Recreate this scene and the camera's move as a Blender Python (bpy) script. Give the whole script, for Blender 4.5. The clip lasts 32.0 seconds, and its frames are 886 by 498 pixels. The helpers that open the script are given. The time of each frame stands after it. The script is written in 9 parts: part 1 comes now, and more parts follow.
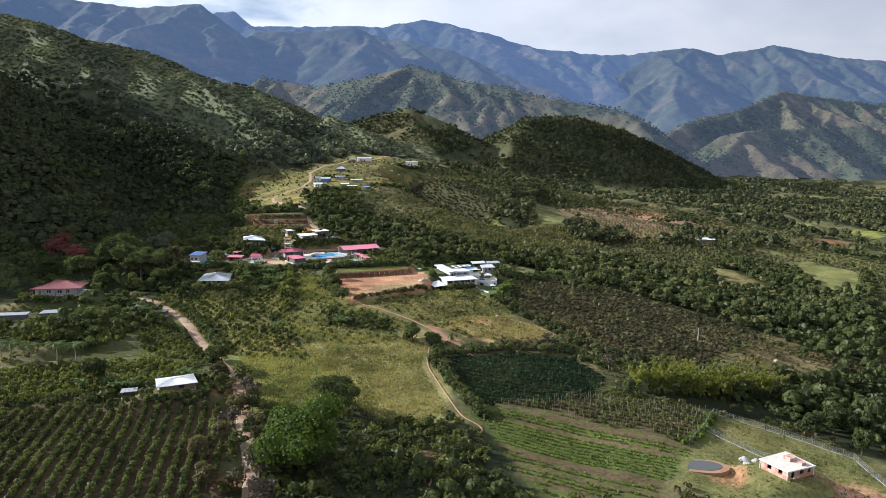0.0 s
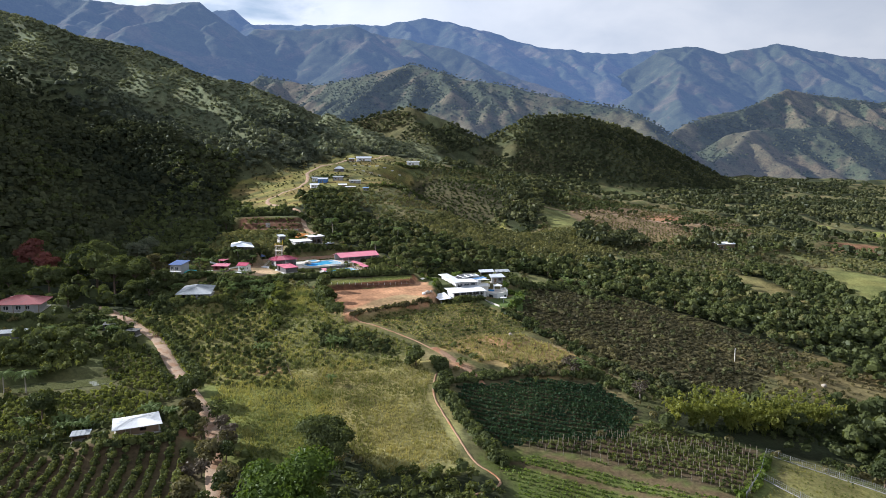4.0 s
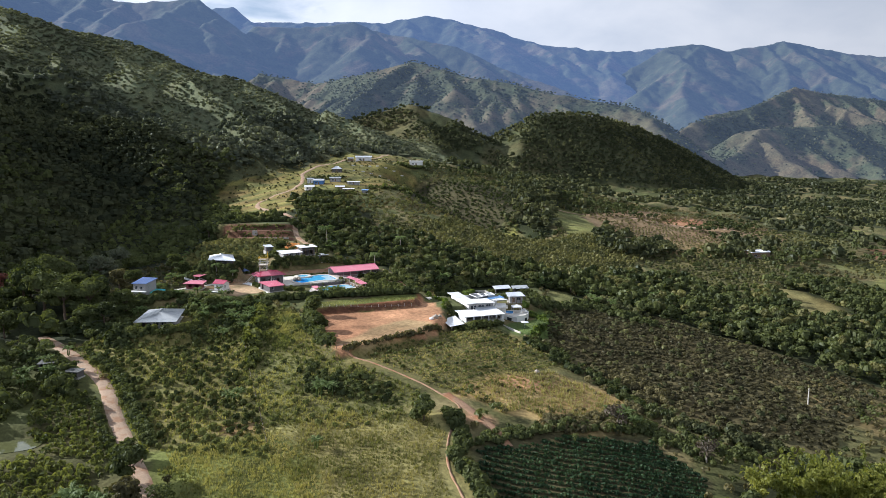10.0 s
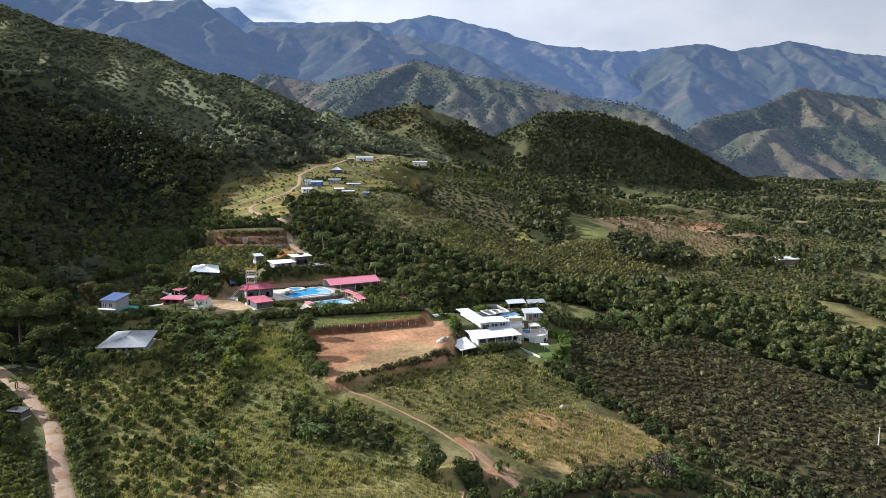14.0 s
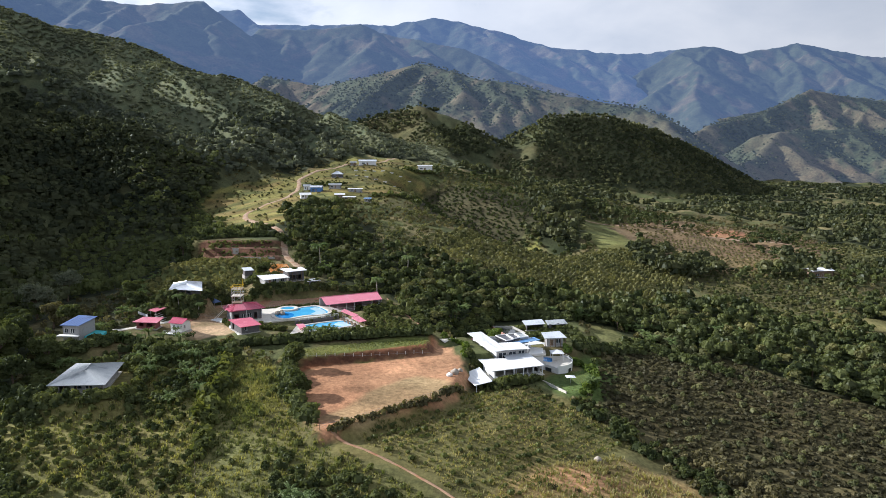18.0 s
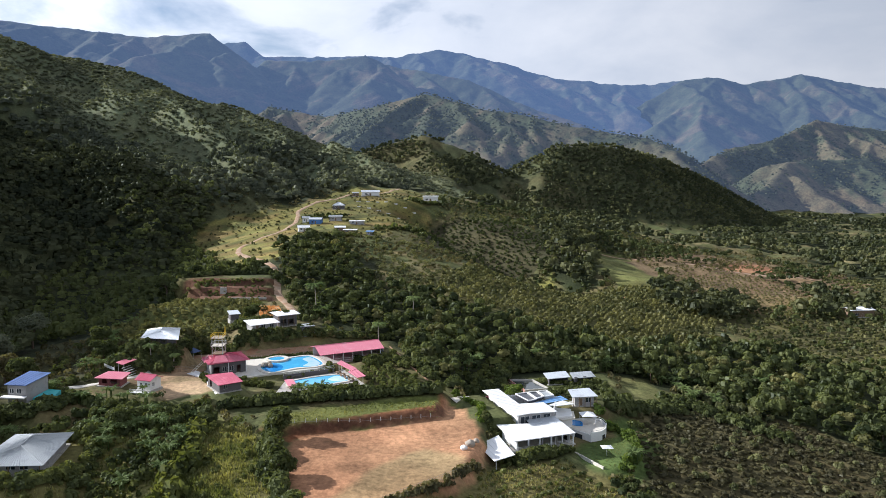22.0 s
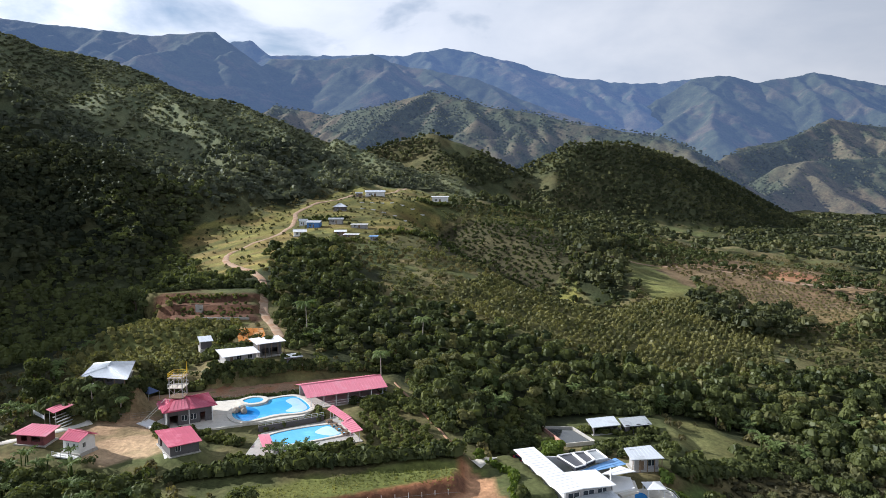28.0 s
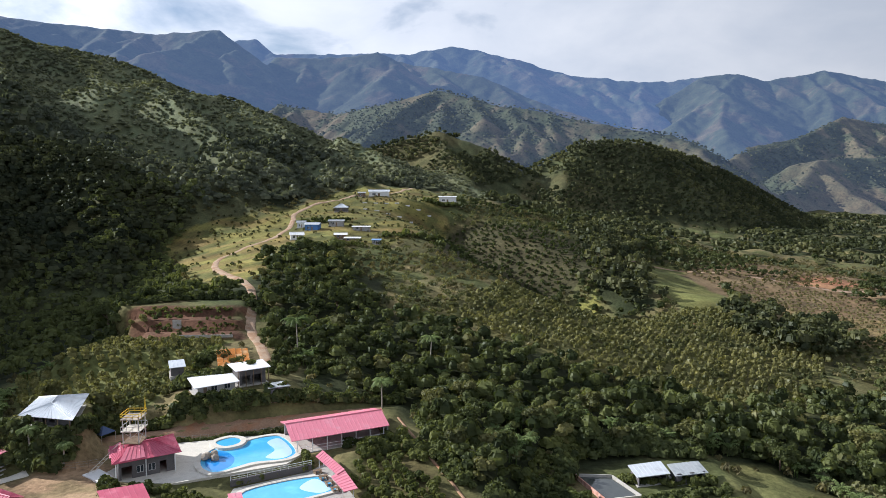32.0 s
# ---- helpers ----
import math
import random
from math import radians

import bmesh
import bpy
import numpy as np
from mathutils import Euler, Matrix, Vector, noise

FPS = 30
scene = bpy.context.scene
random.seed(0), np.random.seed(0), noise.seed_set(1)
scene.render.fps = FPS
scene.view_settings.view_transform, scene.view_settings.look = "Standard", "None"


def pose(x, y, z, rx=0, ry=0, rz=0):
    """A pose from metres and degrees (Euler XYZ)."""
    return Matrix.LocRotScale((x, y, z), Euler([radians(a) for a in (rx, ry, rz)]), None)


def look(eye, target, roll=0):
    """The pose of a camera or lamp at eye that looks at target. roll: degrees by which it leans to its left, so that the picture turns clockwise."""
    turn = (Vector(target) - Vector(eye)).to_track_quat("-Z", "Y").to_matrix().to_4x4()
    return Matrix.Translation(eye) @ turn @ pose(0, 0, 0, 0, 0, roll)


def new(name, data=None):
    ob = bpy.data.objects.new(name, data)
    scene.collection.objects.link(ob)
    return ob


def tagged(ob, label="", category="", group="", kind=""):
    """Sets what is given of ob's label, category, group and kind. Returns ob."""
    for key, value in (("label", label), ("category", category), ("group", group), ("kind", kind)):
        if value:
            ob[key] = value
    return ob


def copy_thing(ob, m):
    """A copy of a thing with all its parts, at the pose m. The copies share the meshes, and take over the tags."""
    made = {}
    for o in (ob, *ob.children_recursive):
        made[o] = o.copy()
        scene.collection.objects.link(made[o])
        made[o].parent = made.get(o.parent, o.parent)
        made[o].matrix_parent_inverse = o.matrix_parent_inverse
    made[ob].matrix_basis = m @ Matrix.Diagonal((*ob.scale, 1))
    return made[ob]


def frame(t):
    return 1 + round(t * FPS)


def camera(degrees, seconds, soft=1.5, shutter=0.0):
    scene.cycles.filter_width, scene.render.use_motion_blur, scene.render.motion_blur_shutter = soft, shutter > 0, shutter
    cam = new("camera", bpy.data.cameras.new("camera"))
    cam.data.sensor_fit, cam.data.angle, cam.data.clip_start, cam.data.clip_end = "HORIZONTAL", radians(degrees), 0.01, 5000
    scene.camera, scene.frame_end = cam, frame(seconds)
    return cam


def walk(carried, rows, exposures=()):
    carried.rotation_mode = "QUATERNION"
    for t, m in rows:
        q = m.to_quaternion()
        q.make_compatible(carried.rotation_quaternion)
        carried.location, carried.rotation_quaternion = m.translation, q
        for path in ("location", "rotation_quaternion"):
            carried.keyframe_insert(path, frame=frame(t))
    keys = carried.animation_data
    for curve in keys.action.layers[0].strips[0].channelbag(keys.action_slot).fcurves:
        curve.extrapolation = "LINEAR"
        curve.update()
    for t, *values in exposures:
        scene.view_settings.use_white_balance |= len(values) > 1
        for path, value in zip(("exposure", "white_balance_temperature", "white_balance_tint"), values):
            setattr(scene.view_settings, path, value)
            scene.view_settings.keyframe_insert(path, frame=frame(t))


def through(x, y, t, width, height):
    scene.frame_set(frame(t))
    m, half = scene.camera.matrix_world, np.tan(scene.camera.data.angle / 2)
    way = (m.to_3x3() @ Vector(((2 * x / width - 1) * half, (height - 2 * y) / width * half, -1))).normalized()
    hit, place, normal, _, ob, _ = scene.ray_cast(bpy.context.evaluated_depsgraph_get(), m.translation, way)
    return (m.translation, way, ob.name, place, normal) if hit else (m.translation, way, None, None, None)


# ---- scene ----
# ---- the camera and its flight ----
cam = camera(64.00, 32.0, 0.55)
walk(cam, [
    (0, pose(0.02, 0.00, 64.86, 82.546, 0.000, -4.289)),
    (1, pose(0.03, 7.84, 64.81, 82.539, 0.000, -4.275)),
    (2, pose(0.06, 15.65, 64.77, 82.528, 0.000, -4.265)),
    (3, pose(0.08, 23.41, 64.77, 82.497, 0.000, -4.255)),
    (3.5, pose(0.10, 27.26, 64.78, 82.497, 0.000, -4.249)),
    (5.5, pose(0.19, 42.45, 64.98, 82.479, 0.000, -4.234)),
    (7, pose(0.24, 53.74, 65.15, 82.456, 0.000, -4.214)),
    (8, pose(0.24, 61.30, 65.20, 82.427, 0.000, -4.187)),
    (9, pose(0.21, 68.94, 65.16, 82.406, 0.000, -4.154)),
    (10, pose(0.16, 76.62, 65.06, 82.420, 0.000, -4.120)),
    (11, pose(0.13, 84.31, 64.94, 82.434, 0.000, -4.093)),
    (12, pose(0.14, 91.97, 64.85, 82.434, 0.000, -4.033)),
    (13, pose(0.21, 99.57, 64.82, 82.449, 0.000, -3.981)),
    (14, pose(0.31, 107.11, 64.84, 82.457, 0.000, -3.912)),
    (14.5, pose(0.37, 110.85, 64.86, 82.456, 0.000, -3.871)),
    (16.5, pose(0.52, 125.68, 64.97, 82.448, 0.000, -3.684)),
    (17, pose(0.53, 129.35, 64.99, 82.446, 0.000, -3.633)),
    (17.5, pose(0.53, 133.01, 65.01, 82.451, 0.000, -3.602)),
    (17.8, pose(0.53, 135.21, 65.02, 82.612, 0.000, -3.581)),
    (18, pose(0.52, 136.67, 65.03, 82.720, 0.000, -3.567)),
    (18.25, pose(0.52, 138.50, 65.04, 83.140, 0.000, -3.542)),
    (18.5, pose(0.51, 140.33, 65.04, 83.560, 0.000, -3.517)),
    (18.75, pose(0.50, 142.17, 65.05, 84.014, 0.000, -3.503)),
    (19, pose(0.49, 144.00, 65.06, 84.468, 0.000, -3.488)),
    (19.25, pose(0.48, 145.84, 65.06, 84.685, 0.000, -3.464)),
    (19.5, pose(0.47, 147.67, 65.07, 84.901, 0.000, -3.440)),
    (20, pose(0.44, 151.35, 65.07, 85.060, 0.000, -3.413)),
    (20.5, pose(0.42, 155.05, 65.08, 85.142, 0.000, -3.357)),
    (21, pose(0.40, 158.76, 65.08, 85.175, 0.000, -3.316)),
    (22, pose(0.36, 166.19, 65.09, 85.146, 0.000, -3.247)),
    (23, pose(0.32, 173.61, 65.09, 85.122, 0.000, -3.146)),
    (24, pose(0.28, 181.00, 65.10, 85.135, 0.000, -3.048)),
    (25, pose(0.24, 188.32, 65.10, 85.141, 0.000, -2.970)),
    (25.5, pose(0.22, 191.97, 65.10, 85.131, 0.000, -2.917)),
    (27.5, pose(0.14, 206.55, 65.11, 85.133, 0.000, -2.739)),
    (28, pose(0.12, 210.21, 65.11, 85.135, 0.000, -2.691)),
    (29, pose(0.09, 217.60, 65.11, 85.123, 0.000, -2.597)),
    (30, pose(0.05, 225.03, 65.10, 85.102, 0.000, -2.479)),
    (31, pose(0.02, 232.51, 65.10, 85.095, 0.000, -2.360)),
    (32, pose(-0.01, 240.00, 65.09, 85.096, 0.000, -2.235)),
], [(0, 0.43, 5700, 12), (32, 0.34, 5760, 12)])

# ---- sky and sun ----
SUN = Vector((-0.92, 0.32, 0.50)).normalized()
world = bpy.data.worlds.new("sky")
world.use_nodes = True
scene.world = world
wt = world.node_tree
wn, wl = wt.nodes, wt.links
sky = wn.new("ShaderNodeTexSky")
sky.sky_type, sky.sun_disc = "NISHITA", False
sky.sun_elevation, sky.sun_rotation = math.asin(SUN.z), math.atan2(SUN.x, SUN.y)
sky.air_density, sky.dust_density = 1.0, 0.6
coord = wn.new("ShaderNodeTexCoord")
split = wn.new("ShaderNodeSeparateXYZ")
wl.new(coord.outputs["Generated"], split.inputs[0])
lift = wn.new("ShaderNodeMath")
lift.operation, lift.inputs[1].default_value = "ADD", 0.30
wl.new(split.outputs["Z"], lift.inputs[0])
flat = wn.new("ShaderNodeCombineXYZ")
for axis in ("X", "Y"):
    div = wn.new("ShaderNodeMath")
    div.operation = "DIVIDE"
    wl.new(split.outputs[axis], div.inputs[0])
    wl.new(lift.outputs[0], div.inputs[1])
    wl.new(div.outputs[0], flat.inputs[axis])
cloud = wn.new("ShaderNodeTexNoise")
cloud.inputs["Scale"].default_value, cloud.inputs["Detail"].default_value, cloud.inputs["Roughness"].default_value = 2.3, 9, 0.55
cloud.inputs["Distortion"].default_value = 0.25
wl.new(flat.outputs[0], cloud.inputs["Vector"])
# the cover of cloud grows towards the east
east = wn.new("ShaderNodeMath")
east.operation, east.inputs[1].default_value, east.inputs[2].default_value = "MULTIPLY_ADD", 0.24, 0.11
wl.new(split.outputs["X"], east.inputs[0])
both = wn.new("ShaderNodeMath")
both.operation = "ADD"
wl.new(cloud.outputs["Fac"], both.inputs[0])
wl.new(east.outputs[0], both.inputs[1])
cover = wn.new("ShaderNodeMapRange")
cover.inputs["From Min"].default_value, cover.inputs["From Max"].default_value = 0.31, 0.52
# and thins out overhead
thin = wn.new("ShaderNodeMath")
thin.operation, thin.inputs[1].default_value = "MULTIPLY_ADD", -0.20
wl.new(split.outputs["Z"], thin.inputs[0])
wl.new(both.outputs[0], thin.inputs[2])
wl.new(thin.outputs[0], cover.inputs["Value"])
shade = wn.new("ShaderNodeValToRGB")
shade.color_ramp.elements[0].position, shade.color_ramp.elements[0].color = 0.36, (7.9, 8.2, 8.6, 1)
shade.color_ramp.elements[1].position, shade.color_ramp.elements[1].color = 0.60, (9.6, 9.6, 9.6, 1)
wl.new(cloud.outputs["Fac"], shade.inputs[0])
mix = wn.new("ShaderNodeMix")
mix.data_type = "RGBA"
wl.new(cover.outputs[0], mix.inputs["Factor"])
wl.new(sky.outputs[0], mix.inputs["A"])
# cloud is brighter towards the sun
side = wn.new("ShaderNodeMath")
side.operation, side.inputs[1].default_value, side.inputs[2].default_value = "MULTIPLY_ADD", -0.55, 1.0
wl.new(split.outputs["X"], side.inputs[0])
lit = wn.new("ShaderNodeVectorMath")
lit.operation = "SCALE"
wl.new(shade.outputs[0], lit.inputs[0])
wl.new(side.outputs[0], lit.inputs["Scale"])
wl.new(lit.outputs[0], mix.inputs["B"])
wl.new(mix.outputs["Result"], wn["Background"].inputs[0])
wn["Background"].inputs[1].default_value = 0.075
sun = new("sun", bpy.data.lights.new("sun", "SUN"))
sun.data.energy, sun.data.angle, sun.data.color = 6.0, radians(0.5), (1, 0.94, 0.84)
sun.matrix_world = look(SUN * 100, (0, 0, 0))

# ---- materials ----
def material(name, color, rough=0.8, metal=0.0, vary=0.25, scale=1.0, fine=8.0, bump=0.3, spec=0.3, stain=None, stain_at=0.62):
    """A surface with broad stains and a fine grain."""
    m = bpy.data.materials.new(name)
    m.use_nodes = True
    n, l = m.node_tree.nodes, m.node_tree.links
    b = n["Principled BSDF"]
    b.inputs["Roughness"].default_value, b.inputs["Metallic"].default_value = rough, metal
    b.inputs["Specular IOR Level"].default_value = spec
    geo = n.new("ShaderNodeNewGeometry")
    big, small = n.new("ShaderNodeTexNoise"), n.new("ShaderNodeTexNoise")
    for t, s in ((big, scale), (small, fine)):
        t.inputs["Scale"].default_value, t.inputs["Detail"].default_value = s, 5
        l.new(geo.outputs["Position"], t.inputs["Vector"])
    add = n.new("ShaderNodeMath")
    add.operation = "ADD"
    l.new(big.outputs["Fac"], add.inputs[0])
    l.new(small.outputs["Fac"], add.inputs[1])
    rng = n.new("ShaderNodeMapRange")
    rng.inputs["From Min"].default_value, rng.inputs["From Max"].default_value = 0.6, 1.4
    rng.inputs["To Min"].default_value, rng.inputs["To Max"].default_value = 1 - vary, 1 + vary
    l.new(add.outputs[0], rng.inputs["Value"])
    base = n.new("ShaderNodeMix")
    base.data_type = "RGBA"
    base.inputs["A"].default_value = (*color, 1)
    base.inputs["B"].default_value = (*(stain or [c * 0.6 for c in color]), 1)
    edge = n.new("ShaderNodeMapRange")
    edge.inputs["From Min"].default_value, edge.inputs["From Max"].default_value = stain_at - 0.06, stain_at + 0.1
    l.new(big.outputs["Fac"], edge.inputs["Value"])
    l.new(edge.outputs[0], base.inputs["Factor"])
    mul = n.new("ShaderNodeVectorMath")
    mul.operation = "SCALE"
    l.new(base.outputs["Result"], mul.inputs[0])
    l.new(rng.outputs[0], mul.inputs["Scale"])
    l.new(mul.outputs[0], b.inputs["Base Color"])
    if bump:
        bp = n.new("ShaderNodeBump")
        bp.inputs["Strength"].default_value, bp.inputs["Distance"].default_value = bump, 0.4 / fine
        l.new(small.outputs["Fac"], bp.inputs["Height"])
        l.new(bp.outputs[0], b.inputs["Normal"])
    return m


def foliage(name, dark, light, through=0.3, dry=None, glow=None):
    """Leaves: each plant has its own tone, each spray of leaves its own shade of it."""
    m = bpy.data.materials.new(name)
    m.use_nodes = True
    n, l = m.node_tree.nodes, m.node_tree.links
    n.remove(n["Principled BSDF"])
    geo, tone = n.new("ShaderNodeNewGeometry"), n.new("ShaderNodeAttribute")
    tone.attribute_name = "tone"
    info = n.new("ShaderNodeObjectInfo")
    add = n.new("ShaderNodeMath")
    add.operation, add.inputs[1].default_value = "MULTIPLY_ADD", 0.24
    l.new(geo.outputs["Random Per Island"], add.inputs[0])
    l.new(tone.outputs["Fac"], add.inputs[2])
    more = n.new("ShaderNodeMath")
    more.operation, more.inputs[1].default_value = "MULTIPLY_ADD", 0.3
    l.new(info.outputs["Random"], more.inputs[0])
    l.new(add.outputs[0], more.inputs[2])
    ramp = n.new("ShaderNodeValToRGB")
    e = ramp.color_ramp.elements
    e[0].position, e[0].color = 0.15, (dark[0] * 1.06, dark[1], dark[2] * 1.10, 1)
    e[1].position, e[1].color = 0.95, (light[0] * 1.06, light[1], light[2] * 1.10, 1)
    if dry:
        e = ramp.color_ramp.elements.new(1.0)
        e.color = (*dry, 1)
    l.new(more.outputs[0], ramp.inputs[0])
    diff, trans, shine = n.new("ShaderNodeBsdfDiffuse"), n.new("ShaderNodeBsdfTranslucent"), n.new("ShaderNodeBsdfGlossy")
    shine.inputs["Roughness"].default_value = 0.45
    shine.inputs["Color"].default_value = (0.7, 0.75, 0.7, 1)
    warm = n.new("ShaderNodeVectorMath")
    warm.operation, warm.inputs[1].default_value = "MULTIPLY", (1.4, 1.4, 0.62)
    l.new(ramp.outputs[0], warm.inputs[0])
    l.new(ramp.outputs[0], diff.inputs["Color"])
    l.new(warm.outputs[0], trans.inputs["Color"])
    one, two = n.new("ShaderNodeMixShader"), n.new("ShaderNodeMixShader")
    one.inputs[0].default_value, two.inputs[0].default_value = through, 0.012
    l.new(diff.outputs[0], one.inputs[1])
    l.new(trans.outputs[0], one.inputs[2])
    l.new(one.outputs[0], two.inputs[1])
    l.new(shine.outputs[0], two.inputs[2])
    last = two
    # Far leaves emit a bluish glow that imitates haze.
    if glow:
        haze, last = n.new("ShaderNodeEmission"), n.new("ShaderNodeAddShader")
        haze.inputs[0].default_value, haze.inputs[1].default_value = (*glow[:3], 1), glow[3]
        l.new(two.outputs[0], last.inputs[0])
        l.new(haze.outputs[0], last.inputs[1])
    l.new(last.outputs[0], n["Material Output"].inputs["Surface"])
    return m


def covered_ground(name, glow=None, strength=0.0, grain=1.0):
    """Soil, grass and undergrowth: the kind of cover is stored with the land, the grain and tufts are added here."""
    m = bpy.data.materials.new(name)
    m.use_nodes = True
    n, l = m.node_tree.nodes, m.node_tree.links
    b = n["Principled BSDF"]
    b.inputs["Roughness"].default_value, b.inputs["Specular IOR Level"].default_value = 0.95, 0.1
    att, geo = n.new("ShaderNodeAttribute"), n.new("ShaderNodeNewGeometry")
    att.attribute_name = "cover"
    total = None
    for scale, detail, weight in ((0.012, 4, 0.5), (0.11, 5, 0.7), (0.9, 5, 0.9)):
        t = n.new("ShaderNodeTexNoise")
        t.inputs["Scale"].default_value, t.inputs["Detail"].default_value = scale * grain, detail
        t.inputs["Roughness"].default_value = 0.62
        l.new(geo.outputs["Position"], t.inputs["Vector"])
        w = n.new("ShaderNodeMath")
        w.operation, w.inputs[1].default_value = "MULTIPLY_ADD", weight
        w.inputs[2].default_value = 0.0
        l.new(t.outputs["Fac"], w.inputs[0])
        if total:
            l.new(total.outputs[0], w.inputs[2])
        total = w
    rng = n.new("ShaderNodeMapRange")
    rng.inputs["From Min"].default_value, rng.inputs["From Max"].default_value = 0.72, 1.38
    rng.inputs["To Min"].default_value, rng.inputs["To Max"].default_value = (0.2, 1.8) if glow else (0.4, 1.6)
    l.new(total.outputs[0], rng.inputs["Value"])
    hue = n.new("ShaderNodeTexNoise")
    hue.inputs["Scale"].default_value, hue.inputs["Detail"].default_value = 0.05, 6
    l.new(geo.outputs["Position"], hue.inputs["Vector"])
    tint = n.new("ShaderNodeMix")
    tint.data_type = "RGBA"
    tint.inputs["A"].default_value, tint.inputs["B"].default_value = (1.12, 0.98, 0.85, 1), (0.86, 1.03, 0.95, 1)
    l.new(hue.outputs["Fac"], tint.inputs["Factor"])
    mul, sc = n.new("ShaderNodeVectorMath"), n.new("ShaderNodeVectorMath")
    mul.operation, sc.operation = "MULTIPLY", "SCALE"
    l.new(att.outputs["Color"], mul.inputs[0])
    l.new(tint.outputs["Result"], mul.inputs[1])
    l.new(mul.outputs[0], sc.inputs[0])
    l.new(rng.outputs[0], sc.inputs["Scale"])
    l.new(sc.outputs[0], b.inputs["Base Color"])
    bp = n.new("ShaderNodeBump")
    bp.inputs["Strength"].default_value, bp.inputs["Distance"].default_value = 0.55, 0.5 / grain
    # Emission stands in for haze between the viewer and far slopes.
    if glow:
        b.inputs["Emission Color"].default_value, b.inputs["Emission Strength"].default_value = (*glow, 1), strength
    l.new(total.outputs[0], bp.inputs["Height"])
    l.new(bp.outputs[0], b.inputs["Normal"])
    return m


def glass(name, color=(0.03, 0.04, 0.05)):
    m = bpy.data.materials.new(name)
    m.use_nodes = True
    b = m.node_tree.nodes["Principled BSDF"]
    b.inputs["Base Color"].default_value, b.inputs["Roughness"].default_value = (*color, 1), 0.08
    return m


def pool_water(name, color, deep):
    """Clear water over painted tiles."""
    m = material(name, color, 0.06, 0, 0.08, 0.25, 1.2, 0.06, 0.5, deep, 0.6)
    return m


GROUND = covered_ground("grass and soil")
DIRT = material("packed earth", (0.34, 0.215, 0.135), 0.95, 0, 0.3, 0.25, 2.5, 0.4, 0.1, (0.30, 0.15, 0.08), 0.55)
TRACK = material("pale gravel track", (0.41, 0.30, 0.21), 0.95, 0, 0.3, 0.35, 3, 0.4, 0.1, (0.29, 0.18, 0.11), 0.5)
CONCRETE = material("weathered concrete", (0.42, 0.40, 0.36), 0.85, 0, 0.22, 0.6, 6, 0.3, 0.3, (0.28, 0.26, 0.22), 0.6)
PALE_CONCRETE = material("pale concrete", (0.62, 0.58, 0.5), 0.85, 0, 0.18, 0.5, 6, 0.25, 0.3, (0.45, 0.40, 0.33), 0.62)
WHITE_WALL = material("white painted wall", (0.78, 0.77, 0.74), 0.8, 0, 0.08, 0.4, 4, 0.15, 0.3, (0.62, 0.60, 0.55), 0.68)
BLUE_WALL = material("blue painted wall", (0.10, 0.22, 0.50), 0.8, 0, 0.15, 0.5, 5, 0.2, 0.3)
TEAL_WALL = material("teal painted wall", (0.08, 0.42, 0.42), 0.8, 0, 0.15, 0.5, 5, 0.2)
# These two also colour walls that are only shaded by their eaves.
GREY_AND_SHADED_WALL = material("grey and shaded wall", (0.36, 0.35, 0.34), 0.85, 0, 0.15, 0.5, 5, 0.2)
DARK_AND_SHADED_WALL = material("dark grey and shaded wall", (0.13, 0.12, 0.12), 0.85, 0, 0.2, 0.5, 5, 0.2)
MAROON_WALL = material("maroon painted wall", (0.20, 0.07, 0.07), 0.8, 0, 0.2, 0.5, 5, 0.2)
BRICK = material("red hollow brick", (0.46, 0.23, 0.17), 0.9, 0, 0.25, 0.8, 7, 0.5, 0.2, (0.54, 0.36, 0.29), 0.5)
WHITE_ROOF = material("white metal roofing", (0.80, 0.80, 0.79), 0.38, 0.0, 0.06, 0.3, 3, 0.1, 0.5, (0.66, 0.66, 0.64), 0.64)
GREY_ROOF = material("grey fibre cement roofing", (0.36, 0.38, 0.39), 0.6, 0.0, 0.16, 0.4, 4, 0.2, 0.4, (0.24, 0.26, 0.27), 0.58)
PALE_ROOF = material("pale zinc roofing", (0.62, 0.65, 0.68), 0.4, 0.25, 0.12, 0.35, 4, 0.15, 0.5, (0.45, 0.47, 0.49), 0.6)
PINK_ROOF = material("pink metal roofing", (0.66, 0.20, 0.26), 0.42, 0.0, 0.10, 0.3, 3, 0.1, 0.45, (0.62, 0.27, 0.32), 0.6)
RED_ROOF = material("crimson metal roofing", (0.48, 0.085, 0.14), 0.45, 0.0, 0.14, 0.35, 3, 0.1, 0.45, (0.56, 0.17, 0.22), 0.6)
MAROON_ROOF = material("maroon tile roofing", (0.28, 0.09, 0.09), 0.6, 0.0, 0.2, 0.4, 4, 0.2, 0.35, (0.20, 0.08, 0.08), 0.58)
BLUE_ROOF = material("blue metal roofing", (0.09, 0.15, 0.33), 0.45, 0.0, 0.12, 0.35, 3, 0.1, 0.45)
SKYBLUE_ROOF = material("blue translucent roofing", (0.16, 0.34, 0.62), 0.35, 0.0, 0.12, 0.4, 3, 0.1, 0.5)
DARK_ROOF = material("dark solar panel", (0.05, 0.05, 0.06), 0.3, 0.0, 0.2, 0.5, 5, 0.05, 0.5)
WOOD = material("weathered timber", (0.20, 0.14, 0.09), 0.85, 0, 0.3, 1.0, 8, 0.3)
POST_WOOD = material("bleached wooden post", (0.42, 0.36, 0.28), 0.85, 0, 0.25, 1.0, 8, 0.3)
STEEL = material("painted steel", (0.55, 0.55, 0.53), 0.5, 0.3, 0.12, 1.0, 8, 0.1)
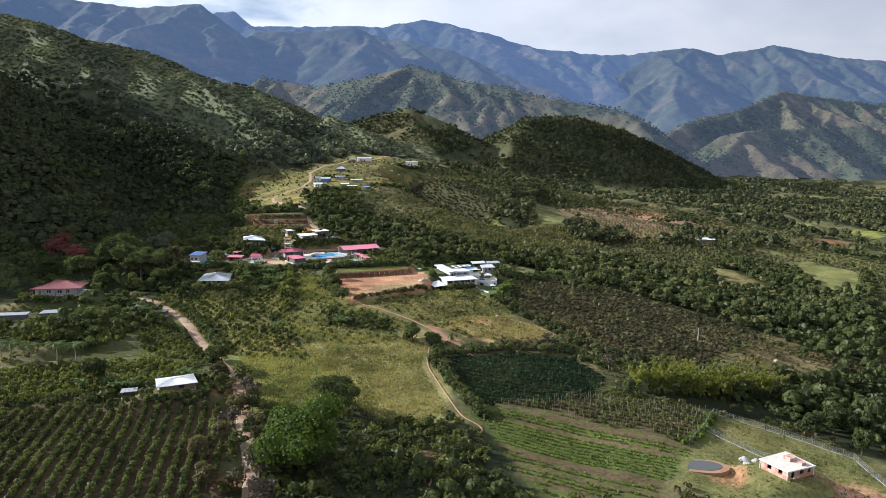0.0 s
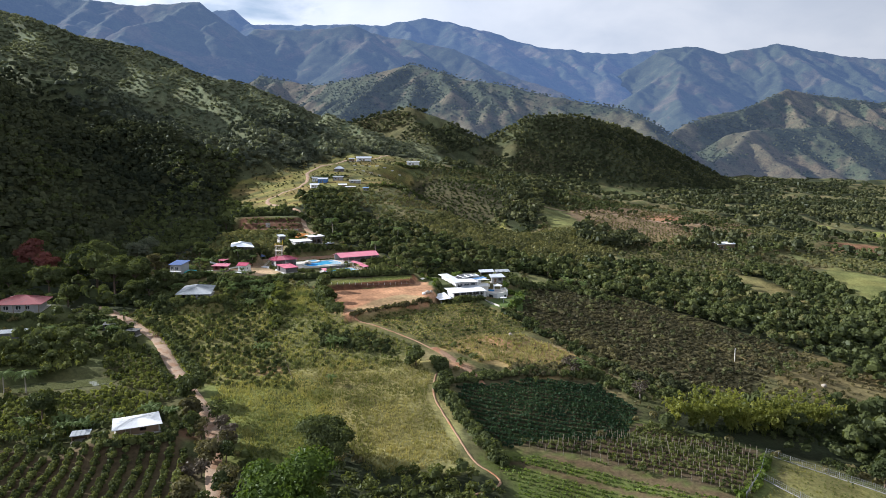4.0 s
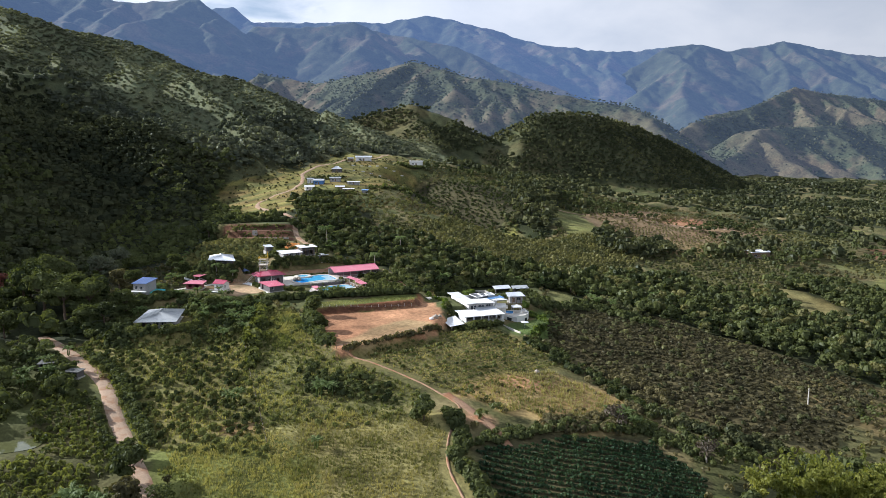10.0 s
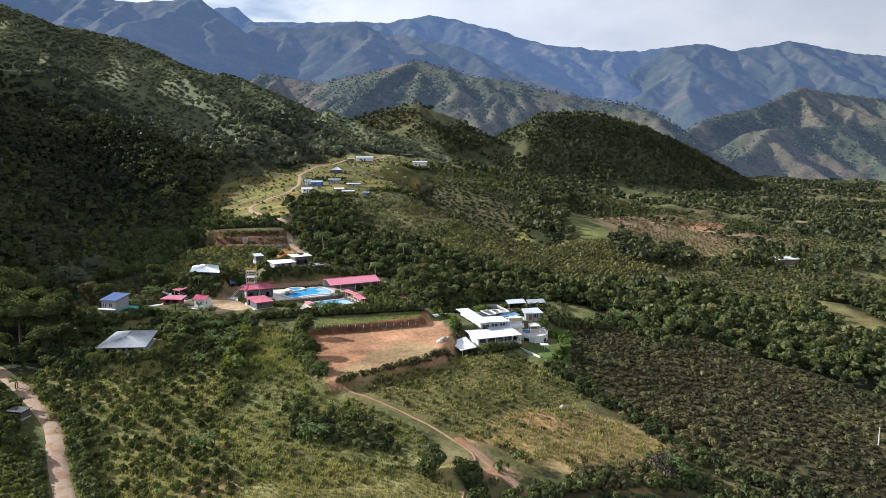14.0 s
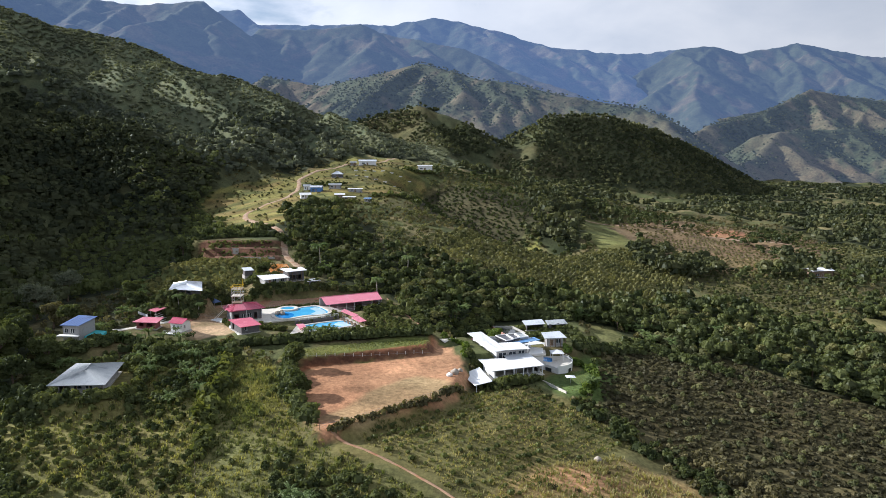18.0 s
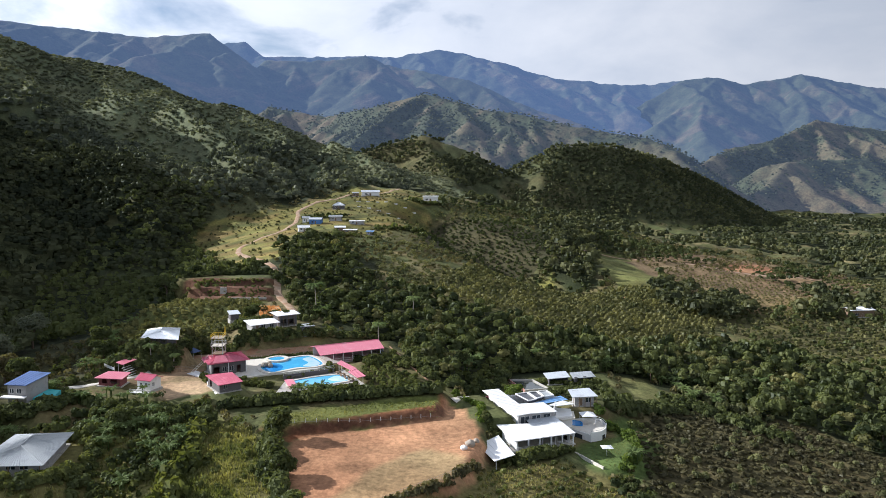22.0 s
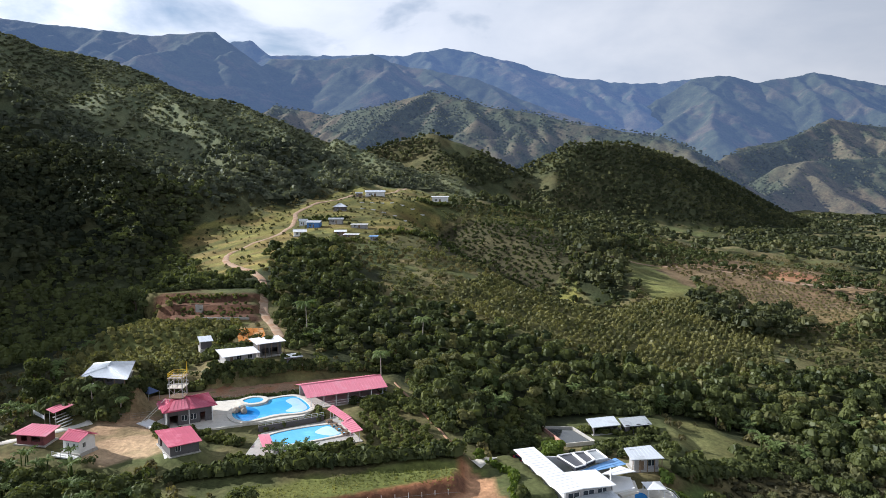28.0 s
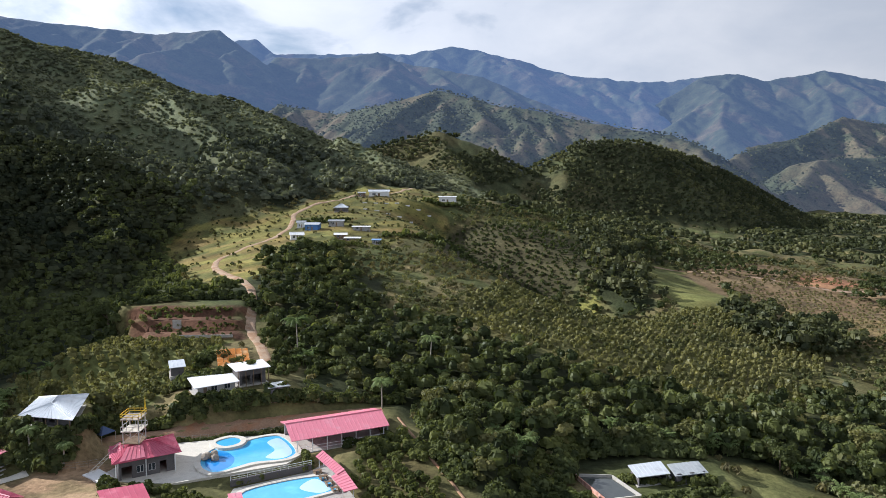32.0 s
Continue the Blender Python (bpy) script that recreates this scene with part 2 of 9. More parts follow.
OLD_STEEL = material("weathered galvanised wire", (0.26, 0.26, 0.25), 0.6, 0.2, 0.2, 1.0, 8, 0.1)
STAKE = material("weathered bean stake", (0.26, 0.22, 0.165), 0.85, 0, 0.25, 1.0, 8, 0.3)
WHITE_PAINT = material("white painted metal", (0.78, 0.78, 0.76), 0.5, 0, 0.06, 1, 8, 0.05)
YELLOW_PAINT = material("yellow painted steel", (0.70, 0.46, 0.03), 0.5, 0, 0.15, 1, 8, 0.1)
ORANGE_TARP = material("orange drying cloth", (0.72, 0.27, 0.06), 0.8, 0, 0.25, 0.6, 3, 0.4, 0.2, (0.75, 0.46, 0.22), 0.55)
OLD_TARP = material("weathered grey tarpaulin", (0.15, 0.15, 0.14), 0.8, 0, 0.35, 0.8, 3, 0.5, 0.2, (0.08, 0.08, 0.07), 0.5)
NAVY_CLOTH = material("navy canopy cloth", (0.06, 0.09, 0.18), 0.7, 0, 0.1, 1, 6, 0.1)
WHITE_CLOTH = material("white canopy cloth", (0.72, 0.73, 0.75), 0.7, 0, 0.08, 1, 6, 0.1)
STONE = material("boulder stone", (0.36, 0.31, 0.25), 0.9, 0, 0.25, 0.8, 4, 0.6)
BARK = material("rough bark", (0.14, 0.10, 0.07), 0.95, 0, 0.3, 1.5, 9, 0.6)
PALE_BARK = material("pale bark", (0.34, 0.30, 0.25), 0.95, 0, 0.25, 1.5, 9, 0.5)
GLASS = glass("dark window glass")
POOL = pool_water("pool water", (0.10, 0.46, 0.78), (0.14, 0.54, 0.82))
SHALLOW = pool_water("shallow pool water", (0.52, 0.76, 0.86), (0.42, 0.70, 0.84))
DEEP = pool_water("deep pool water", (0.03, 0.24, 0.62), (0.05, 0.30, 0.66))
POND = material("murky pond water", (0.10, 0.105, 0.045), 0.06, 0, 0.2, 0.1, 1.0, 0.03, 0.5)
GREY_WATER = material("grey pond water", (0.06, 0.065, 0.06), 0.05, 0, 0.15, 0.1, 1.0, 0.03, 0.5)
CAR_RED = material("red car paint", (0.40, 0.03, 0.03), 0.25, 0, 0.05, 1, 8, 0.0, 0.5)
RUBBER = material("black rubber", (0.02, 0.02, 0.02), 0.8, 0, 0.1, 1, 8, 0.1)

# Paler and greyer than real leaves, in place of haze over the western mountain.
LEAF_HAZED = foliage("forest leaves lightened for haze", (0.082, 0.100, 0.064), (0.240, 0.265, 0.156), 0.34)
# Forest leaves with the western valley's shade put into their colour.
LEAF_SHADE = foliage("valley leaves darkened for shade", (0.022, 0.030, 0.014), (0.085, 0.098, 0.042), 0.2)
LEAF_TREE = foliage("broad leaves", (0.036, 0.050, 0.017), (0.138, 0.164, 0.054), 0.34)
LEAF_LIME = foliage("fresh green leaves", (0.065, 0.105, 0.018), (0.190, 0.255, 0.050), 0.4)
LEAF_COFFEE = foliage("coffee leaves", (0.043, 0.058, 0.018), (0.176, 0.200, 0.058), 0.34)
LEAF_ORCHARD = foliage("orchard leaves", (0.060, 0.072, 0.026), (0.230, 0.228, 0.080), 0.32)
LEAF_DARK = foliage("dark crop leaves", (0.021, 0.046, 0.020), (0.064, 0.109, 0.043), 0.25)
LEAF_OLIVE = foliage("dry olive shrubs", (0.062, 0.060, 0.028), (0.200, 0.185, 0.080), 0.28)
LEAF_BANANA = foliage("banana leaves", (0.064, 0.109, 0.029), (0.191, 0.247, 0.087), 0.4)
LEAF_BAMBOO = foliage("bamboo leaves", (0.090, 0.118, 0.024), (0.270, 0.285, 0.066), 0.45)
LEAF_RUST = foliage("rusty flowering crown", (0.117, 0.050, 0.036), (0.244, 0.094, 0.072), 0.3)
LEAF_GREY = foliage("grey bare twigs", (0.075, 0.064, 0.042), (0.175, 0.150, 0.100), 0.1)
BLADE_DRY = foliage("dry grass blades", (0.135, 0.145, 0.050), (0.340, 0.315, 0.135), 0.4)
BLADE_GREEN = foliage("green grass blades", (0.105, 0.128, 0.040), (0.290, 0.285, 0.105), 0.4)
# Carries the same painted haze glow as the dry hills.
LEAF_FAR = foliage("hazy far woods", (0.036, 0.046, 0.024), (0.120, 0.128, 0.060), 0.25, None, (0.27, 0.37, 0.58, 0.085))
LEAF_GROVE = foliage("grove leaves", (0.050, 0.062, 0.026), (0.200, 0.208, 0.084), 0.32)

# ---- the lie of the land ----
def lattice(ix, iy, seed):
    """Random values from 0 to 1 on whole-numbered places."""
    n = (ix.astype(np.int64) * 374761393 + iy.astype(np.int64) * 668265263 + seed * 974634777) & 0xFFFFFFFF
    n = ((n ^ (n >> 13)) * 1274126177) & 0xFFFFFFFF
    return ((n ^ (n >> 16)) & 0xFFFF) / 65535.0


def vnoise(x, y, seed=0):
    """Smooth noise from 0 to 1 with cells one unit wide."""
    ix, iy = np.floor(x), np.floor(y)
    fx, fy = x - ix, y - iy
    fx, fy = fx * fx * fx * (fx * (fx * 6 - 15) + 10), fy * fy * fy * (fy * (fy * 6 - 15) + 10)
    a, b = lattice(ix, iy, seed), lattice(ix + 1, iy, seed)
    c, d = lattice(ix, iy + 1, seed), lattice(ix + 1, iy + 1, seed)
    return (a * (1 - fx) + b * fx) * (1 - fy) + (c * (1 - fx) + d * fx) * fy


def fbm(x, y, octaves=4, seed=0):
    total, size, out = 0.0, 1.0, 0.0
    for n in range(octaves):
        out = out + size * vnoise(x, y, seed + n)
        total, size, x, y = total + size, size * 0.5, x * 2.03 + 17.1, y * 2.03 + 9.7
    return out / total


def step(a, b, v):
    v = np.clip((v - a) / (b - a), 0, 1)
    return v * v * (3 - 2 * v)


# heights of the farmland: x, y, z
NEAR_LAND = [(99, 162, -14), (79, 167, -14.5), (95, 195, -13), (-56, 200, -1.5), (13, 212, -3.5), (-102, 218, 0.5), (129, 228, -21), (180, 250, -24),
             (6, 242, 1), (-65, 247, 0.5), (126, 276, -7), (42, 277, -2), (-129, 286, 10), (-71, 316, 8), (75, 300, -5), (-92, 340, 13), (0, 140, -8), (-70, 130, -6),
             (60, 130, -16), (-160, 200, 4), (100, 340, -2), (-30, 240, 0), (60, 215, -8), (20, 300, 6), (0, 284, 6.5), (14, 296, 6.5), (-22, 272, 6), (20, 330, 6.8), (-30, 300, 8)]
MID_LAND = [(-74, 485, 29), (-60, 425, 20), (-69, 392, 17), (-38, 412, 17.5), (-66, 515, 35), (-72, 600, 42), (235, 517, -1), (-76, 665, 46), (150, 661, 18), (267, 696, 8), (-26, 735, 60), (18, 755, 57),
            (-156, 545, 4), (360, 630, -2), (57, 416, 5), (56, 517, 19), (30, 620, 38), (0, 860, 66), (-200, 800, 50), (160, 420, -8), (-140, 400, 8), (-130, 460, 2), (-20, 470, 20), (100, 560, 14), (-180, 340, 10),
            (200, 350, -16)]
FAR_LAND = [(920, 1490, -12), (500, 1100, -8), (900, 800, -20), (250, 1000, 12), (-500, 1500, 120), (-300, 0, 0), (300, 0, -30), (-800, 400, 80), (900, 300, -50), (0, -700, -20), (1500, 2000, 0), (-900, 3500, 200),
            (2500, 3500, 50), (500, 2500, 60), (-2500, 1500, 200), (2500, 500, -60), (-1500, -600, 40), (1500, -600, -80), (-60, 320, 9), (-400, 640, 30)]


class Land:
    """A smooth sheet through the given heights."""

    def __init__(self, points):
        self.p = np.array(points, float)
        n = len(self.p)
        a = np.zeros((n + 3, n + 3))
        a[:n, :n] = self.kernel(self.p[:, :1] - self.p[:, 0], self.p[:, 1:2] - self.p[:, 1]) + 25 * np.eye(n)
        a[:n, n:] = np.c_[np.ones(n), self.p[:, :2] / 1000]
        a[n:, :n] = a[:n, n:].T
        self.w = np.linalg.solve(a, np.r_[self.p[:, 2], 0, 0, 0])

    @staticmethod
    def kernel(dx, dy):
        return np.sqrt(dx * dx + dy * dy + 400.0) * -1.0

    def __call__(self, x, y):
        out = self.w[-3] + self.w[-2] * x / 1000 + self.w[-1] * y / 1000
        for (px, py, _), w in zip(self.p, self.w):
            out = out + w * self.kernel(x - px, y - py)
        return out


land = Land(NEAR_LAND + MID_LAND + FAR_LAND)

ROUND_HILL = [(171, 1340, 89), (210, 1345, 108), (263, 1350, 132), (302, 1365, 138), (357, 1395, 138), (424, 1440, 129), (526, 1500, 103), (601, 1540, 80), (699, 1590, 40), (784, 1630, -2)]
MIDDLE_SPURS = [
    [(220, 2360, 312), (195, 2330, 286), (204, 2100, 196), (224, 1900, 124), (240, 1740, 64)],
    [(70, 2550, 378), (-42, 2350, 296), (-128, 2100, 199), (-170, 1900, 110)],
    [(674, 2000, 184), (663, 1850, 129), (650, 1750, 95), (636, 1650, 50)],
]
# crests: name, fall to each side, distance between spurs, their reach and fall, the way they run, points along the crest
CRESTS = [
    # The spur's first three points, out of view, are raised to shade the valley.
    ("west spur", 0.80, 70, 130, 0.66, (0.64, -0.77), [(-800, 520, 420), (-560, 580, 300), (-430, 640, 196), (-350, 681, 126), (-329, 698, 113), (-296, 726, 93), (-268, 750, 72), (-238, 775, 48), (-205, 800, 24)]),
    ("west mountain", 0.40, 130, 360, 0.30, (-0.62, -0.78), [(-1000, 1100, 190), (-760, 1080, 226), (-620, 1058, 250), (-539, 1050, 258), (-498, 1050, 249), (-443, 1080, 230), (-377, 1108, 221), (-339, 1140, 203), (-296, 1185, 188), (-216, 1245, 168), (-161, 1290, 140), (-91, 1350, 114)]),
    ("saddle hill", 0.74, 90, 180, 0.52, (-0.1, -1.0), [(-88, 1320, 115), (-10, 1350, 142), (44, 1350, 149), (106, 1320, 126), (162, 1290, 86), (190, 1240, 44)]),
    ("saddle spur", 0.76, 0, 0, 0, (0, -1), [(34, 1350, 148), (46, 1280, 118), (66, 1190, 84), (88, 1110, 52), (100, 1050, 28)]),
    ("round hill", 0.78, 150, 90, 0.6, (0.5, -0.86), ROUND_HILL),
    ("round spur", 0.72, 0, 0, 0, (0, -1), [ROUND_HILL[2], (226, 1290, 96), (204, 1225, 66), (190, 1160, 38), (182, 1100, 18)]),
    ("mountain foot", 0.50, 80, 90, 0.5, (-0.2, -1.0), [(-330, 1120, 150), (-250, 980, 112), (-190, 880, 82), (-150, 800, 62)]),
    ("mountain foot", 0.50, 80, 90, 0.5, (-0.2, -1.0), [(-180, 1250, 130), (-110, 1120, 98), (-60, 1000, 78), (-40, 900, 68)]),
    ("wooded knoll", 0.66, 0, 0, 0, (0, -1), [(-104, 900, 99), (-129, 880, 104), (-145, 850, 97), (-154, 800, 80), (-160, 760, 58)]),
]
HILLS = [
    ("middle ridge", 0.80, 105, 420, 0.44, (0.08, -1.0), [(-516, 3000, 385), (-280, 2850, 332), (-99, 2625, 344), (70, 2550, 380), (129, 2475, 356), (245, 2325, 306), (358, 2250, 282), (447, 2175, 250), (562, 2100, 221), (653, 2025, 200), (707, 1950, 160), (760, 1850, 60)]),
    ("middle spur", 0.80, 80, 140, 0.55, (0.8, -0.6), MIDDLE_SPURS[0]),
    ("middle spur", 0.80, 80, 140, 0.55, (-0.8, -0.6), MIDDLE_SPURS[1]),
    ("middle spur", 0.80, 80, 140, 0.55, (0.8, -0.6), MIDDLE_SPURS[2]),
    ("dry cone", 0.80, 110, 300, 0.46, (0.0, -1.0), [(884, 2175, 37), (953, 2175, 79), (1024, 2145, 129), (1100, 2142, 146), (1215, 2175, 148), (1359, 2175, 153), (1414, 2175, 140), (1471, 2100, 80), (1596, 2100, 104), (1900, 2150, 150)]),
    ("cone spur", 0.80, 60, 100, 0.6, (-0.8, -0.6), [(1098, 2142, 146), (978, 2000, 89), (837, 1850, 30)]),
    ("dry ridge", 0.80, 130, 560, 0.42, (-0.1, -1.0), [(1131, 3202, 150), (1231, 3202, 190), (1410, 3202, 240), (1618, 3202, 279), (1810, 3202, 368), (1931, 3202, 343), (2250, 3202, 307), (2606, 3202, 335)]),
    ("dry spur", 0.80, 90, 160, 0.5, (-0.8, -0.6), [(1810, 3202, 366), (1411, 2900, 232), (1082, 2600, 179), (960, 2480, 120)]),
]


def spurs_of(line, every, reach, drop, way, seed):
    """Spurs that run down from a crest, with smaller ones off their sides: straight pieces (foot and head as x, y, z)."""
    rs, out = np.random.RandomState(seed), []
    p = np.array(line, float)
    run = np.r_[0, np.cumsum(np.hypot(*np.diff(p[:, :2], axis=0).T))]
    side = math.atan2(way[1], way[0])

    def descend(start, heading, length, fall, pieces):
        pts = [np.array(start, float)]
        for k in range(pieces):
            heading += rs.uniform(-0.28, 0.28)
            step_on = length / pieces * rs.uniform(0.8, 1.2)
            pts.append(pts[-1] + np.array([math.cos(heading) * step_on, math.sin(heading) * step_on, -fall * step_on * rs.uniform(0.6, 1.4)]))
            out.append((pts[-2], pts[-1]))
        return pts, heading

    at = every * rs.uniform(0.2, 0.8)
    while every and at < run[-1]:
        start = [np.interp(at, run, p[:, k]) for k in range(3)]
        start[2] -= 2.0
        heading = side + rs.uniform(-0.22, 0.22)
        pts, _ = descend(start, heading, reach * rs.uniform(0.65, 1.15), drop, 5)
        for k in range(1, 5):
            for turn in (-1, 1):
                if rs.rand() < 0.8:
                    descend(pts[k] * 0.6 + pts[k - 1] * 0.4 - np.array([0, 0, 2.0]), heading + turn * rs.uniform(0.7, 1.15), reach * 0.26 * rs.uniform(0.6, 1.2), drop * 1.35, 2)
        at += every * rs.uniform(0.6, 1.4)
    return out


def crest_height(xs, ys, fall, every, reach, drop, way, line, seed, blunt=7.0, low=-60.0, steep=1.0, knolls=0.0):
    """A mountain over a grid of places: a crest, its spurs and the gullies between them."""
    x, y = np.meshgrid(xs, ys)
    wx = x + 34 * (fbm(x / 95, y / 95, 4, seed + 40) - 0.5)
    wy = y + 34 * (fbm(x / 95, y / 95, 4, seed + 50) - 0.5)
    out = np.full(x.shape, -1e9)
    p = [np.array(q, float) for q in line]
    pieces = [(a, b, x, y, fall) for a, b in zip(p, p[1:])] + [(a, b, wx, wy, fall * 1.08 * steep) for a, b in spurs_of(line, every, reach, drop, way, seed)]
    for a, b, gx, gy, f in pieces:
        pad = (max(a[2], b[2]) - low) / f + 40
        i0, i1 = np.searchsorted(xs, (min(a[0], b[0]) - pad, max(a[0], b[0]) + pad))
        j0, j1 = np.searchsorted(ys, (min(a[1], b[1]) - pad, max(a[1], b[1]) + pad))
        if i0 >= i1 or j0 >= j1:
            continue
        gx, gy = gx[j0:j1, i0:i1], gy[j0:j1, i0:i1]
        dx, dy = b[0] - a[0], b[1] - a[1]
        k = np.clip(((gx - a[0]) * dx + (gy - a[1]) * dy) / (dx * dx + dy * dy), 0, 1)
        d = np.hypot(gx - a[0] - k * dx, gy - a[1] - k * dy)
        h = a[2] + k * (b[2] - a[2]) - f * (np.sqrt(d * d + blunt * blunt) - blunt) + 0.00025 * f * np.minimum(d, 300) ** 2
        out[j0:j1, i0:i1] = np.maximum(out[j0:j1, i0:i1], h)
    if knolls:
        away = np.full(x.shape, 1e9)
        for a, b in zip(p, p[1:]):
            dx, dy = b[0] - a[0], b[1] - a[1]
            k = np.clip(((x - a[0]) * dx + (y - a[1]) * dy) / (dx * dx + dy * dy), 0, 1)
            away = np.minimum(away, np.hypot(x - a[0] - k * dx, y - a[1] - k * dy))
        u, v = 0.80 * x + 0.60 * y, 0.80 * y - 0.60 * x
        ridged = 1 - np.abs(2 * fbm(u / 105, v / 210, 3, seed + 70) - 1) * 2.2
        out = out + knolls * step(12, 110, away) * (ridged - 0.82)
    return out + (fbm(x / 30, y / 30, 3, seed + 9) - 0.5) * 5


# levelled ground: outline, height, width of the slope round it
PADS = [
    ([(90, 153), (105, 156), (102, 168), (89, 164)], -12.5, 5),
    ([(-108, 225), (-90, 227), (-78, 231.6), (-79, 240), (-92, 238), (-108, 235)], 0.4, 2.5),
    ([(-66, 189), (-53, 193), (-56, 202), (-66, 198)], 1.0, 11),
    ([(-84, 299), (-67, 299), (-69, 320), (-84, 320)], 10.4, 6),
    ([(-138, 275), (-118, 276), (-120, 292), (-137, 292)], 11.6, 7),
    ([(-95, 334), (-84, 334), (-84, 346), (-94, 348)], 13.5, 5),
    ([(-92, 430), (-52, 432), (-52, 445), (-86, 445)], 20.8, 9),
    ([(-94, 466), (-56, 466), (-58, 480), (-94, 480)], 27.6, 4),
    ([(-86, 456), (-54, 455.5), (-54.5, 463), (-87, 463)], 24.9, 2.2),
    ([(-79, 447), (-53, 447), (-52.5, 453), (-81, 453)], 22.3, 1.8),
    ([(-81, 376.5), (-64, 372), (-64, 380), (-69, 393), (-81, 392)], 19.0, 2.5),
    ([(-62, 387), (-61.5, 376), (-66, 369.5), (-84, 368), (-86, 356), (-74, 347), (-60, 346), (-44, 344), (-42, 352), (-44, 372), (-56, 392)], 12.3, 4),
    ([(-54, 400), (-51, 393.4), (-40, 399), (-28, 405), (-30, 410), (-36, 416), (-56, 416)], 18.5, 2.6),
    ([(-66, 382.5), (-50, 387.6), (-36, 391.4), (-24, 396.4), (-4, 400.6), (-4, 406), (-26, 400.6), (-40, 395.4), (-54, 391), (-66, 386.6)], 13.4, 2.2),
    ([(-58, 366), (-44, 364), (-24, 374), (-4, 384), (-9, 400), (-30, 394), (-50, 388)], 12.1, 2.0),
    ([(-42, 352), (-31, 349), (-14, 354), (-9, 357), (-18, 377), (-24, 373), (-43, 364)], 11.2, 2.0),
    ([(-42, 338), (-32, 340), (12, 348), (10, 352), (-6, 382), (-12, 359), (-36, 347)], 11.2, 3),
    ([(-32, 327), (9, 336.5), (10, 344), (-34, 336)], 11.0, 2),
    ([(21, 372), (40, 392), (64, 390), (64, 376), (56, 352), (44, 350), (40, 338), (28, 336), (22, 346)], 5.2, 7),
    ([(41, 345), (53, 346), (58, 336), (55, 322), (45, 317), (39, 326), (28, 318), (21, 316), (22, 330), (28, 335), (40, 337)], 2.6, 2.5),
    ([(-47, 345), (-40.5, 349.3), (-45.5, 358), (-53, 354.5)], 12.9, 1.6),
    ([(-63, 345.6), (-61.4, 351.4), (-68, 355), (-69.4, 347.6)], 13.2, 2.0),
    ([(-82, 353.6), (-72.6, 352), (-72.4, 359), (-80, 361)], 13.0, 2.0),
    ([(19.0, 336), (27.4, 335.6), (22.9, 353.4), (20.6, 356), (14.5, 352)], 8.9, 2.2),
    ([(19, 313), (26, 315.5), (38, 321), (39, 325), (27, 321.5), (24, 328), (20, 326)], 4.2, 3.5),
    ([(45, 349.6), (54, 350), (53, 358), (45, 357)], 6.3, 2.5),
    ([(-25, 324.5), (-23, 302), (-17, 281), (-12, 282), (10, 301), (18, 322), (19, 334), (13, 348), (10.6, 336), (-23, 325.5)], 8.5, 3.0),
]


def outline_distance(x, y, points):
    """Distance outside an outline; nought within it."""
    d, inside = np.full_like(x, 1e9), np.zeros(x.shape, bool)
    for (ax, ay), (bx, by) in zip(points, points[1:] + points[:1]):
        dx, dy = bx - ax, by - ay
        k = np.clip(((x - ax) * dx + (y - ay) * dy) / (dx * dx + dy * dy), 0, 1)
        d = np.minimum(d, np.hypot(x - ax - k * dx, y - ay - k * dy))
        if ay != by:
            inside ^= ((ay > y) != (by > y)) & (x < (bx - ax) * (y - ay) / (by - ay) + ax)
    return np.where(inside, 0.0, d)


def height(x, y):
    z, owner = land(x, y), np.zeros(x.shape, int)
    far = step(250, 700, np.hypot(x, y - 300))
    z = z + (fbm(x / 38, y / 38, 4, 3) - 0.5) * (3.0 + 14 * far)
    z = z + (fbm(x / 9, y / 9, 2, 33) - 0.5) * 0.5
    for n, (_, fall, every, reach, drop, way, line) in enumerate(CRESTS):
        c = crest_height(x[0], y[:, 0], fall, every, reach, drop, way, line, 100 + 20 * n, 14.0 if n == 1 else 8.0, -60.0, 1.35 if n == 1 else 1.12, 36.0 if n == 1 else 0.0)
        owner = np.where(c > z + 1, n + 1, owner)
        soft = 6.0
        t = np.clip((c - z) / soft, -30, 30)
        z = z + soft * np.where(t > 20, t, np.log1p(np.exp(np.minimum(t, 20))))
    # a hollow under the hill farm
    hollow = outline_distance(x, y, [(22, 700), (46, 640), (64, 590), (84, 556), (65, 590), (47, 640)])
    z = z - 20 * np.exp(-(hollow / 28) ** 2)
    near = (np.abs(x + 15) < 140) & (np.abs(y - 337) < 207)
    px, py, pz = x[near], y[near], z[near]
    for points, level, soft in PADS:
        k = 1 - step(0, soft, outline_distance(px, py, points))
        pz = pz * (1 - k) + level * k
    z[near] = pz
    return z, owner


COLS, ROWS = 500, 620
US, VS = np.linspace(-3.75, 3.75, COLS), np.linspace(-2.75, 3.42, ROWS)
XS, YS = 90 * np.sinh(US), 310 + 115 * np.sinh(VS)
GX, GY = np.meshgrid(XS, YS)
GZ, OWNER = height(GX, GY)


def ground_z(x, y):
    """The height of the ground sheet at a place."""
    x, y = np.atleast_1d(np.asarray(x, float)), np.atleast_1d(np.asarray(y, float))
    i = np.clip(np.searchsorted(XS, x) - 1, 0, COLS - 2)
    j = np.clip(np.searchsorted(YS, y) - 1, 0, ROWS - 2)
    u, v = (x - XS[i]) / (XS[i + 1] - XS[i]), (y - YS[j]) / (YS[j + 1] - YS[j])
    return (GZ[j, i] * (1 - u) + GZ[j, i + 1] * u) * (1 - v) + (GZ[j + 1, i] * (1 - u) + GZ[j + 1, i + 1] * u) * v


def gz(x, y):
    return float(ground_z(x, y)[0])


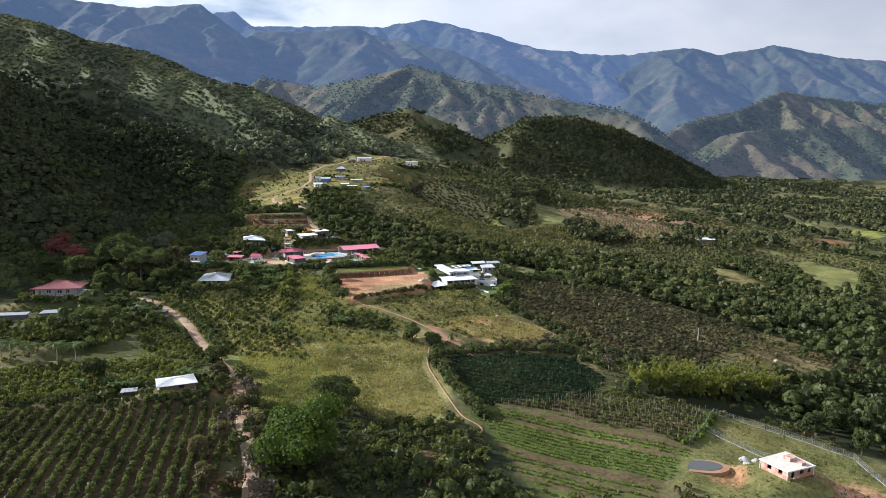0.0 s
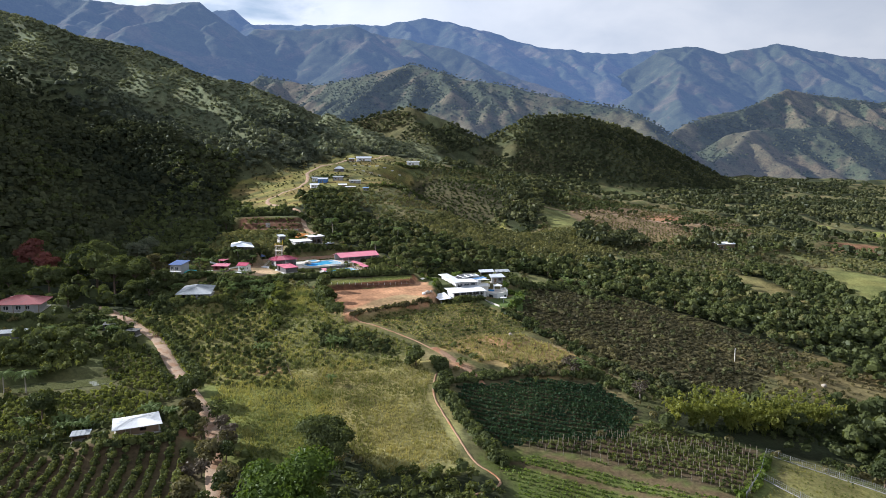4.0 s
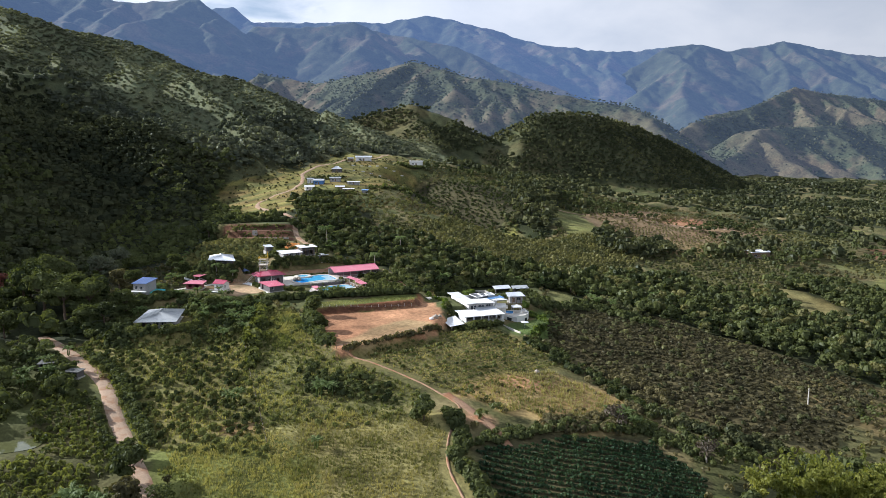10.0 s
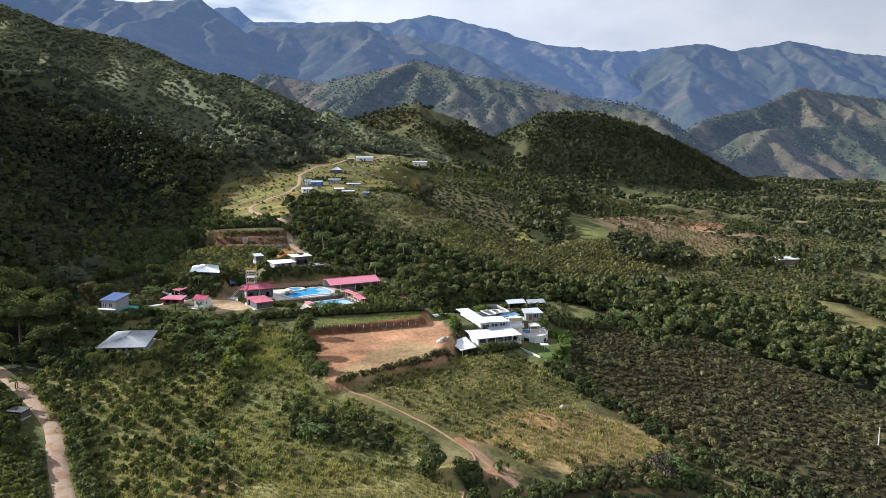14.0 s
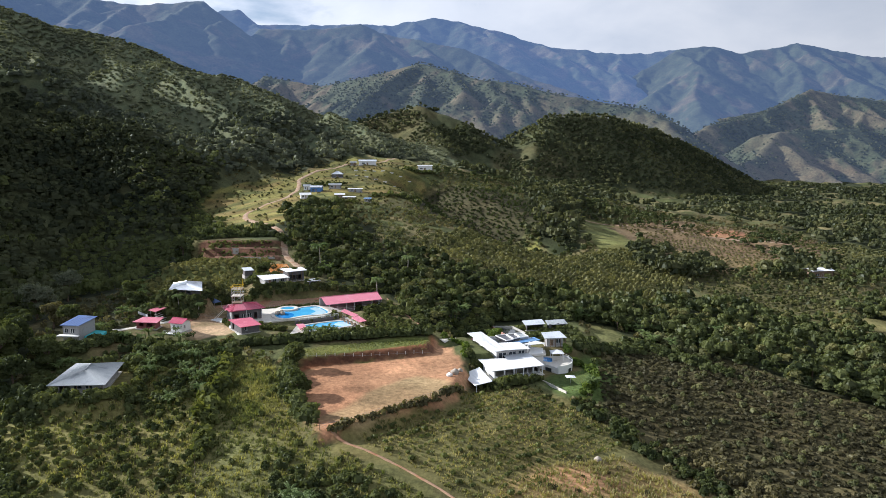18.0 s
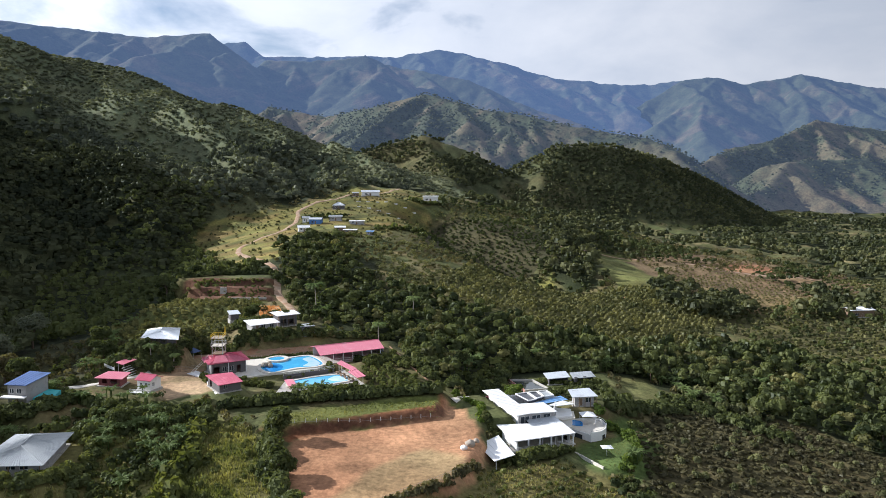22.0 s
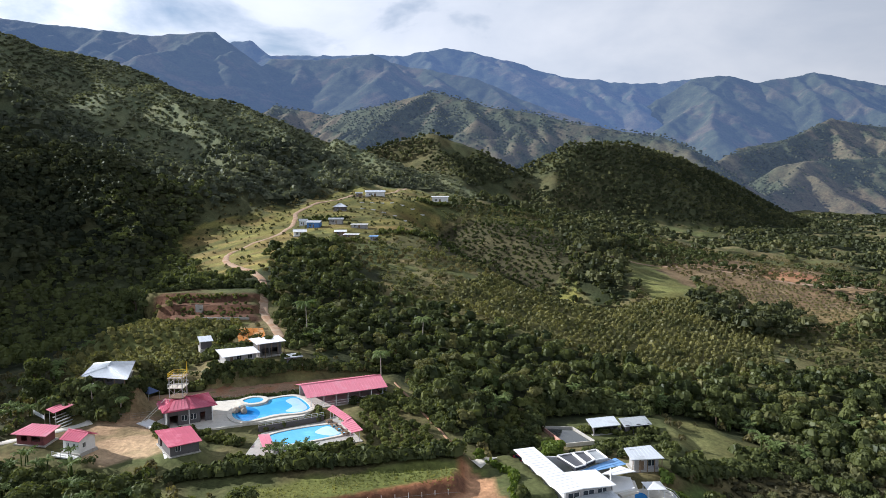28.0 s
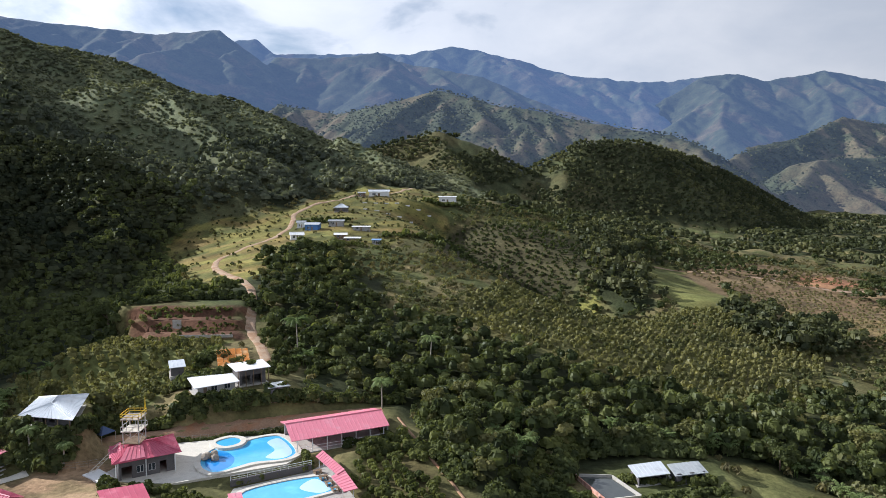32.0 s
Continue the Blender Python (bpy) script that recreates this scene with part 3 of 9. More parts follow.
# ---- what grows where: outlines on the plan ----
AREA = {
    "coffee": [(-95, 292), (-84, 322), (-66, 340), (-56, 336), (-45, 295), (-34, 251), (-27, 226), (-54, 228), (-66, 250), (-78, 270)],
    "bush rows": [(-55, 333), (-33, 325), (-26, 302), (-16, 280), (8, 258), (0, 241), (-31, 241), (-42, 278)],
    "dry plot": [(-12, 280), (12, 302), (18, 313), (38, 320), (58, 294), (30, 274), (19, 258), (11, 261)],
    "mound": [(20, 260), (30, 276), (47, 283), (59, 278), (66, 262), (57, 247), (42, 245), (32, 252)],
    "dark slope": [(60, 342), (70, 356), (88, 366), (112, 364), (150, 322), (166, 300), (138, 270), (113, 246), (84, 258), (70, 271), (60, 294), (52, 316)],
    "east woods": [(14, 364), (22, 374), (30, 391), (46, 394), (62, 393), (70, 396), (92, 386), (100, 374), (110, 366), (128, 346), (164, 306), (240, 330), (300, 420), (240, 480), (205, 430), (130, 452), (96, 428), (72, 432), (44, 452), (10, 466), (-10, 480), (-20, 502), (-28, 556), (-50, 566), (-66, 548), (-54, 490), (-46, 454), (-38, 446), (-28, 428), (-24, 414), (-8, 412), (0, 402), (8, 374)],
    "ravine": [(78, 222), (95, 214), (118, 206), (135, 196), (150, 176), (215, 170), (260, 240), (200, 262), (150, 246), (134, 236), (100, 236)],
    "west woods": [(-98, 300), (-96, 322), (-108, 346), (-122, 378), (-130, 420), (-150, 460), (-230, 560), (-330, 520), (-340, 380), (-260, 300), (-160, 292), (-120, 296)],
    "west valley": [(-106, 398), (-118, 436), (-146, 470), (-172, 510), (-186, 600), (-186, 700), (-345, 720), (-345, 380), (-200, 400)],
    "hill edge woods": [(-172, 500), (-185, 690), (-130, 694), (-132, 640), (-126, 610), (-110, 570), (-84, 506), (-62, 500), (-60, 482), (-92, 481), (-98, 466), (-112, 446), (-120, 420), (-140, 440)],
    "back woods": [(-86, 704), (-150, 700), (-320, 760), (-420, 980), (-100, 1200), (60, 1200), (40, 900), (-30, 850), (-62, 780)],
    "hill orchard": [(9, 486), (34, 540), (69, 566), (110, 560), (144, 546), (158, 500), (140, 470), (125, 438), (80, 430), (46, 453)],
    "west orchard": [(-80, 395), (-96, 408), (-108, 436), (-100, 462), (-88, 462), (-82, 445), (-55, 445), (-56, 436), (-57, 420), (-57, 404), (-63, 393)],
    "pool orchard": [(-13, 381), (-5, 388), (10, 353), (-6, 350), (-9, 358)],
    "near crop": [(-106, 190), (-62, 186), (-49, 192), (-41, 180), (-38, 146), (-40, 128), (-110, 128), (-140, 160)],
    "west crop": [(-128, 258), (-120, 270), (-104, 262), (-92, 246), (-98, 238), (-124, 240)],
    "road crop": [(-88, 252), (-82, 262), (-72, 250), (-62, 232), (-54, 222), (-76, 232), (-84, 240)],
    "dark rows": [(19, 230), (40, 240), (66, 244), (72, 226), (58, 206), (26, 197), (18, 214)],
    "pole rows": [(30, 200), (54, 204), (72, 220), (99, 206), (82, 178), (52, 192)],
    "vegetables": [(24, 194), (50, 190), (80, 176), (74, 172), (60, 150), (34, 152), (26, 176)],
    "dry grass": [(-22, 246), (-4, 247), (10, 247), (18, 224), (18, 200), (18, 187), (-4, 184), (-14, 200), (-24, 220), (-34, 240)],
    "lush grass": [(-32, 236), (-16, 216), (-14, 200), (-20, 184), (-36, 188), (-44, 214), (-52, 226)],
    "near thicket": [(-36, 184), (-12, 184), (8, 186), (22, 180), (32, 150), (60, 146), (70, 128), (-34, 128), (-36, 150)],
    "lawn": [(40, 326), (45, 318), (54, 322), (62, 336), (58, 350), (52, 346), (54, 336), (46, 330)],
    "back lawn": [(64, 381), (72, 388), (82, 389), (88, 374), (80, 365), (68, 367)],
    "grass strip": [(-32, 327), (9, 337), (10, 344.5), (-30, 336.5)],
    "pitch": [(-24, 324), (-22, 302), (-16, 281), (-12, 283), (10, 301), (18, 322), (19, 332), (13, 349), (10.8, 338), (-22, 325.5)],
    "pitch grass": [(-18, 290), (-12, 284), (8, 302), (14, 312), (2, 312), (-10, 304)],
    "yard": [(-70, 376), (-62, 385), (-59, 374), (-51, 360), (-51, 348), (-60, 348), (-68, 356), (-76, 364)],
    "hill pasture": [(-130, 655), (-115, 690), (-70, 700), (-40, 820), (14, 822), (26, 775), (14, 660), (2, 612), (-16, 585), (-40, 580), (-66, 560), (-62, 540), (-66, 505), (-80, 508), (-112, 580), (-128, 622)],
    "terrace earth": [(-87, 467), (-57, 466), (-52, 446), (-80, 446)],
    "east fallow": [(150, 640), (220, 720), (330, 690), (300, 590), (220, 560), (160, 580)],
    "dry shoulder": [(122, 292), (140, 250), (172, 226), (200, 262), (188, 284), (156, 308)],
    "pond yard": [(70, 158), (76, 172), (92, 186), (100, 200), (112, 200), (131, 180), (128, 150), (80, 146)],
    "west garden": [(-150, 232), (-128, 236), (-104, 236), (-92, 242), (-84, 252), (-76, 262), (-84, 276), (-98, 290), (-116, 292), (-118, 272), (-150, 252)],
    "bungalow garden": [(-98, 300), (-92, 326), (-68, 341), (-42, 333), (-45, 308), (-58, 298), (-66, 296)],
    "villa back": [(20, 362), (30, 357), (44, 359), (60, 360), (66, 368), (61, 373), (44, 366), (35, 367), (30, 376)],
    "hut garden": [(-86, 187), (-68, 188), (-50, 187), (-47, 204), (-62, 210), (-88, 204)],
    "path thicket": [(-26, 270), (-21, 274), (-8, 267), (0, 261), (-1, 252), (-11, 252), (-23, 259)],
    "palm slope": [(-37, 416), (-30, 413), (-20, 422), (-28, 440), (-42, 456), (-50, 476), (-41, 440)],
    "grass tongue": [(-52, 331), (-34, 327), (-29, 312), (-31, 292), (-44, 296)],
    "east orchard": [(160, 514), (147, 446), (172, 440), (199, 440), (250, 505), (236, 534), (201, 530)],
    "meadow strip": [(134, 668), (155, 659), (165, 619), (149, 560), (129, 536), (120, 558), (122, 599)],
    "ochre field": [(168, 612), (225, 633), (237, 597), (232, 545), (197, 511), (178, 516), (165, 556), (152, 562)],
    "hill grove": [(136, 547), (161, 557), (177, 539), (179, 514), (159, 488), (138, 491), (131, 508)],
    "ravine grove": [(137, 655), (116, 570), (93, 570), (93, 604), (100, 680), (106, 740), (150, 780), (160, 740)],
    "shadowed rise": [(19, 707), (46, 722), (78, 708), (104, 660), (100, 612), (74, 600), (40, 566), (8, 588)],
    "hill strip": [(30, 530), (58, 562), (92, 594), (88, 582), (62, 545), (35, 509)],
    "ravine trees": [(71, 213), (94, 221), (118, 234), (142, 240), (172, 253), (188, 253), (148, 197), (134, 209), (121, 217), (107, 218)],
    "slope woods": [(188, 334), (276, 372), (192, 257), (174, 270), (167, 291)],
    "east meadow": [(293, 481), (314, 448), (276, 391), (256, 396), (272, 454)],
    "ravine meadow": [(209, 453), (224, 439), (226, 390), (206, 393), (196, 408)],
    "red strip": [(357, 579), (386, 562), (365, 534), (340, 541)],
    "far strip": [(472, 696), (492, 675), (439, 603), (440, 643)],
    "plain strip": [(414, 706), (426, 687), (412, 666), (390, 660)],
    "slope orchard": [(285, 639), (342, 654), (354, 591), (315, 541), (273, 549), (260, 586)],
    "east rows": [(288, 517), (324, 525), (353, 484), (324, 444), (317, 460), (289, 495)],
    "hut hedge": [(-104, 197), (-88, 198), (-70, 197), (-65, 188), (-79, 189), (-99, 189)],
    "road trees": [(-48, 205), (-37, 189), (-32, 170), (-30, 152), (-38, 150), (-41, 170), (-42, 185)],
    "pond crop": [(-140, 196), (-106, 194), (-70, 200), (-56, 210), (-60, 224), (-78, 229), (-94, 224), (-112, 216), (-140, 220)],
    "west slope": [(-96, 350), (-86, 360), (-82, 376), (-88, 400), (-104, 424), (-124, 420), (-118, 380), (-106, 350)],
}


def within(x, y, name):
    return outline_distance(x, y, AREA[name]) <= 0


def soft_in(x, y, name, edge):
    wx = x + 5 * edge * (fbm(x / (6 * edge), y / (6 * edge), 3, 61) - 0.5)
    wy = y + 5 * edge * (fbm(x / (6 * edge), y / (6 * edge), 3, 71) - 0.5)
    return 1 - step(0, edge, outline_distance(wx, wy, AREA[name]))


def wooded(x, y):
    """How thickly trees stand in the open valley, from 0 to 1."""
    return step(0.525, 0.585, fbm(x / 90 + 3, y / 60, 4, 88) + np.clip((y - 800) / 7000, -0.01, 0.06))


def land_cover():
    """Base colours of what covers the ground."""
    x, y = GX, GY
    pasture, green = np.array([0.108, 0.106, 0.046]), np.array([0.078, 0.090, 0.036])
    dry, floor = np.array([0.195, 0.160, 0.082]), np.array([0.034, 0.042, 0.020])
    n1, n2 = fbm(x / 55, y / 55, 4, 5), fbm(x / 16, y / 16, 3, 6)
    k = step(0.38, 0.62, n1)[..., None]
    col = pasture * (1 - k) + green * k
    k = (step(0.55, 0.7, n2) * 0.6)[..., None]
    col = col * (1 - k) + dry * k
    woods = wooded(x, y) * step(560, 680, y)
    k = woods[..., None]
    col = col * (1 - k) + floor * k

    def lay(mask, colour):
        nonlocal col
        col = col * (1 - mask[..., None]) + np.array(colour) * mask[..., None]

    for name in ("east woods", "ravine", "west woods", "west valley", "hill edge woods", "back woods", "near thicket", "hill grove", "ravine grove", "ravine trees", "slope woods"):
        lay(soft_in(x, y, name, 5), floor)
    for name, colour in (("coffee", (0.155, 0.150, 0.056)), ("bush rows", (0.140, 0.140, 0.054)), ("dry plot", (0.150, 0.140, 0.055)), ("mound", (0.30, 0.225, 0.10)), ("dark slope", (0.092, 0.082, 0.040)),
                         ("hill orchard", (0.115, 0.115, 0.048)), ("west orchard", (0.125, 0.140, 0.050)), ("pool orchard", (0.11, 0.10, 0.045)), ("near crop", (0.082, 0.064, 0.036)), ("west crop", (0.08, 0.085, 0.034)),
                         ("road crop", (0.10, 0.095, 0.042)), ("dark rows", (0.065, 0.060, 0.030)), ("pole rows", (0.105, 0.125, 0.040)), ("vegetables", (0.095, 0.120, 0.032)), ("dry grass", (0.240, 0.225, 0.090)),
                         ("lush grass", (0.150, 0.168, 0.050)), ("lawn", (0.090, 0.130, 0.040)), ("back lawn", (0.145, 0.150, 0.060)), ("grass strip", (0.135, 0.155, 0.045)), ("hill pasture", (0.170, 0.160, 0.050)), ("west garden", (0.07, 0.08, 0.03)), ("pond crop", (0.08, 0.08, 0.034)),
                         # The hillside rise gets dark ground in place of its shade.
                         ("east orchard", (0.110, 0.105, 0.046)), ("meadow strip", (0.150, 0.160, 0.056)), ("ochre field", (0.205, 0.160, 0.078)), ("shadowed rise", (0.054, 0.052, 0.027)), ("hill strip", (0.190, 0.195, 0.058)), ("east meadow", (0.165, 0.175, 0.060)), ("ravine meadow", (0.160, 0.145, 0.060)), ("red strip", (0.180, 0.105, 0.060)), ("far strip", (0.20, 0.22, 0.05)), ("plain strip", (0.19, 0.20, 0.06)), ("slope orchard", (0.120, 0.125, 0.050)), ("east rows", (0.120, 0.125, 0.050)), ("grass tongue", (0.165, 0.170, 0.060)), ("east fallow", (0.175, 0.130, 0.075)), ("dry shoulder", (0.165, 0.140, 0.065)), ("pond yard", (0.150, 0.150, 0.055)), ("west slope", (0.060, 0.062, 0.028))):
        lay(soft_in(x, y, name, 2.5), colour)
    tuft = step(0.44, 0.60, fbm(x / 13, y / 8, 4, 211)) * 0.75
    lay(soft_in(x, y, "hill pasture", 4) * tuft, (0.070, 0.082, 0.030))
    lay(soft_in(x, y, "hill pasture", 4) * step(0.56, 0.68, fbm(x / 24 + 9, y / 10, 4, 212)) * 0.5, (0.185, 0.130, 0.055))
    lay(soft_in(x, y, "yard", 2) * (0.45 + 0.5 * step(0.4, 0.55, fbm(x / 7, y / 7, 3, 15))), (0.36, 0.255, 0.16))
    # red terrace earth, its colour lowered for the shade on the banks
    lay(soft_in(x, y, "terrace earth", 1.5), (0.125, 0.070, 0.046))
    lay(soft_in(x, y, "pitch", 1.6), (0.385, 0.215, 0.120))
    lay(soft_in(x, y, "pitch grass", 3) * 0.75, (0.30, 0.235, 0.125))
    # the cut bank above the pitch
    d = outline_distance(x, y, AREA["pitch"])
    lay((step(0, 1, d) * (1 - step(2.2, 3.2, d)) * (y > 322) * (x < 11) * (x > -28)), (0.25, 0.115, 0.06))
    # steep cut banks show the red earth, darkened further for their shade
    slope = np.hypot(np.gradient(GZ, axis=0) / np.gradient(GY, axis=0), np.gradient(GZ, axis=1) / np.gradient(GX, axis=1))
    cut = step(0.45, 0.75, slope) * ((np.abs(x + 10) < 24) & (np.abs(y - 330) < 12) | (np.abs(x + 70) < 20) & (np.abs(y - 457) < 12))
    lay(cut * 0.9, (0.115, 0.060, 0.038))
    # bald earth: on the mound, on the far fallow
    for cx, cy, r, colour in ((36, 272, 11, (0.42, 0.25, 0.14)), (23, 246, 6, (0.38, 0.24, 0.15)), (252, 660, 26, (0.34, 0.17, 0.10)), (232, 640, 16, (0.32, 0.18, 0.10)), (84, 161, 8, (0.40, 0.22, 0.12)), (112, 158, 10, (0.42, 0.25, 0.15)), (-36, 240, 5, (0.26, 0.18, 0.09)), (10, 165, 5, (0.30, 0.19, 0.11)), (-34, 150, 4, (0.26, 0.15, 0.09)), (-50, 197, 5, (0.26, 0.15, 0.09))):
        dd = np.hypot(x - cx, (y - cy) * 1.4) + 9 * (fbm(x / 8, y / 8, 3, 17) - 0.5)
        lay((1 - step(r * 0.5, r, dd)) * 0.85, colour)
    # mountains: woods, and dry grass on the eastern ones
    gully = step(0.42, 0.60, fbm(x / 120, y / 120, 5, 23))
    for n, wet in ((1, 1.6), (2, 1.3), (3, 0.7), (4, 0.8), (5, 1.3), (6, 1.0), (7, 1.2), (8, 1.2), (9, 1.2)):
        mask = (OWNER == n) * 1.0
        m = np.clip(wet + (gully - 0.5) * 0.9, 0, 1)[..., None]
        lay(mask, (0, 0, 0))
        high = (step(720, 820, y) * (n == 2))[..., None]
        leafy = np.array([0.114, 0.134, 0.078]) * high + np.array([0.060, 0.070, 0.034]) * (1 - high)
        col = col + mask[..., None] * (leafy * m + np.array([0.105, 0.098, 0.046]) * (1 - m))
    # beds of bare soil and of fresh green among the vegetables
    bed = step(0.5, 0.6, vnoise((x * 0.375 + y * 0.927) / 2.3, (x * 0.927 - y * 0.375) / 70, 47))
    lay(soft_in(x, y, "vegetables", 1) * bed * 0.9, (0.120, 0.088, 0.052))
    lay(soft_in(x, y, "pole rows", 1) * step(0.5, 0.6, vnoise((x * 0.31 + y * 0.95) / 5, (x * 0.95 - y * 0.31) / 70, 48)) * 0.9, (0.085, 0.062, 0.040))
    col = col * np.array([1.07, 1.0, 1.06])
    return col * (0.5 + 1.0 * fbm(x / 10, y / 10, 4, 201))[..., None]


def quad_sheet(name, xs, ys, z):
    rows, cols = z.shape
    gx, gy = np.meshgrid(xs, ys)
    co = np.stack([gx, gy, z], -1).reshape(-1, 3)
    n = np.arange(rows * cols).reshape(rows, cols)
    q = np.stack([n[:-1, :-1], n[:-1, 1:], n[1:, 1:], n[1:, :-1]], -1).reshape(-1, 4)
    return mesh_of(name, co, q)


def mesh_of(name, co, faces, smooth=True):
    """A mesh from arrays: corners, and faces of one size."""
    me = bpy.data.meshes.new(name)
    count, size = faces.shape
    me.vertices.add(len(co))
    me.vertices.foreach_set("co", np.ascontiguousarray(co, np.float32).ravel())
    me.loops.add(count * size)
    me.loops.foreach_set("vertex_index", np.ascontiguousarray(faces, np.int32).ravel())
    me.polygons.add(count)
    me.polygons.foreach_set("loop_start", np.arange(0, count * size, size, dtype=np.int32))
    me.polygons.foreach_set("use_smooth", np.full(count, smooth))
    me.update(calc_edges=True)
    return me


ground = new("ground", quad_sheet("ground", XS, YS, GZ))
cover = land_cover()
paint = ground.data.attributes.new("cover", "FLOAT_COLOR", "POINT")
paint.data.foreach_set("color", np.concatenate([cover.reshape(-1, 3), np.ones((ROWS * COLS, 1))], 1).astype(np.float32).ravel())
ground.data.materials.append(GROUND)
tagged(ground, "green and dry-grass farmland rising to wooded mountains", "ground", kind="structure")

# ---- the far range, beyond which only sky is seen ----
RANGE = [
    (190, 620, 0.46, (0.15, -1.0), [(-668, 3750, 690), (-475, 3750, 690), (-308, 3750, 700), (-181, 3750, 724), (-84, 3750, 678), (28, 3750, 597), (112, 3740, 529), (200, 3700, 430)]),
    (200, 900, 0.44, (0.05, -1.0), [(-2600, 3700, 930), (-2117, 3750, 902), (-1862, 3750, 867), (-1471, 3750, 821), (-1233, 3750, 798), (-936, 3750, 821), (-788, 3675, 710), (-670, 3620, 581), (-581, 3560, 470)]),
    (210, 520, 0.42, (0.1, -1.0), [(-1400, 4500, 860), (-1031, 4500, 922), (-932, 4500, 933), (-836, 4500, 850), (-437, 4500, 849), (-202, 4500, 858), (-32, 4500, 854), (229, 4500, 897), (377, 4500, 876), (654, 4500, 813), (935, 4500, 732), (1254, 4500, 708), (1505, 4480, 697), (1690, 4425, 720)]),
    (230, 900, 0.44, (-0.1, -1.0), [(1133, 4000, 400), (1316, 4100, 524), (1603, 4200, 688), (1804, 4200, 706), (1977, 4230, 666), (2220, 4275, 712), (2382, 4350, 752), (2509, 4350, 726), (2801, 4350, 679), (3050, 4350, 664), (3540, 4350, 635)]),
    (150, 420, 0.5, (0.5, -0.86), [(-120, 4030, 735), (9, 4000, 702), (332, 3800, 613), (599, 3600, 463), (812, 3400, 364)]),
    (150, 420, 0.5, (0.4, -0.9), [(1803, 4200, 704), (1511, 3850, 513), (1240, 3600, 384)]),
]


def cover_paint(ob, colours):
    at = ob.data.attributes.new("cover", "FLOAT_COLOR", "POINT")
    at.data.foreach_set("color", np.concatenate([colours.reshape(-1, 3), np.ones((colours.size // 3, 1))], 1).astype(np.float32).ravel())


def scrub_cover(x, y, z, wet, seed):
    """Woods in the gullies, dry grass between."""
    thick = fbm(x / 150, y / 150, 5, seed) + 0.35 * (fbm(x / 24, y / 24, 3, seed + 3) - 0.5) + wet
    k = step(0.44, 0.60, thick)[..., None]
    d = fbm(x / 300, y / 300, 3, seed + 8)[..., None]
    return np.array([0.046, 0.052, 0.030]) * k + (np.array([0.100, 0.074, 0.052]) * d + np.array([0.070, 0.068, 0.040]) * (1 - d)) * (1 - k), k[..., 0]


hx, hy = np.linspace(-800, 2700, 440), np.linspace(1600, 3290, 230)
HX, HY = np.meshgrid(hx, hy)
HZ = land(HX, HY) - 4
for n, (_, fall, every, reach, drop, way, line) in enumerate(HILLS):
    HZ = np.maximum(HZ, crest_height(hx, hy, fall, every, reach, drop, way, line, 600 + 30 * n, 4.0))
colours, thick = scrub_cover(HX, HY, HZ, 0.05 + 0.10 * (1 - step(200, 900, HX)), 77)
HZ = HZ - 12 * np.abs(fbm(HX / 60, HY / 60, 3, 95) - 0.5) + 5 * (fbm(HX / 22, HY / 22, 2, 96) - 0.5)
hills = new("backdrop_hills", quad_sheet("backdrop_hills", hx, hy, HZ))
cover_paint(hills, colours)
# The hills' bluish haze is put in as emission.
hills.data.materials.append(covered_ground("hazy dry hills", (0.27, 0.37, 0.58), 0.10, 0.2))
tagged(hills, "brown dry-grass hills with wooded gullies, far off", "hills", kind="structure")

# Each range glows blue, stronger with distance, as painted haze.
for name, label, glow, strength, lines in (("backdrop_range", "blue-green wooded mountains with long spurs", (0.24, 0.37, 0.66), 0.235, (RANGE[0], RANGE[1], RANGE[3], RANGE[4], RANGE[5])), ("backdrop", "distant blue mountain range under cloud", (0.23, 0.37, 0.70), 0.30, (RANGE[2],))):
    low_y = 2700 if name == "backdrop_range" else 3700
    fx, fy = np.linspace(-2700, 3400, 560), np.linspace(low_y, 4560, 210 if low_y < 3000 else 80)
    FX, FY = np.meshgrid(fx, fy)
    FZ = np.full_like(FX, -80.0)
    for n, (every, reach, drop, way, line) in enumerate(lines):
        FZ = np.maximum(FZ, crest_height(fx, fy, 0.8, every, reach, drop, way, line, 400 + 30 * n + low_y, 5.0, -80.0, 0.85))
    FZ = FZ + 14 * (fbm(FX / 60, FY / 60, 4, 7) - 0.5) - 20 * np.abs(fbm(FX / 110, FY / 110, 3, 8) - 0.5)
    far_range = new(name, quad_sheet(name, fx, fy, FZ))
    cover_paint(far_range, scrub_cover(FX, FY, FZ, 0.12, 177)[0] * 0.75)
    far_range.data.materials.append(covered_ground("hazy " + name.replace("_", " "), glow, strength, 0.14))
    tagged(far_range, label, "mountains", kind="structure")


# ---- building blocks ----
def spot(ob):
    """Where a thing or part stands; all of them are moved but not turned while they are built."""
    place = ob.location.copy()
    while ob.parent:
        ob = ob.parent
        place += ob.location
    return place


def thing(name, x, y, z, label, category, group=""):
    ob = new(name)
    ob.location = (x, y, z)
    return tagged(ob, label, category, group)


def part(name, bm, mat, parent=None, label="", smooth=False):
    """Links a bmesh, drawn in the place's own metres, as one mesh under a thing or a part."""
    bmesh.ops.recalc_face_normals(bm, faces=bm.faces)
    if parent:
        bmesh.ops.translate(bm, verts=bm.verts, vec=-spot(parent))
    me = bpy.data.meshes.new(name)
    bm.to_mesh(me)
    bm.free()
    if smooth:
        me.polygons.foreach_set("use_smooth", np.full(len(me.polygons), True))
    me.materials.append(mat)
    ob = new(name, me)
    ob.parent = parent
    return tagged(ob, label)


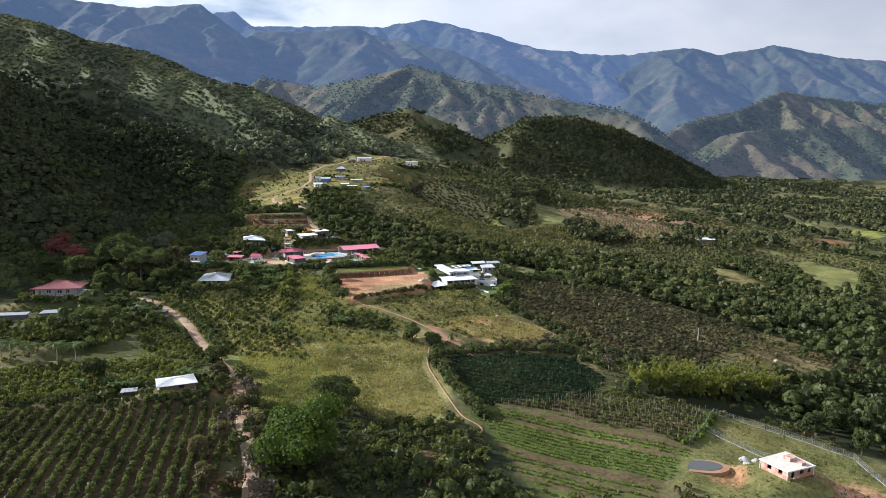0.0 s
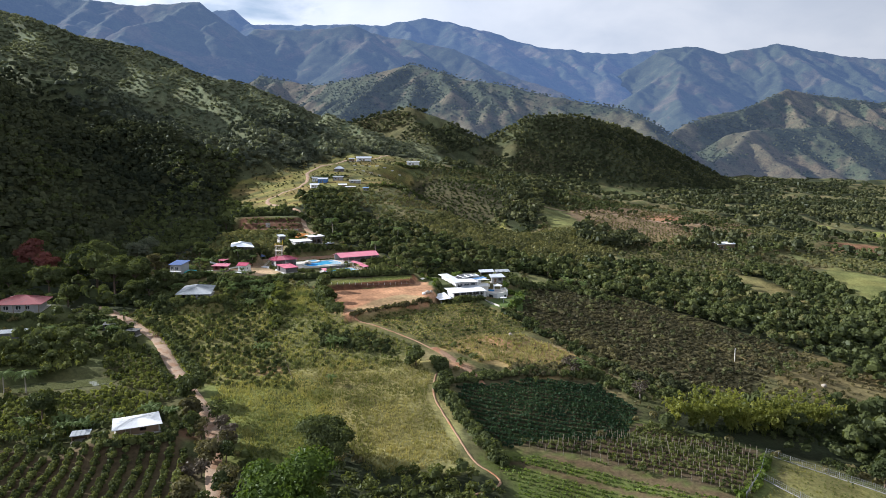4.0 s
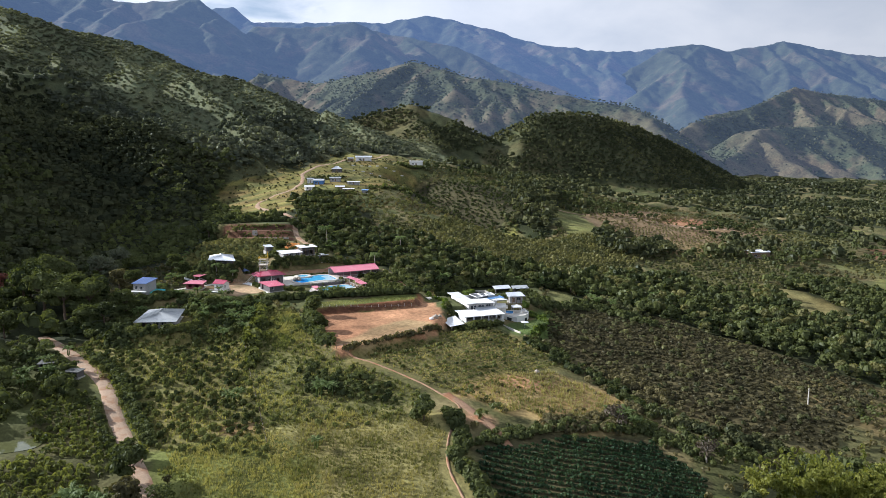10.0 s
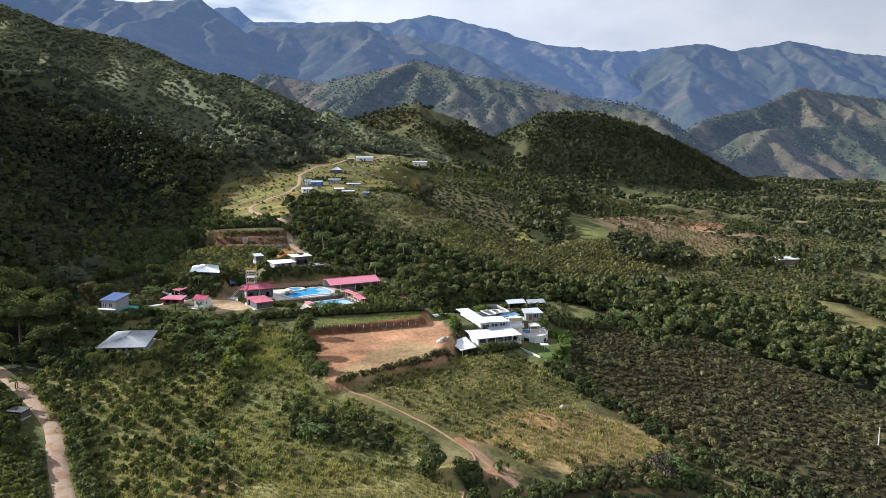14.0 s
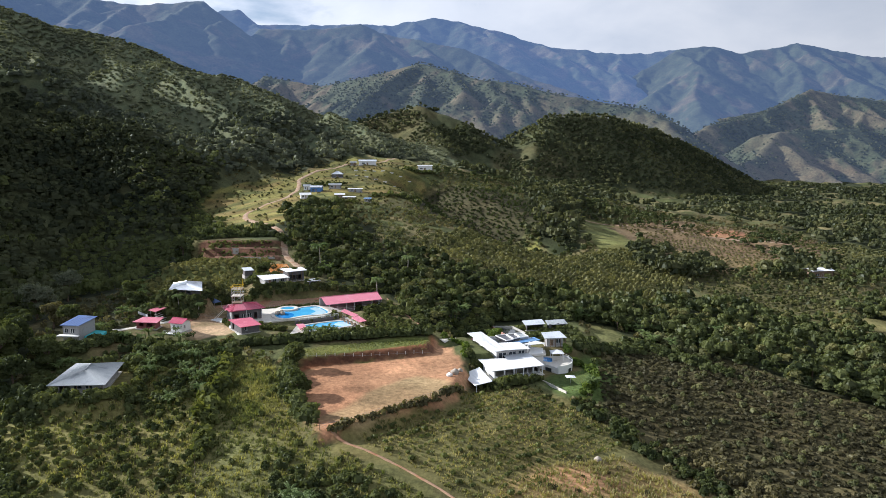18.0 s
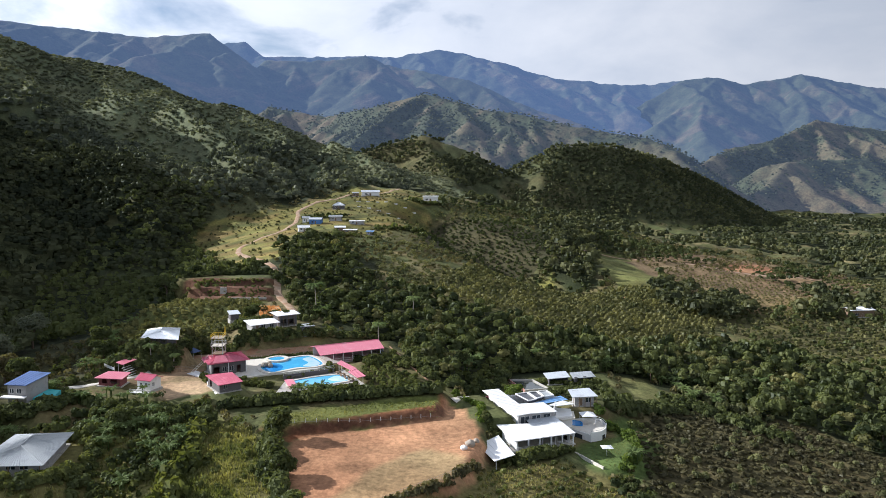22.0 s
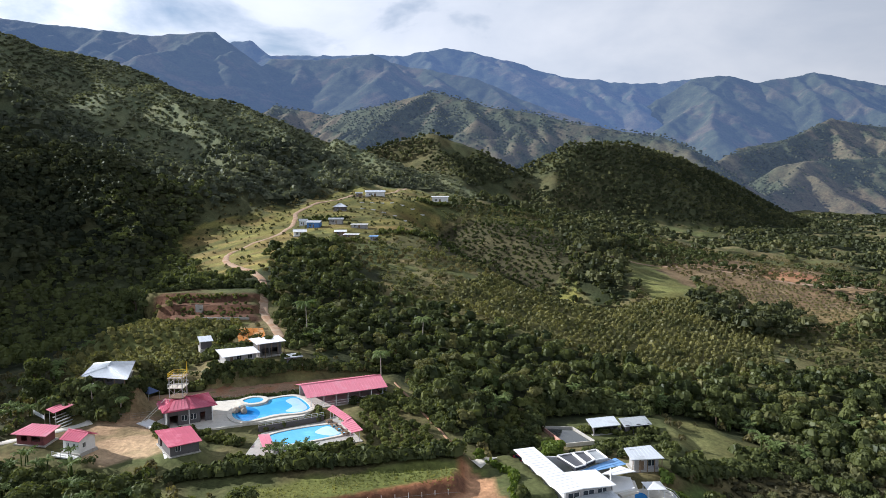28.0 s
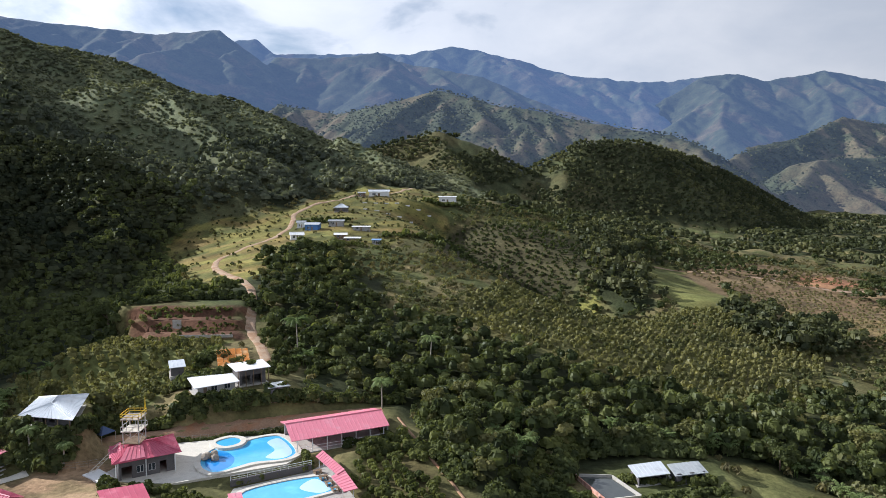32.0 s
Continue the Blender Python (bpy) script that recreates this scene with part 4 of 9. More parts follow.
def solid(bm, low, high):
    """A solid between two outlines with equally many corners."""
    a, b = [bm.verts.new(p) for p in low], [bm.verts.new(p) for p in high]
    n = len(a)
    bm.faces.new(a[::-1])
    bm.faces.new(b)
    for i in range(n):
        bm.faces.new((a[i], a[(i + 1) % n], b[(i + 1) % n], b[i]))
    return bm


def box(bm, x0, y0, z0, x1, y1, z1):
    q = [(x0, y0), (x1, y0), (x1, y1), (x0, y1)]
    return solid(bm, [(*p, z0) for p in q], [(*p, z1) for p in q])


def prism(bm, outline, z0, z1):
    return solid(bm, [(*p, z0) for p in outline], [(*p, z1) for p in outline])


def bar(bm, a, b, r, sides=4, r2=None):
    """A straight bar between two points."""
    a, b = Vector(a), Vector(b)
    q = (b - a).to_track_quat("Z", "Y")
    ring = lambda c, rad: [c + q @ Vector((rad * math.cos(2 * math.pi * (i + 0.5) / sides), rad * math.sin(2 * math.pi * (i + 0.5) / sides), 0)) for i in range(sides)]
    return solid(bm, ring(a, r), ring(b, r if r2 is None else r2))


def lerp(a, b, k):
    return tuple(p + (q - p) * k for p, q in zip(a, b))


def inset(corners, d):
    """A four-cornered outline drawn in by d metres."""
    cx, cy = sum(c[0] for c in corners) / len(corners), sum(c[1] for c in corners) / len(corners)
    out = []
    for x, y in corners:
        r = math.hypot(x - cx, y - cy)
        k = max(0.05, 1 - d * 1.35 / r)
        out.append((cx + (x - cx) * k, cy + (y - cy) * k))
    return out


def roof_plane(bm, a, b, c, d, thick=0.10, ribs=0.9):
    """A ribbed roof sheet: a-b is the eave, d-c the upper edge; the ribs run down the slope."""
    a, b, c, d = Vector(a), Vector(b), Vector(c), Vector(d)
    up = (b - a).cross(d - a).normalized()
    if up.z < 0:
        up = -up
    n = max(2, int((b - a).length / ribs))
    w = 0.05 / max(0.5, (b - a).length)
    steps = [(0.0, 0.0)]
    for i in range(1, n):
        steps += [(i / n - w, 0.0), (i / n - w * 0.6, 0.055), (i / n + w * 0.6, 0.055), (i / n + w, 0.0)]
    steps.append((1.0, 0.0))
    low = [bm.verts.new(a.lerp(b, k) + up * r) for k, r in steps]
    high = [bm.verts.new(d.lerp(c, k) + up * r) for k, r in steps]
    under = [bm.verts.new(p - up * thick) for p in (a, b, c, d)]
    for i in range(len(steps) - 1):
        bm.faces.new((low[i], low[i + 1], high[i + 1], high[i]))
    bm.faces.new((under[0], under[3], under[2], under[1]))
    bm.faces.new((under[0], under[1], *low[::-1]))
    bm.faces.new((under[2], under[3], *high))
    bm.faces.new((under[3], under[0], low[0], high[0]))
    bm.faces.new((under[1], under[2], high[-1], low[-1]))
    return bm


def roof(parent, kind, eave, z, rise, mat, label="", ribs=0.9, tilt=0.0):
    """Roof planes over the eave corners, taken round from the front left. Each plane is a part."""
    f = [Vector((*p, z)) for p in eave]
    if kind == "flat":
        f[2].z += rise
        f[3].z += rise
        f[1].z += tilt
        f[2].z += tilt
        part("roof", roof_plane(bmesh.new(), f[0], f[1], f[2], f[3], 0.14, ribs), mat, parent, label)
        return
    if kind == "gable":
        m0, m1 = (f[0] + f[3]) / 2, (f[1] + f[2]) / 2
    elif kind == "cross gable":
        f = f[1:] + f[:1]
        m0, m1 = (f[0] + f[3]) / 2, (f[1] + f[2]) / 2
    else:
        long = (f[1] - f[0]).length >= (f[2] - f[1]).length
        if not long:
            f = f[1:] + f[:1]
        m0, m1 = (f[0] + f[3]) / 2, (f[1] + f[2]) / 2
        k = min(0.42, 0.5 * (f[3] - f[0]).length / (f[1] - f[0]).length)
        m0, m1 = m0.lerp(m1, k), m1.lerp(m0, k)
    m0, m1 = m0 + Vector((0, 0, rise)), m1 + Vector((0, 0, rise))
    part("roof_slope", roof_plane(bmesh.new(), f[0], f[1], m1, m0, 0.1, ribs), mat, parent, label)
    part("roof_slope", roof_plane(bmesh.new(), f[2], f[3], m0, m1, 0.1, ribs), mat, parent)
    if kind == "hip":
        part("roof_slope", roof_plane(bmesh.new(), f[1], f[2], m1 + (f[2] - f[1]) * 0.01, m1, 0.1, ribs), mat, parent)
        part("roof_slope", roof_plane(bmesh.new(), f[3], f[0], m0 + (f[0] - f[3]) * 0.01, m0, 0.1, ribs), mat, parent)
    bm = bar(bmesh.new(), m0 + Vector((0, 0, 0.05)), m1 + Vector((0, 0, 0.05)), 0.12, 6)
    if kind == "hip":
        for e, m in ((f[0], m0), (f[3], m0), (f[1], m1), (f[2], m1)):
            bar(bm, e + Vector((0, 0, 0.04)), m + Vector((0, 0, 0.04)), 0.09, 5)
    part("ridge_cap", bm, mat, parent)


def wall(parent, a, b, z0, z1, mat, openings=(), thick=0.22, name="wall", gable=0.0):
    """A wall from a to b. Openings: (from, to, sill, head, 'window' | 'door' | 'gap') in metres along it and above z0."""
    a, b = Vector((*a, 0)), Vector((*b, 0))
    way, length = (b - a).normalized(), (b - a).length
    inward = Vector((-way.y, way.x, 0)) * thick
    bm = bmesh.new()
    us = sorted({0.0, length, *(v for o in openings for v in o[:2])})
    zs = sorted({z0, z1, *(z0 + v for o in openings for v in o[2:4])})
    verts = {}

    def corner(i, j, s):
        if (i, j, s) not in verts:
            verts[i, j, s] = bm.verts.new(a + way * us[i] + inward * s + Vector((0, 0, zs[j])))
        return verts[i, j, s]

    def filled(i, j):
        if not (0 <= i < len(us) - 1 and 0 <= j < len(zs) - 1):
            return False
        u, h = (us[i] + us[i + 1]) / 2, (zs[j] + zs[j + 1]) / 2 - z0
        return not any(o[0] < u < o[1] and o[2] < h < o[3] for o in openings)

    for i in range(len(us) - 1):
        for j in range(len(zs) - 1):
            if not filled(i, j):
                continue
            for s in (0, 1):
                bm.faces.new((corner(i, j, s), corner(i + 1, j, s), corner(i + 1, j + 1, s), corner(i, j + 1, s)))
            for di, dj, p, q in ((-1, 0, (i, j), (i, j + 1)), (1, 0, (i + 1, j), (i + 1, j + 1)), (0, -1, (i, j), (i + 1, j)), (0, 1, (i, j + 1), (i + 1, j + 1))):
                if not filled(i + di, j + dj):
                    bm.faces.new((corner(*p, 0), corner(*q, 0), corner(*q, 1), corner(*p, 1)))
    if gable:
        p, q, m = a + way * 0, a + way * length, a + way * length / 2
        solid(bm, [v + Vector((0, 0, z1)) for v in (p, q, q + inward, p + inward)], [v for v in (m + Vector((0, 0, z1 + gable)) - way * 0.05, m + Vector((0, 0, z1 + gable)) + way * 0.05, m + inward + Vector((0, 0, z1 + gable)) + way * 0.05, m + inward + Vector((0, 0, z1 + gable)) - way * 0.05)])
    w = part(name, bm, mat, parent)
    for u0, u1, sill, head, what in openings:
        if what == "gap":
            continue
        p, q = a + way * u0 + inward * 0.45, a + way * u1 + inward * 0.45
        t = inward.normalized() * 0.05
        bm = bmesh.new()
        lo, hi = Vector((0, 0, z0 + sill)), Vector((0, 0, z0 + head))
        solid(bm, [p + lo, q + lo, q + lo + t, p + lo + t], [p + hi, q + hi, q + hi + t, p + hi + t])
        pane = part("window_pane" if what == "window" else "door", bm, GLASS if what == "window" else WOOD, w)
        bm = bmesh.new()
        for s, e in ((p + lo, q + lo), (p + hi, q + hi), (p + lo, p + hi), (q + lo, q + hi)) + ((((p + q) / 2 + lo, (p + q) / 2 + hi),) if what == "window" else ()):
            bar(bm, s - t, e - t, 0.05)
        part("frame", bm, WHITE_PAINT, w)
    return w


def box_house(name, label, category, eave, roof_z, floor_z, kind, rise, roof_mat, wall_mat, overhang=0.7, front=(), right=(), back=(), left=(), posts=False, group="", ribs=0.9, open_front=False, plinth=0.5):
    """A house under one roof. The eave corners go round from the front left; the wall openings are listed side by side."""
    cx, cy = sum(p[0] for p in eave) / 4, sum(p[1] for p in eave) / 4
    h = thing(name, cx, cy, floor_z, label, category, group)
    foot = inset(eave, overhang)
    part("floor_slab", prism(bmesh.new(), inset(eave, overhang * 0.4), floor_z - plinth - 1.2, floor_z + 0.12), CONCRETE, h)
    for n, (openings, a, b) in enumerate(((front, foot[0], foot[1]), (right, foot[1], foot[2]), (back, foot[2], foot[3]), (left, foot[3], foot[0]))):
        if openings is None:
            continue
        tall = rise * 0.86 if (kind == "gable" and n in (1, 3)) or (kind == "cross gable" and n in (0, 2)) else 0
        wall(h, a, b, floor_z, roof_z - 0.12 + (0.0 if kind != "flat" else max(0, rise) * (n == 2)), wall_mat, openings, gable=tall)
    roof(h, kind, eave, roof_z, rise, roof_mat, ribs=ribs)
    if posts:
        for k in range(5):
            for a, b in ((eave[0], eave[1]),):
                p = lerp(lerp(a, b, 0.04 + 0.92 * k / 4), (cx, cy), 0.05)
                # Posts are dark timber to suit the shade under verandah roofs.
                part("post", bar(bmesh.new(), (*p, floor_z - 0.6), (*p, roof_z - 0.1), 0.1, 6), WOOD, h)
    return h


def ribbon(name, line, width, mat, label, category="road", lift=0.12, wander=0.25, seed=0):
    """A track laid on the ground along a line, a little worn at its edges."""
    pts = [Vector((*p, 0)) for p in line]
    fine = []
    for i in range(len(pts) - 1):
        p0, p1, p2, p3 = pts[max(i - 1, 0)], pts[i], pts[i + 1], pts[min(i + 2, len(pts) - 1)]
        n = max(2, int((p2 - p1).length / 1.5))
        for k in range(n):
            t = k / n
            fine.append(0.5 * ((2 * p1) + (p2 - p0) * t + (2 * p0 - 5 * p1 + 4 * p2 - p3) * t * t + (3 * p1 - p0 - 3 * p2 + p3) * t**3))
    fine.append(pts[-1])
    rng = random.Random(seed)
    co = []
    for i, p in enumerate(fine):
        way = (fine[min(i + 1, len(fine) - 1)] - fine[max(i - 1, 0)]).normalized()
        side = Vector((-way.y, way.x, 0))
        for k in (-1.12, -0.8, -0.3, 0.3, 0.8, 1.12):
            q = p + side * (k * width / 2 + (rng.random() - 0.5) * wander)
            drop = -0.35 if abs(k) > 1 else (0.0 if abs(k) > 0.5 else 0.06)
            co.append((q.x, q.y, gz(q.x, q.y) + lift + drop))
    faces = [[i * 6 + k, i * 6 + k + 1, i * 6 + k + 7, i * 6 + k + 6] for i in range(len(fine) - 1) for k in range(5)]
    ob = new(name, mesh_of(name, np.array(co), np.array(faces)))
    ob.data.materials.append(mat)
    return tagged(ob, label, category, kind="structure")


def blob_outline(cx, cy, rx, ry, n=28, seed=0, rough=0.12):
    rng = random.Random(seed)
    ph = [rng.uniform(0, 6.28) for _ in range(3)]
    return [(cx + rx * math.cos(a) * (1 + rough * math.sin(2 * a + ph[0]) + rough * 0.6 * math.sin(3 * a + ph[1])), cy + ry * math.sin(a) * (1 + rough * math.sin(2 * a + ph[2]))) for a in (2 * math.pi * i / n for i in range(n))]


def smooth_outline(points, n=5):
    """A closed outline rounded through its points."""
    out, m = [], len(points)
    for i in range(m):
        p0, p1, p2, p3 = (Vector((*points[(i + k) % m], 0)) for k in (-1, 0, 1, 2))
        for k in range(n):
            t = k / n
            v = 0.5 * ((2 * p1) + (p2 - p0) * t + (2 * p0 - 5 * p1 + 4 * p2 - p3) * t * t + (3 * p1 - p0 - 3 * p2 + p3) * t**3)
            out.append((v.x, v.y))
    return out


# ---- tracks ----
ribbon("dirt_road", [(-110, 302), (-102, 294.3), (-93.5, 285.5), (-84, 274.5), (-76.8, 265.5), (-71.2, 254.5), (-66.6, 245.8), (-61.2, 236), (-57.6, 229), (-49, 213), (-43, 198), (-38, 178), (-32, 156), (-28, 130)], 4.0, TRACK, "pale rutted dirt road between coffee plots", seed=1)
ribbon("hill_road", [(-39.4, 426), (-44, 440), (-50.4, 456), (-54, 474), (-60, 497), (-72, 520), (-86, 548), (-91, 568), (-87, 586), (-76, 602), (-70, 630), (-71, 656), (-73, 676), (-62, 706), (-40, 760), (-18, 800), (0, 836)], 3.2, TRACK, "pale dirt road winding up the grassy hill", seed=2)
ribbon("footpath", [(-14, 281), (-8, 277), (3, 268), (12, 258), (17, 250), (13, 236), (12, 222), (15, 209), (19, 190), (24, 180), (14, 170), (8, 150)], 0.6, DIRT, "narrow red earth footpath along the grass", seed=3)
ribbon("upper_track", [(-65, 384.6), (-52, 389.4), (-40, 393.2), (-25, 398.4), (-8, 403)], 4.2, DIRT, "red earth track above the pools", lift=0.1, seed=4)
ribbon("field_track", [(12.5, 350), (10, 358), (5, 372), (0, 386), (-4, 398)], 0.7, DIRT, "worn grassy path along the wood's edge", seed=5)
ribbon("villa_drive", [(13, 350), (17, 355), (22, 360), (27, 362)], 3.4, PALE_CONCRETE, "short concrete drive to the villa", seed=9)
ribbon("ridge_path", [(40, 560), (60, 548), (86, 560), (104, 552), (124, 520)], 2.6, DIRT, "worn earth path along the hillside", seed=8)
ribbon("farm_track", [(100, 640), (126, 650), (150, 655), (178, 648), (205, 642), (238, 630), (280, 610)], 3.0, TRACK, "pale farm track across the dry slope", seed=6)
ribbon("mound_track", [(14, 258), (18, 252), (22, 246), (25, 240), (27, 234)], 3.0, DIRT, "bare earth track beside the dry mound", seed=7)
ribbon("yard_track", [(-98, 349), (-92, 352), (-86, 357), (-80, 362), (-72, 370)], 2.4, PALE_CONCRETE, "pale concrete strip to the yard", seed=8)


# ---- the villa beside the earth pitch ----
def villa():
    v = thing("villa", 34, 334, 2.4, "large white villa with stepped white metal roofs", "house")
    g = 2.4
    # upper wing
    for a, b, ops in (((23.4, 353.6), (28.4, 335.2), [(2, 4.5, 0.9, 2.6, "window"), (7, 8.2, 0, 2.3, "door"), (11, 14, 0.9, 2.6, "window")]),
                      ((28.4, 335.2), (38.0, 338.4), [(0.8, 3.2, 3.4, 6.6, "window"), (4.0, 6.4, 3.4, 6.6, "window"), (7.2, 9.2, 3.4, 6.6, "window")]),
                      ((38.0, 338.4), (41.5, 351.0), [(2, 4, 3.4, 5.0, "window"), (6, 8, 3.4, 5.0, "window")]),
                      ((41.5, 351.0), (23.4, 353.6), [])):
        # The white front is greyed for the shade below its roof.
        wall(v, a, b, g, 9.5, GREY_AND_SHADED_WALL if a == (28.4, 335.2) else WHITE_WALL, ops)
    part("roof", roof_plane(bmesh.new(), (21.8, 354.8, 10.3), (27.6, 333.6, 10.0), (31.8, 335.2, 10.1), (26.3, 355.8, 10.4), 0.16, 1.1), WHITE_ROOF, v)
    part("roof", roof_plane(bmesh.new(), (31.9, 335.7, 9.9), (38.7, 337.3, 9.7), (36.6, 344.4, 9.9), (29.3, 343.0, 10.0), 0.16, 1.1), WHITE_ROOF, v)
    part("roof", roof_plane(bmesh.new(), (37.2, 343.0, 9.5), (39.9, 342.8, 9.4), (44.7, 344.6, 9.3), (42.2, 347.0, 9.5), 0.14, 1.1), WHITE_ROOF, v)
    part("roof", roof_plane(bmesh.new(), (33.2, 344.6, 9.5), (35.8, 344.3, 9.5), (43.8, 347.8, 9.5), (42.4, 350.7, 9.7), 0.10, 0.7), SKYBLUE_ROOF, v, "pale blue translucent roof strip")
    for a, b, c, d, mat in (((30.3, 350.9), (32.7, 344.6), (35.0, 345.9), (33.6, 352.1), DARK_ROOF), ((33.9, 352.3), (35.3, 346.6), (37.3, 348.2), (36.4, 352.9), DARK_ROOF), ((36.8, 353.0), (37.6, 348.2), (40.3, 349.2), (39.2, 354.0), GREY_ROOF)):
        bm = bmesh.new()
        prism(bm, [a, b, c, d], 9.6, 10.15)
        r = part("roof_terrace", bm, mat, v)
        bm = bmesh.new()
        for p, q in ((a, b), (b, c), (c, d), (d, a)):
            bar(bm, (*p, 10.3), (*q, 10.3), 0.16)
        part("parapet", bm, WHITE_WALL, r)
    # lower wing
    for a, b, ops in (((24.2, 332.6), (26.3, 323.6), [(2, 4, 0.9, 2.4, "window")]),
                      ((26.3, 323.6), (39.8, 328.3), [(0.4, 3.2, 2.2, 5.3, "gap"), (3.5, 6.7, 2.2, 5.3, "gap"), (7.0, 10.2, 2.2, 5.3, "gap"), (10.5, 13.8, 2.2, 5.3, "gap")]),
                      ((39.8, 328.3), (38.6, 333.8), [(1, 3.4, 2.8, 4.4, "window")])):
        # Grey again stands for shade on the white front.
        wall(v, a, b, g - 0.6, 7.3, GREY_AND_SHADED_WALL if a == (26.3, 323.6) else WHITE_WALL, ops)
    # Dark colour gives the open verandah its shade.
    part("back_wall", prism(bmesh.new(), [(27, 331), (38.5, 333.4), (38.3, 333.8), (26.9, 331.4)], g, 7.2), DARK_AND_SHADED_WALL, v)
    part("floor_slab", prism(bmesh.new(), [(25.4, 323.2), (41.0, 327.6), (39.6, 333.8), (24.2, 332.6)], 4.7, 4.95), PALE_CONCRETE, v)
    part("roof", roof_plane(bmesh.new(), (25.5, 322.6, 7.6), (41.0, 327.8, 7.5), (39.4, 334.8, 7.75), (22.9, 333.8, 7.8), 0.16, 1.1), WHITE_ROOF, v)
    part("roof", roof_plane(bmesh.new(), (31.2, 333.2, 7.86), (39.3, 334.9, 7.8), (38.0, 339.2, 8.2), (30.4, 337.0, 8.2), 0.08, 0.7), PALE_ROOF, v, "pale translucent roof strip")
    for k in range(5):
        p = lerp((29, 323.6), (40.4, 327.6), k / 4)
        part("pillar", bar(bmesh.new(), (*p, 1.6), (*p, 7.4), 0.16, 8), WHITE_PAINT, v)
    bm = bmesh.new()
    for h in (5.3, 5.6, 5.9):
        bar(bm, (26.0, 323.0, h), (40.6, 327.8, h), 0.04)
    part("balcony_rail", bm, WHITE_PAINT, v)
    # carport roof
    part("roof", roof_plane(bmesh.new(), (19.9, 314.0, 6.5), (24.9, 317.4, 6.5), (22.8, 329.2, 6.8), (17.2, 323.3, 6.7), 0.14, 1.1), WHITE_ROOF, v, "low white carport roof")
    for p in ((20.4, 315.0), (24.2, 318.2), (22.4, 327.8), (17.9, 322.8)):
        part("post", bar(bmesh.new(), (*p, 1.0), (*p, 6.5), 0.1, 6), WHITE_PAINT, v)
    part("carport_floor", prism(bmesh.new(), [(18.2, 314.5), (24.5, 316.6), (23, 328), (17.6, 322)], 0.6, 3.0), CONCRETE, v)
    # terrace with its rounded parapet
    edge = [(42.0, 340.8), (46.6, 334.6), (49.4, 335.6), (51.2, 337.8), (52.2, 340.6), (52.2, 344.0), (50.6, 347.2), (46.4, 347.6), (42.6, 346.0)]
    part("terrace", prism(bmesh.new(), edge, 1.4, 4.4), WHITE_WALL, v)
    part("terrace_floor", prism(bmesh.new(), inset(edge, 0.25), 4.4, 4.46), PALE_CONCRETE, v)
    bm = bmesh.new()
    for p, q in zip(edge[1:6], edge[2:7]):
        solid(bm, [(*p, 4.4), (*q, 4.4), (q[0] - 0.2, q[1], 4.4), (p[0] - 0.2, p[1], 4.4)], [(*p, 5.0), (*q, 5.0), (q[0] - 0.2, q[1], 5.0), (p[0] - 0.2, p[1], 5.0)])
    part("parapet", bm, WHITE_WALL, v)
    bm = bmesh.new()
    for p, q in zip(edge[1:6], edge[2:7]):
        bar(bm, (*p, 5.35), (*q, 5.35), 0.05)
    part("handrail", bm, STEEL, v)
    part("plunge_pool", prism(bmesh.new(), smooth_outline([(43.0, 342.6), (46.0, 341.2), (46.6, 344.6), (44.0, 345.6)]), 4.47, 4.6), DEEP, v, "dark blue plunge pool")
    for k, (a, b) in enumerate((((43.6, 338.7), (45.0, 336.8)), ((49.9, 336.2), (50.9, 337.4)))):
        bm = bmesh.new()
        n = Vector((b[1] - a[1], a[0] - b[0], 0)).normalized() * 0.04
        solid(bm, [(a[0] + n.x, a[1] + n.y, 2.2), (b[0] + n.x, b[1] + n.y, 2.2), (b[0], b[1], 2.2), (a[0], a[1], 2.2)], [(a[0] + n.x, a[1] + n.y, 3.7), (b[0] + n.x, b[1] + n.y, 3.7), (b[0], b[1], 3.7), (a[0], a[1], 3.7)])
        part("window", bm, GLASS, v)
    part("upper_wall", prism(bmesh.new(), [(38.6, 339.2), (43.4, 341.0), (44.2, 346.2), (40.6, 347.6)], 2.0, 7.4), WHITE_WALL, v)
    part("balcony", prism(bmesh.new(), [(40.2, 338.6), (44.0, 340.4), (44.8, 345.4), (43.4, 346.0), (42.6, 341.4), (39.6, 339.8)], 6.6, 7.0), PALE_CONCRETE, v)
    return v


villa()


def gazebo(name, cx, cy, r, floor, top, rise, label):
    g = thing(name, cx, cy, floor, label, "gazebo")
    q = [(cx - r, cy - r), (cx + r, cy - r), (cx + r, cy + r), (cx - r, cy + r)]
    for p in inset(q, 0.3):
        part("post", bar(bmesh.new(), (*p, floor), (*p, top), 0.08, 6), WHITE_PAINT, g)
    apex = Vector((cx, cy, top + rise))
    for a, b in zip(q, q[1:] + q[:1]):
        bm = bmesh.new()
        solid(bm, [(*a, top - 0.1), (*b, top - 0.1), apex - Vector((0, 0, 0.1))], [(*a, top), (*b, top), apex])
        part("roof_slope", bm, WHITE_ROOF, g)
    return g


gazebo("gazebo", 48.0, 343.4, 1.9, 4.46, 6.8, 0.8, "small white square gazebo on the villa terrace")
gazebo("canopy", 26.2, 350.6, 1.3, gz(26.2, 350.6), 5.2, 0.4, "little white flat canopy beside the villa")


